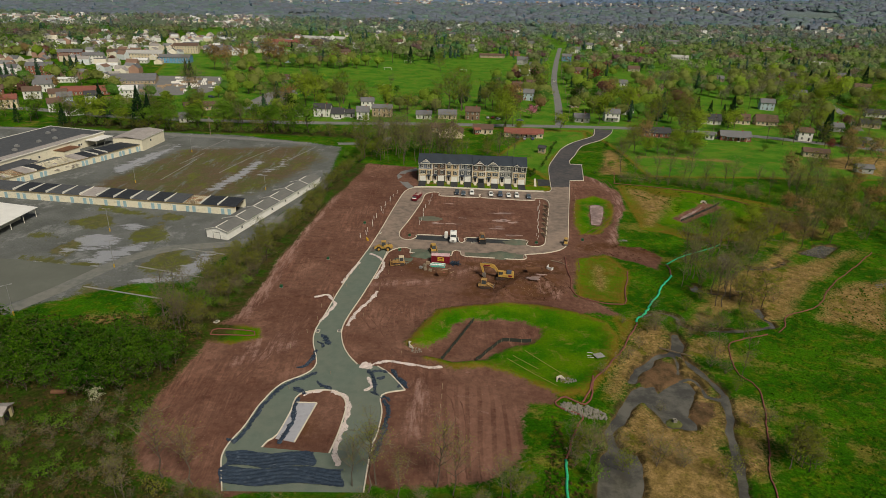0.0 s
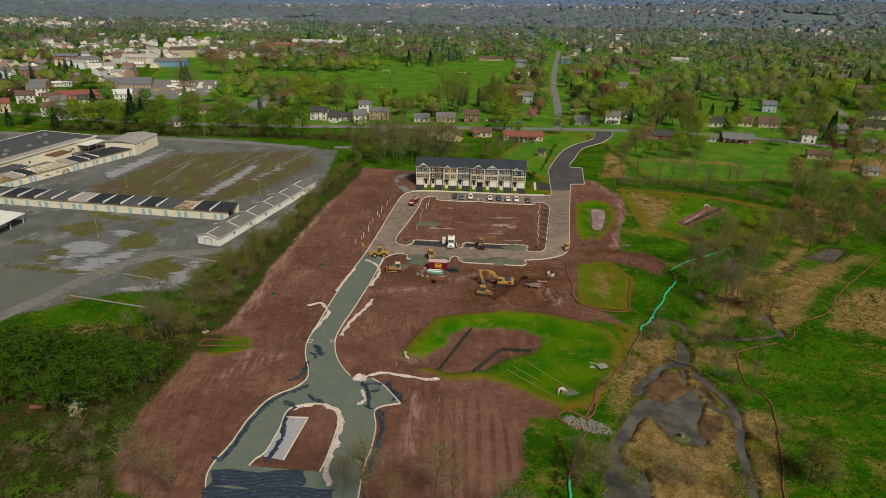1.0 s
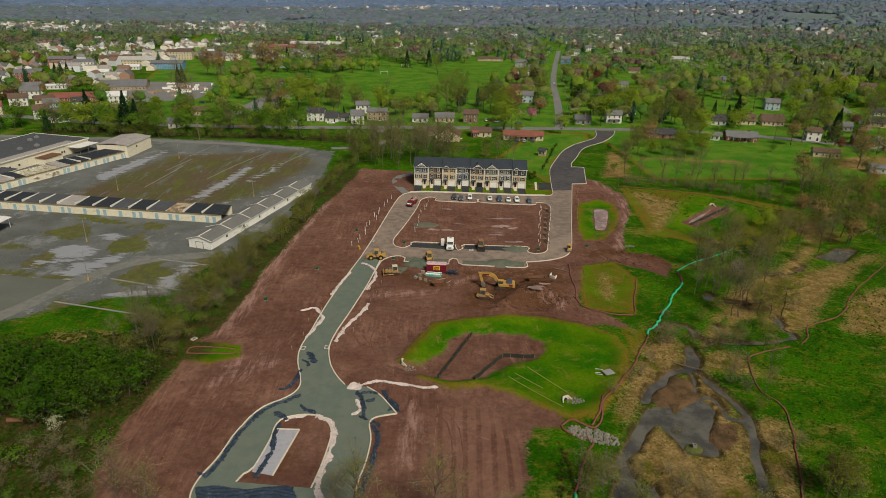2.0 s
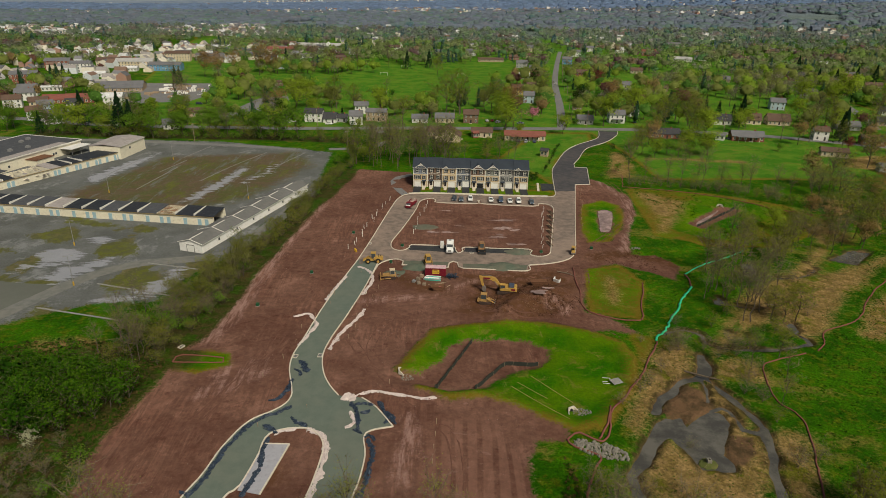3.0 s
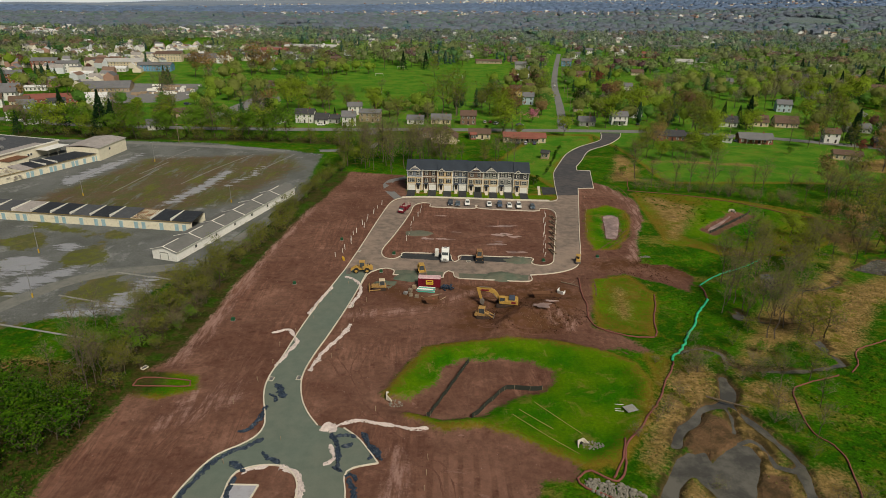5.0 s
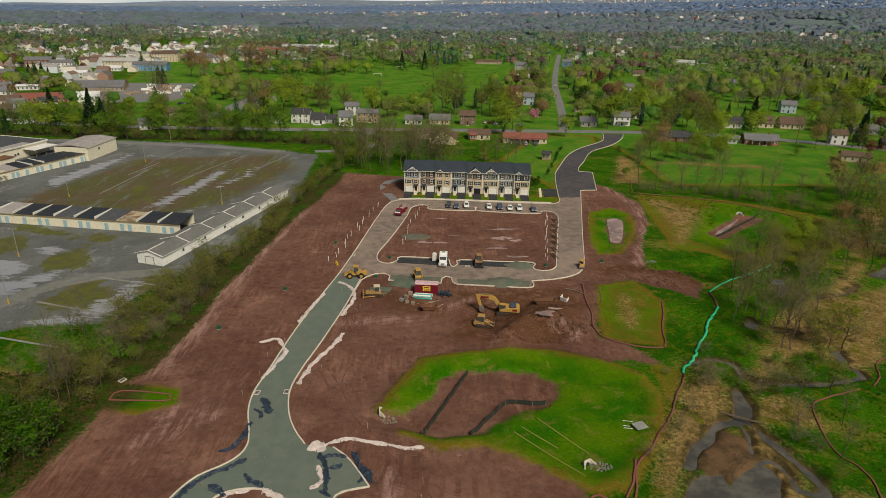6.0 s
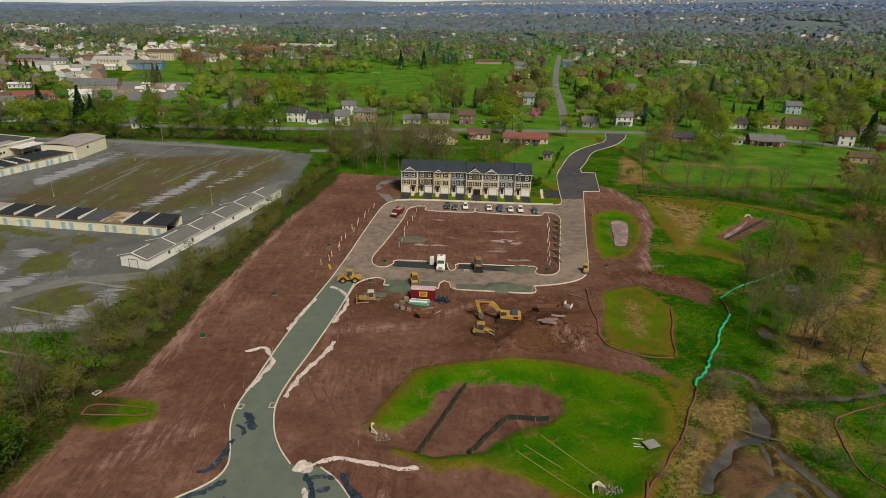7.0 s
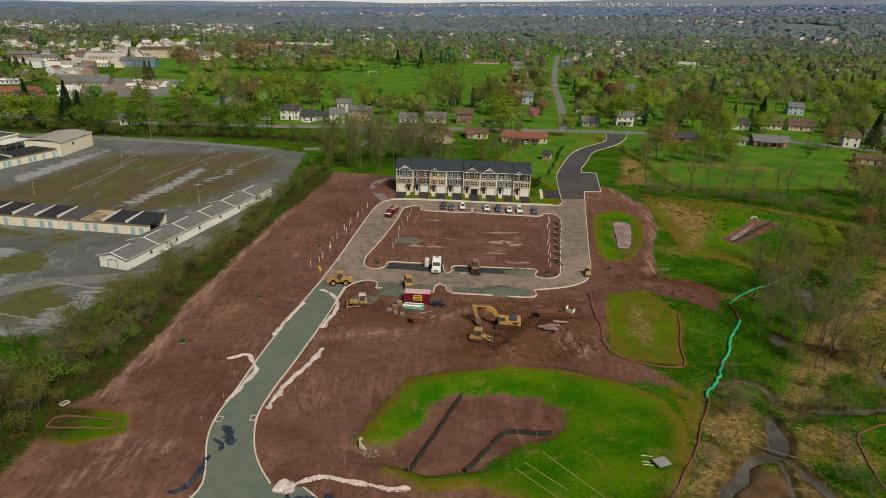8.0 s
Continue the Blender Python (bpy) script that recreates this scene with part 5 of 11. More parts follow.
def light_pole(x, y, high, turn):
    p = thing("light_pole", pose(x, y, height_at(x, y), 0, 0, turn), "weathered steel car park light pole with a yellow foot", "light pole", "light poles")
    bm = bmesh.new()
    rod(bm, (0, 0, -0.2), (0, 0, high), 0.12, 0.07)
    part("pole", bm, M_METAL, p)
    bm = bmesh.new()
    rod(bm, (0, 0, -0.2), (0, 0, 1.2), 0.22, 0.2)
    part("foot", bm, worn("faded_yellow", (0.5, 0.33, 0.05), 0.8) if "faded_yellow" not in bpy.data.materials else bpy.data.materials["faded_yellow"], p, "yellow painted foot")
    part("arm", boxes((-0.9, -0.05, high - 0.05, 0.9, 0.05, high + 0.05)), M_METAL, p)
    for s in (-1, 1):
        part("lamp_head", boxes((s * 1.0 - 0.35, -0.18, high - 0.1, s * 1.0 + 0.35, 0.18, high + 0.08), bevel=0.05), M_METAL, p)


for x, y, hgt, turn in ((-93.8, 181.5, 9.0, 20), (-106.0, 150.2, 9.0, 40), (-108.8, 211.1, 8.5, 0), (-117.9, 321.3, 9.0, 70), (-124.0, 268.0, 7.5, 10), (-66.0, 262.0, 6.5, 30)):
    light_pole(x, y, hgt, turn)

M_OLD_KERB = worn("old_broken_concrete", (0.27, 0.265, 0.25), 0.9, 3, 0.3, (0.13, 0.13, 0.09), big=0.8)
# Painted islands and loose strips left on the old paving
for a, b in (((-87.8, 182.7), (-63.9, 175.1)), ((-96.4, 167.9), (-71.2, 161.1)), ((-79.6, 197.4), (-63.0, 193.0))):
    bm = bmesh.new()
    d = math.dist(a, b)
    box(bm, 0, -0.25, 0, d, 0.25, 0.16)
    ob = part("kerb_strip", bm, M_OLD_KERB)
    ob.matrix_basis = on_line(a, b)
    tagged(ob, "broken pale concrete divider on the old paving", "kerb", "old dividers", "structure")
for strip_line in [[(-93.2, 285.9), (-86.4, 311.6), (-76.8, 338.3)], [(-66.7, 309.8), (-57.2, 338.6)], [(-136.8, 296.1), (-133.9, 319.0)], [(-115.1, 272.6), (-111.0, 307.8)], [(-116.0, 299.4), (-111.3, 320.6)], [(-114.6, 326.0), (-109.0, 349.7)]]:
    v, f = sweep(smooth_line(strip_line, 3), [(-0.2, 0.0), (0.2, 0.0), (0.17, 0.04), (-0.17, 0.04)], z=0.0)
    tagged(raw("lane_strip", v, f, M_OLD_KERB), "pale concrete strip across the weedy paving", "kerb", "old dividers", "structure")

# ---- vehicles and plant ----
def paint(name, color, rough=0.35):
    return worn(name, color, rough, 3, 0.08, tuple(c * 0.75 for c in color))


M_TYRE = worn("tyre_rubber", (0.025, 0.024, 0.023), 0.9, 6, 0.2, (0.09, 0.06, 0.045))
M_RIM = worn("wheel_metal", (0.4, 0.4, 0.4), 0.4, 5, 0.1, metal=0.6)
M_DUSTY_YELLOW = worn("dusty_plant_yellow", (0.4, 0.24, 0.09), 0.7, 2.0, 0.4, (0.17, 0.09, 0.055), big=0.9)
M_CREAM = worn("cream_cab_roof", (0.6, 0.5, 0.36), 0.6, 3, 0.2)
M_MUDDY = worn("mud_caked_paint", (0.3, 0.17, 0.085), 0.8, 2.0, 0.4, (0.13, 0.065, 0.045), big=0.9)
M_YELLOW = worn("plant_yellow", (0.46, 0.28, 0.075), 0.55, 2.5, 0.35, (0.22, 0.12, 0.06), big=0.9)
M_TRACK = worn("muddy_track_steel", (0.06, 0.042, 0.035), 0.9, 4, 0.3, (0.14, 0.075, 0.055))
M_STEEL = worn("scraped_steel", (0.2, 0.17, 0.15), 0.55, 3, 0.2, (0.17, 0.09, 0.06), metal=0.3)
M_BLACK = worn("black_plastic", (0.025, 0.026, 0.028), 0.6, 4, 0.2)
M_RED = worn("container_red", (0.17, 0.014, 0.026), 0.55, 2, 0.15, (0.18, 0.03, 0.03))
M_WHITE = worn("white_vehicle_paint", (0.78, 0.78, 0.76), 0.35, 2, 0.05)
M_LAMP = worn("lamp_glass", (0.7, 0.7, 0.68), 0.15, 4, 0.05)
M_TAIL = worn("red_lamp_glass", (0.4, 0.02, 0.02), 0.2, 4, 0.05)


def wheel(parent, x, y, r, w, rim=M_RIM):
    bm = bmesh.new()
    rod(bm, (x, y - w / 2, r), (x, y + w / 2, r), r, sides=18)
    bmesh.ops.bevel(bm, geom=[e for e in bm.edges if len(e.link_faces) == 2 and any(len(f.verts) > 4 for f in e.link_faces)], offset=r * 0.12, segments=2, affect="EDGES")
    t = part("wheel", bm, M_TYRE, parent)
    bm = bmesh.new()
    rod(bm, (x, y - w / 2 - 0.01, r), (x, y + w / 2 + 0.01, r), r * 0.55, sides=14)
    part("rim", bm, rim, t)


def solid(outline, y0, y1, bevel=0.06, seg=2):
    bm = bmesh.new()
    prism(bm, outline, y0, y1)
    if bevel:
        bmesh.ops.bevel(bm, geom=bm.edges[:], offset=bevel, segments=seg, affect="EDGES", profile=0.6)
    return bm


def car(color, label, suv):
    h = thing("parked_car", Matrix(), label, "car", "parked cars")
    up = 0.22 if suv else 0.0
    o = [(-2.25, 0.3), (2.25, 0.3), (2.3, 0.62), (2.15, 0.82 + up * 0.5), (1.15, 0.95 + up * 0.6), (-1.9, 0.98 + up * 0.6), (-2.28, 0.9 + up * 0.5), (-2.32, 0.5)]
    part("body", solid(o, -0.9, 0.9, 0.09), color, h)
    if suv:
        roof = [(-2.15, 0.98 + up * 0.5), (1.1, 0.95 + up * 0.5), (0.45, 1.68), (-1.85, 1.7)]
    else:
        roof = [(-1.75, 0.96), (1.1, 0.94), (0.3, 1.42), (-1.1, 1.44)]
    g = part("glasshouse", solid(roof, -0.76, 0.76, 0.08), M_GLASS, h, "dark car windows")
    top = roof[2][1]
    part("roof_panel", boxes((roof[3][0] + 0.1, -0.68, top - 0.03, roof[2][0] - 0.08, 0.68, top + 0.03), bevel=0.02), color, g)
    for s in (-1, 1):
        bm = bmesh.new()
        rod(bm, (-0.35, s * 0.73, 0.95 + up * 0.5), (-0.4, s * 0.68, top), 0.045, sides=4)
        rod(bm, (roof[1][0], s * 0.74, 0.95 + up * 0.5), (roof[2][0], s * 0.68, top), 0.05, sides=4)
        part("pillar", bm, color, g)
        part("headlight", boxes((2.05, s * 0.68 - 0.2, 0.62, 2.3, s * 0.68 + 0.2, 0.78)), M_LAMP, h)
        part("tail_light", boxes((-2.33, s * 0.7 - 0.17, 0.68, -2.2, s * 0.7 + 0.17, 0.9)), M_TAIL, h)
        part("mirror", boxes((0.75, s * 0.95 - 0.1, 0.95 + up * 0.5, 0.95, s * 0.95 + 0.1, 1.1 + up * 0.5), bevel=0.03), color, h)
        for x in (-1.4, 1.4):
            wheel(h, x, s * 0.8, 0.34, 0.22)
    part("bumper", boxes((2.2, -0.85, 0.32, 2.36, 0.85, 0.52), bevel=0.04), M_BLACK, h)
    part("rear_window_sill", boxes((-2.36, -0.85, 0.32, -2.2, 0.85, 0.5), bevel=0.04), M_BLACK, h).name = "rear_bumper"
    return h


CAR_PAINT = {c: paint("car_" + c, v) for c, v in (("navy", (0.03, 0.04, 0.06)), ("steel_blue", (0.08, 0.11, 0.15)), ("white", (0.75, 0.75, 0.73)), ("blue", (0.05, 0.08, 0.14)), ("red", (0.3, 0.03, 0.03)), ("silver", (0.42, 0.43, 0.44)))}
CAR_ROWS = ((16.8, 262.4, "navy", True, "dark navy estate car parked at the kerb"), (19.6, 261.6, "steel_blue", False, "steel-blue saloon parked at the kerb"), (23.3, 262.4, "white", True, "white off-road car parked at the kerb"), (31.6, 261.4, "white", False, "white saloon parked at the kerb"), (35.6, 261.0, "blue", True, "dark blue off-road car parked at the kerb"), (39.2, 260.2, "white", False, "white hatchback parked at the kerb"), (42.7, 260.0, "white", True, "white estate car parked at the kerb"), (47.8, 259.2, "steel_blue", False, "blue-grey saloon parked at the kerb"))
for x, y, c, suv, label in CAR_ROWS:
    car(CAR_PAINT[c], label, suv).matrix_basis = pose(x, y + 0.6, 0.06, 0, 0, -93)


def tracks(parent, length, gauge, w=0.5, r=0.45):
    for s in (-1, 1):
        o = [(-length / 2 + r * 0.6, 0.0), (length / 2 - r * 0.6, 0.0), (length / 2, r * 0.7), (length / 2, r * 1.4), (length / 2 - r * 0.6, r * 2), (-length / 2 + r * 0.6, r * 2), (-length / 2, r * 1.4), (-length / 2, r * 0.7)]
        t = part("track", solid(o, s * gauge / 2 - w / 2, s * gauge / 2 + w / 2, 0.05, 1), M_TRACK, parent, "muddy steel track")
        for k in range(int(length / 0.3)):
            x = -length / 2 + r * 0.6 + k * 0.3
            if x < length / 2 - r * 0.6:
                part("grouser", boxes((x, s * gauge / 2 - w / 2 - 0.02, r * 2 - 0.02, x + 0.16, s * gauge / 2 + w / 2 + 0.02, r * 2 + 0.05)), M_TRACK, t)
        for k in range(5):
            bm = bmesh.new()
            x = -length / 2 + r + k * (length - 2 * r) / 4
            rod(bm, (x, s * (gauge / 2 - w / 2 - 0.05), r), (x, s * (gauge / 2 + w / 2 + 0.05), r), r * 0.55, sides=10)
            part("road_wheel", bm, M_TRACK, t)


def cab(parent, x0, x1, w, z0, z1, color=M_YELLOW):
    c = part("cab", solid([(x0, z0), (x1, z0), (x1 - 0.12, z1 - 0.12), (x0 + 0.05, z1 - 0.12)], -w / 2 + 0.05, w / 2 - 0.05, 0.04), M_GLASS, parent, "glazed cab")
    part("cab_roof", boxes((x0 - 0.08, -w / 2 - 0.04, z1 - 0.13, x1 + 0.02, w / 2 + 0.04, z1 + 0.06), bevel=0.04), color, c)
    for x in (x0 + 0.04, x1 - 0.1):
        for s in (-1, 1):
            bm = bmesh.new()
            rod(bm, (x, s * (w / 2 - 0.03), z0), (x, s * (w / 2 - 0.03), z1), 0.06, sides=4)
            part("cab_pillar", bm, color, c)
    return c


def excavator():
    h = thing("excavator", pose(28.2, 178.8, height_at(28.2, 178.8), 0, 0, 172) @ Matrix.Scale(1.02, 4), "yellow tracked excavator with its boom lowered to the soil", "excavator")
    tracks(h, 4.7, 2.5, 0.65, 0.48)
    part("slew_ring", boxes((-0.9, -0.9, 0.9, 0.9, 0.9, 1.15)), M_BLACK, h)
    b = part("upper_body", solid([(-2.9, 1.15), (1.4, 1.15), (1.4, 1.75), (0.2, 2.05), (-2.6, 2.3), (-2.95, 1.9)], -1.4, 1.4, 0.1), M_YELLOW, h)
    part("counterweight", solid([(-3.2, 1.1), (-2.4, 1.1), (-2.4, 2.35), (-3.0, 2.25), (-3.25, 1.8)], -1.42, 1.42, 0.12), M_YELLOW, b)
    part("engine_cover", boxes((-2.4, -1.2, 2.2, -0.9, 1.2, 2.65), bevel=0.06), worn("blue_grey_panel", (0.06, 0.075, 0.11), 0.5), b, "dark blue engine cover")
    for s in (-1, 1):
        part("side_panel", boxes((-2.6, s * 1.405 - 0.02, 1.45, -1.5, s * 1.405 + 0.02, 1.95)), M_RED, b, "red and white maker's panel")
    c = cab(h, 0.1, 1.6, 1.0, 1.2, 2.95)
    c.location.y = 0.85
    bm = bmesh.new()
    prism(bm, [(1.0, 1.7), (1.6, 1.4), (3.2, 3.3), (4.2, 3.8), (7.0, 4.15), (7.1, 4.6), (4.0, 4.75), (2.9, 4.35), (2.2, 3.6)], -0.32, 0.32)
    m = part("boom", bm, M_YELLOW, h)
    part("boom_plate", boxes((4.3, -0.335, 4.0, 6.2, 0.335, 4.42)), M_RED, m, "red maker's plate on the boom")
    part("stick", solid([(6.7, 4.75), (7.45, 4.7), (6.6, 1.9), (6.05, 1.5), (5.95, 1.9)], -0.24, 0.24, 0.04), M_YELLOW, h)
    part("bucket", solid([(5.9, 1.8), (6.5, 1.6), (6.5, 0.8), (6.0, 0.2), (5.4, 0.25), (5.3, 0.95)], -0.6, 0.6, 0.05), M_STEEL, h, "scraped steel bucket")
    for s, a, d in ((-1, (1.5, 1.5), (3.2, 3.5)), (1, (1.5, 1.5), (3.2, 3.5)), (0, (3.9, 4.95), (6.7, 4.95))):
        bm = bmesh.new()
        rod(bm, (a[0], s * 0.42, a[1]), (d[0], s * 0.42, d[1]), 0.1)
        part("hydraulic_cylinder", bm, M_STEEL, h)


def bulldozer():
    h = thing("bulldozer", pose(-5.0, 187.8, height_at(-5, 187.8), 0, 0, 186), "yellow bulldozer with its blade down in the mud", "bulldozer")
    tracks(h, 3.6, 1.9, 0.55, 0.42)
    part("hood", solid([(-0.2, 0.7), (2.0, 0.7), (2.1, 1.5), (-0.1, 1.65)], -0.55, 0.55, 0.07), M_DUSTY_YELLOW, h)
    part("rear_body", solid([(-1.9, 0.6), (-0.2, 0.6), (-0.2, 1.5), (-1.8, 1.5)], -0.85, 0.85, 0.07), M_DUSTY_YELLOW, h)
    cab(h, -1.5, 0.0, 1.5, 1.4, 2.85, M_CREAM)
    bm = bmesh.new()
    for k in range(6):
        a = -0.5 + k * 0.2
        box(bm, 2.6 + 0.18 * math.cos(a * 3), -1.7, 0.05 + k * 0.2, 2.72 + 0.18 * math.cos(a * 3), 1.7, 0.27 + k * 0.2)
    part("blade", bm, M_DUSTY_YELLOW, h, "muddy yellow blade")
    for s in (-1, 1):
        bm = bmesh.new()
        rod(bm, (-0.3, s * 1.35, 0.5), (2.7, s * 1.35, 0.35), 0.12, sides=6)
        rod(bm, (1.2, s * 0.62, 1.1), (2.6, s * 0.62, 0.8), 0.07, sides=6)
        part("push_arm", bm, M_DUSTY_YELLOW, h)
    bm = bmesh.new()
    rod(bm, (1.1, 0.2, 1.5), (1.1, 0.2, 2.3), 0.06, sides=6)
    part("exhaust", bm, M_BLACK, h)
    bm = bmesh.new()
    for s in (-0.5, 0, 0.5):
        rod(bm, (-1.9, s, 0.9), (-2.6, s, 0.15), 0.07, sides=5)
    part("ripper", bm, M_STEEL, h)


def wheel_loader():
    h = thing("wheel_loader", pose(-10.9, 199.4, 0.06, 0, 0, 183), "yellow wheel loader standing at the street mouth", "wheel loader")
    for x in (-1.6, 1.5):
        for s in (-1, 1):
            wheel(h, x, s * 1.05, 0.78, 0.6, M_YELLOW)
    part("rear_hood", solid([(-3.2, 0.9), (-0.3, 0.9), (-0.3, 2.0), (-2.9, 1.95), (-3.2, 1.6)], -0.75, 0.75, 0.08), M_YELLOW, h)
    part("front_frame", solid([(-0.3, 0.7), (2.0, 0.7), (1.6, 1.7), (0.5, 1.8)], -0.5, 0.5, 0.06), M_YELLOW, h)
    cab(h, -0.9, 0.6, 1.5, 1.8, 3.3)
    for s in (-1, 1):
        part("lift_arm", solid([(1.0, 1.9), (1.3, 2.0), (3.3, 0.9), (3.3, 0.5), (2.9, 0.6)], s * 0.62 - 0.09, s * 0.62 + 0.09, 0.03), M_YELLOW, h)
    part("bucket", solid([(3.1, 0.95), (3.3, 1.0), (3.25, 0.45), (4.4, 0.12), (4.4, 0.03), (3.2, 0.03), (2.95, 0.3)], -1.35, 1.35, 0.03), M_STEEL, h, "dark scraped bucket")
    for s in (-1, 1):
        part("bucket_side", solid([(3.1, 0.95), (4.35, 0.15), (3.2, 0.05)], s * 1.35 - 0.03, s * 1.35 + 0.03, 0), M_STEEL, h)
    bm = bmesh.new()
    rod(bm, (-1.8, 0.3, 1.9), (-1.8, 0.3, 2.9), 0.07, sides=6)
    rod(bm, (-2.3, -0.3, 1.9), (-2.3, -0.3, 2.35), 0.12, sides=8)
    part("exhaust", bm, M_BLACK, h)


def track_loader():
    h = thing("track_loader", pose(22.0, 172.6, height_at(22, 172.6), 0, 0, -12), "yellow tracked loader with its bucket to the heap", "track loader")
    tracks(h, 3.4, 1.8, 0.5, 0.42)
    part("rear_body", solid([(-2.1, 0.6), (0.4, 0.6), (0.4, 1.45), (-1.9, 1.6), (-2.2, 1.2)], -0.8, 0.8, 0.08), M_DUSTY_YELLOW, h)
    part("hood", solid([(0.3, 0.7), (1.5, 0.7), (1.4, 1.3), (0.3, 1.45)], -0.5, 0.5, 0.06), M_DUSTY_YELLOW, h)
    cab(h, -1.2, 0.4, 1.5, 1.4, 2.9, M_DUSTY_YELLOW)
    for s in (-1, 1):
        part("lift_arm", solid([(0.4, 1.6), (0.8, 1.7), (2.9, 0.7), (2.8, 0.35)], s * 0.7 - 0.09, s * 0.7 + 0.09, 0.03), M_DUSTY_YELLOW, h)
        bm = bmesh.new()
        rod(bm, (0.5, s * 0.45, 1.1), (2.3, s * 0.45, 0.9), 0.08, sides=6)
        part("hydraulic_cylinder", bm, M_STEEL, h)
    part("bucket", solid([(2.6, 1.0), (2.8, 1.05), (2.8, 0.4), (3.7, 0.15), (3.7, 0.05), (2.75, 0.02), (2.5, 0.3)], -1.15, 1.15, 0.03), M_STEEL, h, "scraped steel bucket")


def white_truck():
    h = thing("white_truck", pose(13.5, 210.6, 0.08, 0, 0, -94), "white bonneted tractor lorry parked in the bay", "truck")
    part("hood", solid([(2.6, 0.6), (4.1, 0.6), (4.2, 1.1), (4.0, 1.45), (2.6, 1.7)], -0.95, 0.95, 0.12), M_WHITE, h)
    c = part("cab", solid([(0.9, 0.6), (2.7, 0.6), (2.7, 1.7), (2.2, 2.75), (0.9, 2.8)], -1.1, 1.1, 0.12), M_WHITE, h)
    part("windscreen", solid([(2.6, 1.78), (2.72, 1.78), (2.33, 2.6), (2.2, 2.6)], -0.95, 0.95, 0.02), M_GLASS, c)
    for s in (-1, 1):
        part("side_window", boxes((1.2, s * 1.1 - 0.02, 1.75, 2.2, s * 1.1 + 0.02, 2.5)), M_GLASS, c)
        part("fender", solid([(2.7, 0.6), (4.0, 0.6), (3.9, 1.1), (2.9, 1.15)], s * 1.05 - 0.18, s * 1.05 + 0.18, 0.08), M_WHITE, h)
        part("headlight", boxes((4.02, s * 0.85 - 0.15, 0.85, 4.2, s * 0.85 + 0.15, 1.1)), M_LAMP, h)
        part("mirror", boxes((2.3, s * 1.4 - 0.12, 1.7, 2.4, s * 1.4 + 0.12, 2.4)), M_BLACK, c)
        for x in (3.3, -1.6, -2.8):
            wheel(h, x, s * 0.98, 0.5, 0.35)
    part("grille", boxes((4.1, -0.5, 0.75, 4.24, 0.5, 1.35)), M_METAL, h)
    part("bumper", boxes((4.1, -1.15, 0.4, 4.35, 1.15, 0.68), bevel=0.05), M_RIM, h)
    part("chassis", boxes((-3.8, -0.5, 0.5, 2.6, 0.5, 0.85)), M_BLACK, h)
    part("body", solid([(-1.6, 0.9), (0.95, 0.9), (0.95, 2.85), (0.5, 3.05), (-1.2, 3.0), (-1.6, 2.8)], -1.15, 1.15, 0.18), M_WHITE, h, "white sleeper body")
    part("roof_hatch", boxes((-0.9, -0.4, 2.95, 0.1, 0.4, 3.2), bevel=0.06), M_METAL, h)


def red_truck():
    h = thing("red_truck", pose(-0.5, 254.6, 0.06, 0, 0, 252), "dark red stake-bed lorry loaded with scrap", "truck")
    c = part("cab", solid([(2.0, 0.5), (3.9, 0.5), (3.95, 1.3), (3.3, 1.5), (3.0, 2.3), (2.0, 2.3)], -1.0, 1.0, 0.1), M_RED, h)
    part("hood", boxes((3.2, -0.9, 1.28, 3.98, 0.9, 1.52), bevel=0.05), M_WHITE, h, "white bonnet")
    part("windscreen", solid([(3.28, 1.5), (3.36, 1.5), (3.1, 2.15), (3.0, 2.15)], -0.85, 0.85, 0.02), M_GLASS, c)
    part("bed", boxes((-3.6, -1.15, 0.75, 1.9, 1.15, 0.95)), M_RED, h)
    for s in (-1, 1):
        part("side_board", boxes((-3.6, s * 1.15 - 0.05, 0.95, 1.9, s * 1.15 + 0.05, 2.0)), M_RED, h)
        for x in (2.9, -1.4, -2.5):
            wheel(h, x, s * 0.9, 0.46, 0.3)
    part("head_board", boxes((1.8, -1.15, 0.95, 1.9, 1.15, 2.3)), M_RED, h)
    rng = random.Random(5)
    bm = bmesh.new()
    for k in range(26):
        x, y, z = rng.uniform(-3.3, 1.2), rng.uniform(-0.9, 0.7), rng.uniform(1.0, 1.9)
        box(bm, x, y, z, x + rng.uniform(0.3, 0.9), y + rng.uniform(0.2, 0.6), z + rng.uniform(0.1, 0.4), Matrix.Translation((x, y, z)) @ Euler((rng.uniform(-0.5, 0.5), rng.uniform(-0.5, 0.5), rng.uniform(0, 3))).to_matrix().to_4x4() @ Matrix.Translation((-x, -y, -z)))
    part("load", bm, worn("pale_scrap", (0.45, 0.33, 0.3), 0.8, 2, 0.35), h, "pale mixed scrap load")


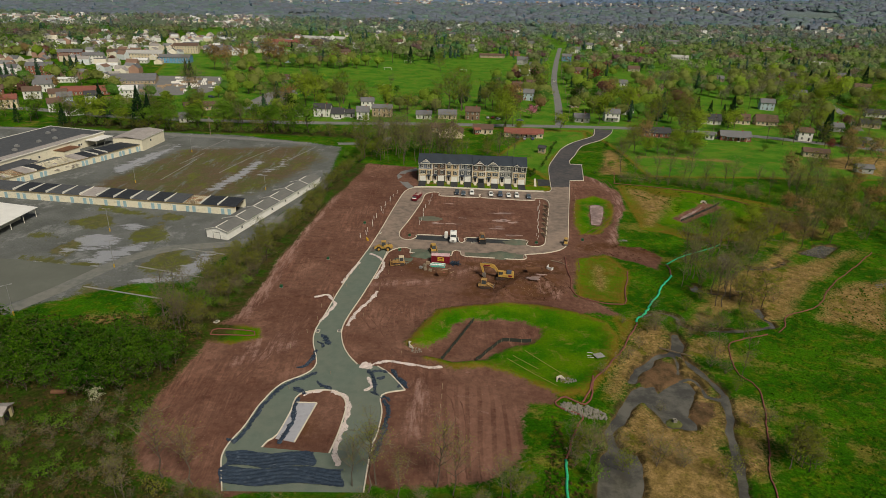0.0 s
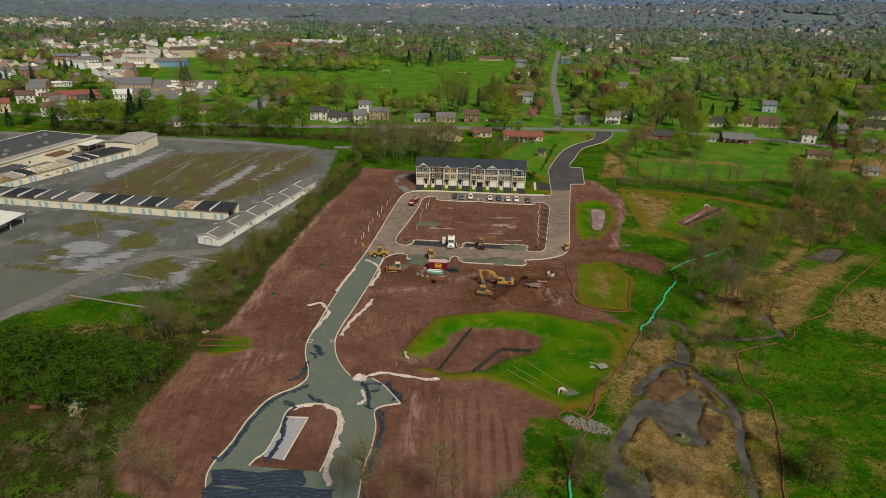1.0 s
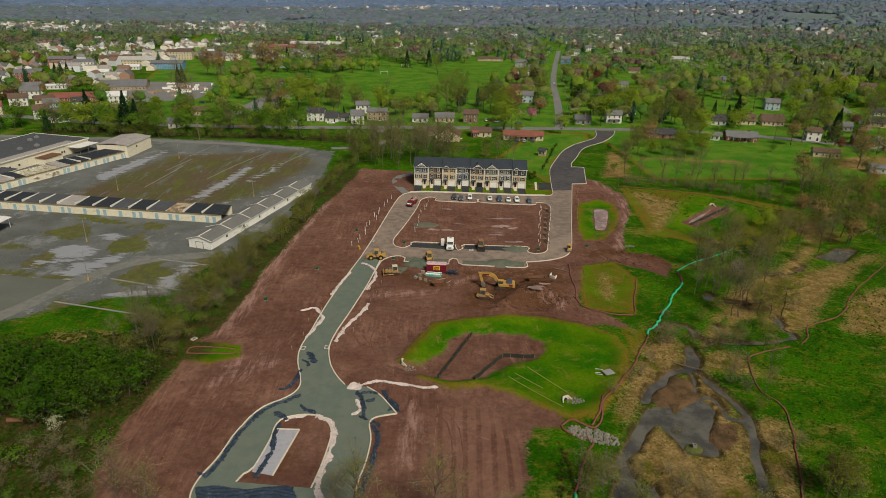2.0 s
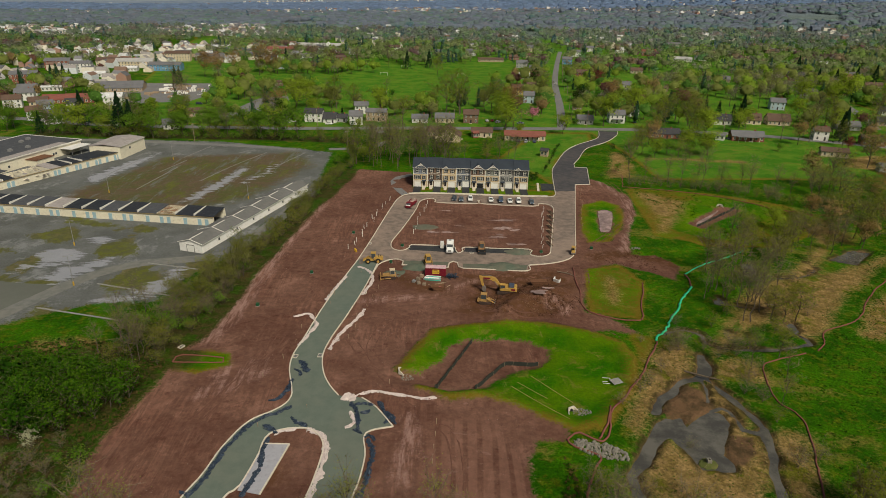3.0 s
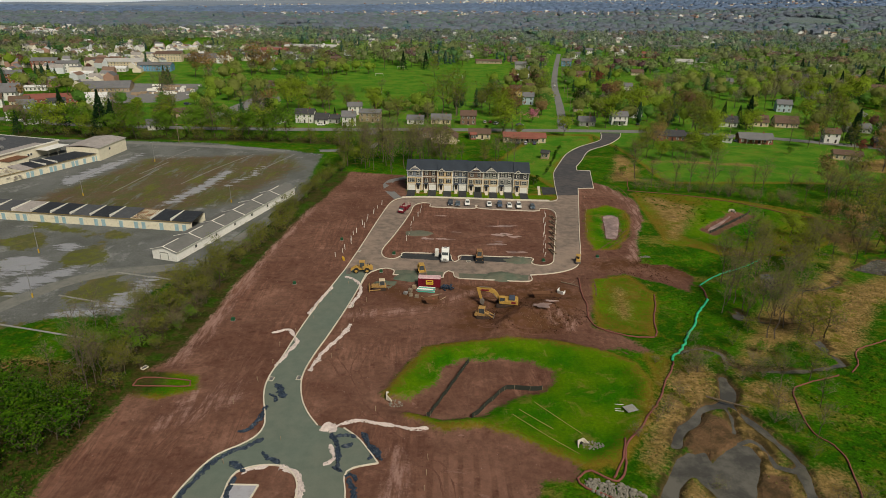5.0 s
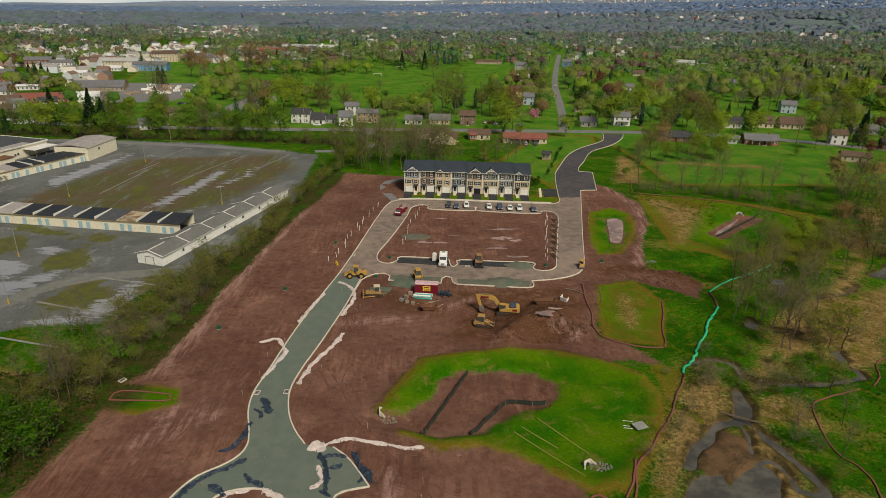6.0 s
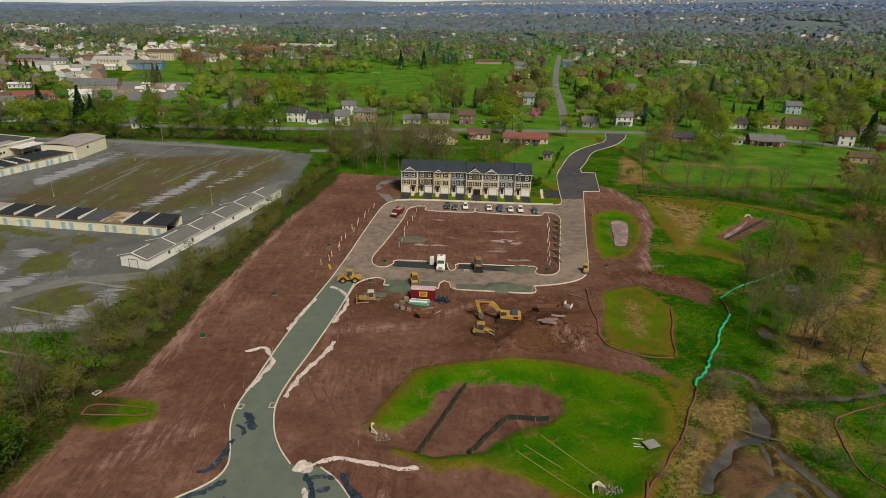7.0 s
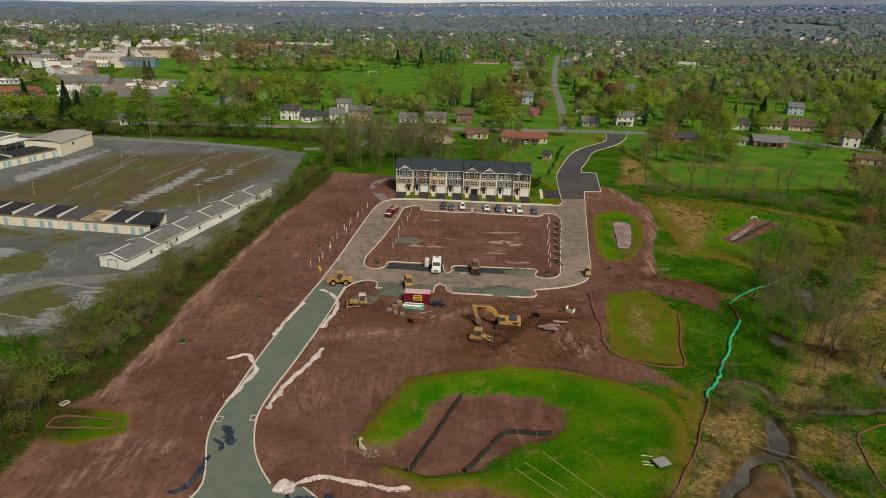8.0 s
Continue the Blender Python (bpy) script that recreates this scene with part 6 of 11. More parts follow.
def skid_steer(x, y, turn, color, label, bucket=M_STEEL):
    h = thing("skid_steer", pose(x, y, 0.08, 0, 0, turn) @ Matrix.Scale(1.35, 4), label, "skid steer")
    for wx in (-0.6, 0.6):
        for s in (-1, 1):
            wheel(h, wx, s * 0.75, 0.42, 0.35, color)
    part("body", solid([(-1.4, 0.4), (1.0, 0.4), (1.0, 0.9), (0.2, 1.1), (-1.3, 1.5), (-1.5, 1.2)], -0.58, 0.58, 0.06), color, h)
    cab(h, -0.8, 0.6, 1.05, 0.95, 2.1, color)
    for s in (-1, 1):
        part("lift_arm", solid([(-1.3, 1.4), (-1.1, 1.6), (1.5, 1.0), (1.9, 0.4), (1.6, 0.35), (1.3, 0.85)], s * 0.72 - 0.07, s * 0.72 + 0.07, 0.02), color, h)
    part("bucket", solid([(1.6, 0.9), (1.8, 0.95), (1.8, 0.3), (2.6, 0.15), (2.6, 0.05), (1.7, 0.02), (1.5, 0.3)], -0.95, 0.95, 0.03), bucket, h, "wide bucket")


def roller():
    h = thing("road_roller", pose(53.7, 208.0, 0.06, 0, 0, 80), "muddy yellow road roller beside the kerb", "road roller")
    for x in (-1.2, 1.2):
        bm = bmesh.new()
        rod(bm, (x, -0.75, 0.55), (x, 0.75, 0.55), 0.55, sides=20)
        part("drum", bm, M_STEEL, h, "steel roller drum")
    part("body", solid([(-1.7, 0.7), (1.7, 0.7), (1.6, 1.25), (0.3, 1.35), (-1.6, 1.2)], -0.6, 0.6, 0.08), M_YELLOW, h)
    part("seat", boxes((-0.5, -0.3, 1.2, 0.1, 0.3, 1.7), bevel=0.05), M_BLACK, h)
    bm = bmesh.new()
    for x in (-0.7, 0.6):
        for s in (-0.5, 0.5):
            rod(bm, (x, s, 1.2), (x, s, 2.3), 0.04, sides=6)
    part("roll_bar", bm, M_BLACK, h)
    part("canopy", boxes((-0.9, -0.65, 2.28, 0.8, 0.65, 2.36), bevel=0.02), M_YELLOW, h)


excavator(), bulldozer(), wheel_loader(), track_loader(), white_truck(), red_truck(), roller()
skid_steer(23.8, 209.6, -92, M_MUDDY, "brown mud-caked skid steer in the black bay", M_BLACK)
skid_steer(6.3, 198.6, -80, M_YELLOW, "yellow skid steer behind the red container")


def container():
    h = thing("site_container", pose(8.6, 190.6, height_at(8.6, 190.6), 0, 0, -4), "dark red steel container with a yellow sign", "container")
    part("shell", boxes((-3.03, -1.2, 0.1, 3.03, 1.2, 2.6)), M_RED, h)
    bm = bmesh.new()
    for k in range(22):
        x = -2.9 + k * 0.27
        for y in (-1.25, 1.2):
            box(bm, x, y, 0.25, x + 0.13, y + 0.05, 2.45)
    part("corrugation", bm, M_RED, h)
    part("roof", boxes((-3.05, -1.22, 2.6, 3.05, 1.22, 2.68)), worn("chalky_red_roof", (0.62, 0.42, 0.45), 0.8, 1.2, 0.3, (0.22, 0.04, 0.06), big=0.6), h, "chalky pink weathered roof")
    bm = bmesh.new()
    for x in (-3.05, 2.9):
        for y in (-1.27, 1.12):
            box(bm, x, y, 0, x + 0.15, y + 0.15, 2.7)
    part("corner_post", bm, M_RED, h)
    s = part("sign", boxes((-0.9, -1.3, 0.9, 1.1, -1.25, 2.2)), worn("sign_yellow", (0.7, 0.5, 0.06), 0.6), h, "yellow sign with dark lettering bars")
    part("lettering", boxes((-0.6, -1.31, 1.7, 0.8, -1.3, 2.0), (-0.75, -1.31, 1.35, 0.95, -1.3, 1.5), (-0.6, -1.31, 1.05, 0.8, -1.3, 1.2)), M_RED, s)


def skip(x, y, turn, length, label):
    h = thing("steel_skip", pose(x, y, height_at(x, y), 0, 0, turn), label, "skip")
    w, z = 1.6, 1.25
    a, b = length / 2, length / 2 - 0.6
    bm = bmesh.new()
    lo = [bm.verts.new(p) for p in ((-b, -w / 2 + 0.2, 0.1), (b, -w / 2 + 0.2, 0.1), (b, w / 2 - 0.2, 0.1), (-b, w / 2 - 0.2, 0.1))]
    hi = [bm.verts.new(p) for p in ((-a, -w / 2, z), (a, -w / 2, z), (a, w / 2, z), (-a, w / 2, z))]
    bm.faces.new(lo)
    for k in range(4):
        bm.faces.new((lo[k], lo[(k + 1) % 4], hi[(k + 1) % 4], hi[k]))
    bmesh.ops.recalc_face_normals(bm, faces=bm.faces[:])
    bmesh.ops.solidify(bm, geom=bm.faces[:], thickness=0.06)
    part("shell", bm, M_RUST, h)
    part("rim", boxes((-a - 0.06, -w / 2 - 0.08, z - 0.1, a + 0.06, -w / 2 + 0.02, z + 0.04), (-a - 0.06, w / 2 - 0.02, z - 0.1, a + 0.06, w / 2 + 0.08, z + 0.04), (-a - 0.08, -w / 2, z - 0.1, -a + 0.02, w / 2, z + 0.04), (a - 0.02, -w / 2, z - 0.1, a + 0.08, w / 2, z + 0.04)), M_RUST, h)
    bm = bmesh.new()
    for k in range(5):
        x1 = -b + k * 2 * b / 4
        for s in (-1, 1):
            rod(bm, (x1, s * (w / 2 - 0.16), 0.1), (x1 * 1.05, s * (w / 2 + 0.03), z), 0.05, sides=4)
    part("rib", bm, M_RUST, h)
    return h


container()
s1 = skip(9.2, 180.2, 6, 3.9, "rusty steel skip holding red rubbish")
bm = boxes((-0.8, -0.4, 0.2, 0.5, 0.4, 0.7), (0.2, -0.3, 0.6, 0.8, 0.3, 0.95), bevel=0.08)
part("rubbish", bm, worn("pink_plastic", (0.45, 0.12, 0.12), 0.6, 3, 0.3), s1, "red plastic rubbish")
skip(38.6, 183.4, 4, 5.4, "empty rusty steel trench skip")


def privy():
    h = thing("portable_toilet", pose(10.9, 211.6, 0.02, 0, 0, -5), "white portable toilet standing by the lorry", "portable toilet")
    part("shell", boxes((-0.58, -0.58, 0.1, 0.58, 0.58, 2.15), bevel=0.05), M_WHITE, h)
    part("roof", solid([(-0.62, 2.15), (0.62, 2.15), (0.4, 2.4), (-0.4, 2.4)], -0.62, 0.62, 0.05), M_WHITE, h)
    part("door", boxes((-0.42, -0.62, 0.2, 0.42, -0.57, 2.0)), M_TRIM, h)
    part("base", boxes((-0.62, -0.62, 0, 0.62, 0.62, 0.12)), M_BLACK, h)


privy()

# ---- loose things of the building site ----
M_FABRIC = worn("white_geotextile", (0.58, 0.5, 0.48), 0.9, 2.5, 0.3, (0.3, 0.21, 0.19), big=0.7, relief=0.08)
M_PLASTIC = worn("blue_black_plastic_sheet", (0.032, 0.046, 0.07), 0.3, 2.0, 0.5, (0.09, 0.115, 0.15), relief=0.08)
M_SOCK_RED = worn("red_brown_mesh", (0.2, 0.075, 0.06), 0.9, 4, 0.2, (0.13, 0.07, 0.05))
M_SOCK_GREEN = worn("green_mesh", (0.03, 0.42, 0.2), 0.8, 4, 0.15, (0.03, 0.3, 0.15))
M_SILT = worn("dark_silt_fabric", (0.035, 0.04, 0.033), 0.85, 3, 0.25)
M_STAKE = worn("pale_stake_wood", (0.34, 0.25, 0.17), 0.9, 6, 0.15)
M_PVC = worn("white_pvc", (0.78, 0.76, 0.72), 0.4, 6, 0.06)
M_ROCK = worn("pale_riprap", (0.22, 0.205, 0.175), 0.9, 2.5, 0.4, (0.13, 0.115, 0.09), relief=0.03)
M_WOOD = worn("grey_timber", (0.24, 0.19, 0.14), 0.9, 5, 0.25)
M_GREENBOX = worn("utility_green", (0.02, 0.085, 0.04), 0.6, 4, 0.15)
M_TEAL = worn("teal_pipe", (0.06, 0.42, 0.34), 0.45, 4, 0.1)


def strip(name, line, width, material, label, category, seed, high=0.3, rag=0.35):
    """A crumpled, torn strip of sheeting lying along a plan line: folds, bunched places and ragged edges."""
    rng = random.Random(seed)
    p = smooth_line(line, 0.24)
    k, m = 12, len(p)
    verts, faces = [], []
    for i, (x, y) in enumerate(p):
        a, b = p[max(i - 2, 0)], p[min(i + 2, m - 1)]
        d = np.array([b[0] - a[0], b[1] - a[1]])
        d /= np.linalg.norm(d) + 1e-9
        s = i * 0.24
        taper = min(1.0, 0.3 + i / 5, 0.3 + (m - 1 - i) / 5)
        lo = width * (-0.42 + 0.5 * noise.noise(Vector((s * 0.45, seed, 1.0))) + rag * noise.noise(Vector((s * 1.7, seed, 2.0)))) * taper
        hi = width * (0.42 + 0.5 * noise.noise(Vector((s * 0.45, seed, 3.0))) + rag * noise.noise(Vector((s * 1.7, seed, 4.0)))) * taper
        bunch = 0.7 + 0.7 * noise.noise(Vector((s * 0.6, seed, 5.0)))
        for q in range(k):
            u = lo + (hi - lo) * q / (k - 1) + rng.uniform(-0.05, 0.05)
            fold = abs(noise.noise(Vector((s * 1.1 + u * 2.4, u * 3.0 - s * 0.5, seed + 7.0)))) + 0.6 * abs(noise.noise(Vector((s * 2.6, u * 5.0, seed + 9.0))))
            px, py = x - d[1] * u, y + d[0] * u
            edge = 0.12 if q in (0, k - 1) else 0.6 if q in (1, k - 2) else 1.0
            verts.append((px, py, max(height_at(px, py), 0.04) + 0.04 + high * 1.7 * bunch * fold * edge))
    for i in range(m - 1):
        for q in range(k - 1):
            rip = noise.noise(Vector((i * 0.55, q * 0.35, seed + 20.0)))
            if rip > (0.3 if q in (0, 1, k - 3, k - 2) else 0.55) + (0.3 if rag < 0.2 else 0.0) and 2 < i < m - 4:
                continue
            faces.append((i * k + q, i * k + q + 1, (i + 1) * k + q + 1, (i + 1) * k + q))
    n = len(verts)
    verts += [(x, y, z - 0.025) for x, y, z in verts]
    faces += [tuple(n + v for v in reversed(f)) for f in faces]
    ob = raw(name, verts, faces, material)
    return tagged(ob, label, category, category + " strips")


white = "strip of crumpled white geotextile lying by the kerb"
for i, (line, w) in enumerate((
    ([(-17.9, 189.0), (-19.4, 183.2), (-20.6, 178.2), (-21.5, 173.0)], 1.0),
    ([(-28.5, 163.8), (-24.9, 165.4), (-23.3, 163.0), (-22.0, 159.6), (-22.7, 156.2), (-23.4, 153.6), (-24.6, 149.5)], 1.1),
    ([(-15.3, 195.6), (-12.3, 193.9), (-9.9, 187.3), (-11.3, 179.9), (-12.1, 176.6)], 1.1),
    ([(-10.4, 168.3), (-11.3, 165.3), (-13.2, 160.0), (-14.6, 157.2), (-16.2, 151.7), (-16.9, 147.7)], 1.2),
    ([(-11.8, 128.3), (-9.1, 129.2), (-7.2, 130.5), (-4.5, 131.1), (1.1, 129.8), (5.3, 128.8), (8.3, 128.6)], 1.0),
    ([(-9.3, 124.5), (-8.2, 120.8), (-9.7, 119.0)], 1.0),
    ([(-17.0, 119.0), (-13.6, 116.6), (-12.5, 113.4), (-12.6, 107.6), (-13.1, 103.2), (-13.6, 99.0), (-12.0, 95.1)], 1.35),
    ([(-22.9, 116.9), (-21.3, 118.2), (-18.9, 118.9)], 0.8),
    ([(-11.6, 128.6), (-10.0, 128.9), (-8.6, 128.2)], 2.4),
)):
    strip("geotextile_strip", line, w, M_FABRIC, white, "geotextile", i, 0.3, 0.2)
dark = "strip of crumpled blue-black plastic sheet on the street edge"
for i, (line, w) in enumerate((
    ([(-33.8, 100.9), (-32.2, 106.7), (-31.2, 112.4), (-29.8, 116.8), (-27.7, 121.0), (-24.9, 123.2), (-21.4, 126.0)], 0.9),
    ([(-26.6, 127.9), (-24.3, 129.2), (-23.2, 133.7), (-23.1, 135.8)], 0.9),
    ([(-23.6, 116.2), (-24.1, 113.0), (-23.6, 109.2), (-24.3, 103.4), (-25.3, 101.2)], 0.9),
    ([(-4.0, 127.7), (-1.9, 123.8), (0.3, 120.2)], 1.0),
    ([(-5.0, 116.0), (-4.0, 113.5), (-3.8, 110.7), (-4.3, 105.2), (-5.2, 100.0), (-5.6, 96.8)], 0.9),
    ([(-9.4, 127.5), (-7.9, 123.6), (-7.1, 118.6)], 0.9),
    ([(-23.1, 142.8), (-21.7, 141.2), (-20.3, 138.2)], 1.3),
    ([(-25.7, 119.9), (-23.6, 118.5), (-22.4, 117.4)], 1.0),
    ([(-20.8, 122.3), (-19.0, 120.6), (-17.1, 119.4)], 0.9),
    ([(-7.2, 123.7), (-5.3, 124.6)], 0.9),
    ([(-8.6, 126.4), (-6.6, 126.9), (-4.6, 126.6)], 0.8),
    ([(-2.6, 123.6), (-1.6, 121.8), (-2.2, 120.4)], 0.7),
    ([(-5.8, 116.2), (-4.4, 116.6), (-3.6, 115.2)], 0.8),
    ([(-8.2, 118.6), (-6.2, 117.4)], 0.6),
    ([(-23.6, 139.6), (-22.0, 138.4), (-21.8, 136.8)], 0.7),
    ([(-35.6, 102.4), (-33.6, 101.6)], 0.7),
)):
    strip("plastic_strip", line, w * 1.3, M_PLASTIC, dark, "plastic sheet", 40 + i, 0.35)


def tarpaulin():
    """The great crumpled sheets over the end of the street."""
    rng = random.Random(8)
    for k, (x0, x1, y0, y1) in enumerate(((-34.0, -17.0, 94.6, 98.6), (-34.0, -11.0, 90.0, 94.4))):
        nu, nv = 60, 16
        verts, faces = [], []
        for j in range(nv):
            for i in range(nu):
                u, v = i / (nu - 1), j / (nv - 1)
                x = x0 + (x1 - x0) * u + 0.5 * math.sin(v * 5 + k) + rng.uniform(-0.1, 0.1)
                y = y0 + (y1 - y0) * v + 0.7 * math.sin(u * 9 + k * 2) * (0.6 if j in (0, nv - 1) else 0.3) + rng.uniform(-0.08, 0.08)
                z = 0.1 + 0.16 * abs(math.sin(v * 14 + 2.5 * math.sin(u * 7 + k))) + rng.uniform(0, 0.08)
                verts.append((x, y, z))
        for j in range(nv - 1):
            for i in range(nu - 1):
                a = j * nu + i
                faces.append((a, a + 1, a + nu + 1, a + nu))
        n = len(verts)
        verts += [(x, y, z - 0.03) for x, y, z in verts]
        faces += [tuple(n + q for q in reversed(f)) for f in faces]
        tagged(raw("tarpaulin", verts, faces, M_PLASTIC), "wide blue-black plastic sheet spread over the stone base", "tarpaulin", "tarpaulins")


tarpaulin()


def sock(line, material, label, seed, r=0.17, wob=0.5):
    """A fat mesh sock that follows the ground along a plan line."""
    rng = random.Random(seed)
    p = smooth_line(line, 1.0)
    p = [(x + rng.uniform(-1, 1) * wob * 0.25 + wob * 0.4 * math.sin(i * 0.5), y + rng.uniform(-1, 1) * wob * 0.25) for i, (x, y) in enumerate(p)]
    z = [height_at(x, y) + r * 0.75 for x, y in p]
    ring = [(r * math.cos(a), r * 0.85 * math.sin(a)) for a in np.linspace(0, 2 * math.pi, 8, endpoint=False)]
    v, f = sweep(p, ring, z=z)
    ob = raw("compost_sock", v, f, material, smooth=True)
    return tagged(ob, label, "compost sock", "compost socks")


red = "red-brown compost sock laid as a silt barrier"
sock([(164.4, 206.1), (150.9, 194.0), (134.0, 179.1), (122.7, 166.2), (118.2, 162.7), (108.1, 157.7), (104.0, 151.6), (101.0, 148.4)], M_SOCK_RED, red, 1)
sock([(97.0, 147.2), (89.1, 144.4), (83.5, 141.1), (81.4, 134.2), (80.2, 127.4), (81.9, 124.3), (82.1, 120.2), (79.5, 113.6), (77.0, 106.7), (73.4, 99.0), (71.5, 94.5), (68, 84)], M_SOCK_RED, red, 2)
sock([(62.7, 152.2), (54.9, 138.6), (49.2, 130.3), (44.5, 124.8), (42.1, 118.8), (39.7, 115.3), (36.1, 117.3), (33.3, 115.8), (34.1, 113.6), (38.1, 111.1), (36.9, 108.0), (34.0, 102.4), (31.9, 97.3)], M_SOCK_RED, red, 3, 0.21)
sock([(44.0, 125.5), (41.6, 119.5), (39.6, 116.0)], M_SOCK_RED, red, 31, 0.2)
sock([(91.6, 284.3), (106.1, 280.9), (124.0, 273.6), (137.5, 264.1), (145.6, 255.7), (154.9, 250.5), (157.5, 242.6)], M_SOCK_RED, red, 4)
sock([(91.6, 284.3), (94, 292), (97, 304)], M_SOCK_RED, red, 5)
sock([(154.9, 250.5), (163.0, 247.0)], M_SOCK_RED, red, 6)
sock([(51.0, 196), (49.6, 180), (49.0, 168.5), (56, 163.5), (62, 163)], M_SOCK_RED, red, 7, 0.2)
sock([(62.5, 163.2), (66.5, 176), (70, 186)], M_SOCK_RED, red, 8, 0.18)
sock([(-51.5, 142.2), (-50.6, 145.2), (-40.6, 144.0), (-40.2, 142.2), (-51.5, 142.2)], M_SOCK_RED, red, 13, 0.16, 0.3)
green = "bright green compost sock along the stream bank"
sock([(111.7, 211.7), (103, 205), (94.8, 200.3), (86.5, 194.0), (84.5, 191.8)], M_SOCK_GREEN, green, 9, 0.22)
sock([(84.5, 191.8), (84.2, 188), (83.2, 183.5)], M_SOCK_RED, red, 10, 0.24)
sock([(83.2, 183.5), (79.5, 178), (75.6, 171.9), (70.2, 163.2), (66.0, 157.5), (63.2, 153.7), (62.9, 152.6)], M_SOCK_GREEN, green, 11, 0.31, 0.9)
sock([(31.9, 97.3), (31.0, 92.0), (30.6, 86.0)], M_SOCK_GREEN, green, 12, 0.28)


def silt_fence(line, label):
    h = thing("silt_fence", Matrix(), label, "silt fence", "silt fences")
    p = smooth_line(line, 1.2)
    p = [(x + 0.08 * math.sin(i * 2.1), y + 0.08 * math.cos(i * 1.7)) for i, (x, y) in enumerate(p)]
    z = [height_at(x, y) - 0.1 for x, y in p]
    v, f = sweep(p, [(-0.03, 0), (-0.06, 0.6), (-0.05, 1.15), (0.06, 1.15), (0.05, 0.6), (0.03, 0)], z=z)
    raw("fabric", v, f, M_SILT, h)
    bm = bmesh.new()
    box(bm, -0.035, -0.035, 0, 0.035, 0.035, 1.15)
    me = bpy.data.meshes.new("post")
    bm.to_mesh(me), bm.free()
    me.materials.append(M_WOOD)
    for i in range(0, len(p), 2):
        o = new("post", me)
        o.parent = h
        o.location = (p[i][0], p[i][1] - 0.06, z[i])


silt_fence([(17.3, 153.3), (7.9, 132.6)], "dark silt fence across the bare basin floor")
silt_fence([(31.8, 142.4), (27.9, 142.7), (24.5, 142.95), (24.0, 142.6), (23.5, 142.1), (20.2, 137.7), (16.6, 132.9)], "dark angled silt fence on the bare basin floor")
silt_fence([(105.8, 235.7), (130.5, 257.8)], "dark silt fence across the small basin")


def simple_mesh(name, bm, material):
    me = bpy.data.meshes.new(name)
    bm.to_mesh(me)
    bm.free()
    me.materials.append(material)
    return me


bm = bmesh.new()
rod(bm, (0, 0, -0.3), (0, 0, 1.6), 0.08, sides=8)
rod(bm, (0, 0, 1.55), (0, 0, 1.7), 0.11, sides=8)
PIPE = simple_mesh("stub_pipe", bm, M_PVC)
bm = bmesh.new()
box(bm, -0.04, -0.035, -0.3, 0.04, 0.035, 1.2)
box(bm, -0.09, -0.045, 0.95, 0.09, 0.045, 1.1)
STAKE = simple_mesh("survey_stake", bm, M_STAKE)
rng = random.Random(21)


def stand(mesh, x, y, label, category, group, scale=1.0):
    ob = new(mesh.name, mesh)
    ob.matrix_basis = pose(x, y, height_at(x, y), rng.uniform(-7, 7), rng.uniform(-7, 7), rng.uniform(0, 90)) @ Matrix.Scale(scale, 4)
    return tagged(ob, label, category, group)


def row_of(a, b, n, mesh, label, category, group, jitter=0.5):
    for i in range(n):
        u = (i + 0.5) / n
        stand(mesh, a[0] + (b[0] - a[0]) * u + rng.uniform(-jitter, jitter), a[1] + (b[1] - a[1]) * u + rng.uniform(-jitter, jitter), label, category, group, rng.uniform(0.75, 1.1))


pipe_label, stake_label = "white plastic service pipe standing up from the soil", "pale wooden survey stake standing in the soil"
row_of((-19.6, 208.0), (-9.3, 263.0), 15, PIPE, pipe_label, "pipe", "service pipes", 0.9)
row_of((0.3, 222.0), (6.0, 260.0), 8, PIPE, pipe_label, "pipe", "service pipes", 0.6)
row_of((44.0, 211.0), (51.8, 255.0), 13, PIPE, pipe_label, "pipe", "service pipes", 0.5)
row_of((47.0, 214.0), (53.4, 253.0), 10, STAKE, stake_label, "stake", "survey stakes", 0.4)
row_of((62.5, 232.0), (72.5, 281.0), 9, STAKE, stake_label, "stake", "survey stakes", 0.5)
row_of((-14.0, 196.0), (-31.0, 132.0), 9, STAKE, stake_label, "stake", "survey stakes", 1.5)
row_of((-8.0, 184.0), (-14.0, 150.0), 6, STAKE, stake_label, "stake", "survey stakes", 0.8)
row_of((7.0, 97.0), (8.0, 122.0), 7, STAKE, stake_label, "stake", "survey stakes", 0.4)
row_of((3.0, 137.0), (-30.0, 118.0), 4, STAKE, stake_label, "stake", "survey stakes", 1.0)


def service_ladders():
    """Timber trench braces beside the eastern pipes."""
    for i in range(7):
        y = 216.0 + i * 5.4
        x = 46.6 + (y - 212.0) * 0.19
        h = thing("trench_brace", pose(x, y, height_at(x, y), 0, 0, -78), "low timber trench brace beside the pipes", "trench brace", "trench braces")
        part("rail", boxes((-2.3, -0.45, 0.0, 2.3, -0.35, 0.5)), M_WOOD, h)
        part("rail", boxes((-2.3, 0.35, 0.0, 2.3, 0.45, 0.5)), M_WOOD, h)
        part("cross_bar", boxes((-1.95, -0.7, 0.5, -1.8, 0.7, 0.62), (1.8, -0.7, 0.5, 1.95, 0.7, 0.62)), M_STAKE, h)


service_ladders()


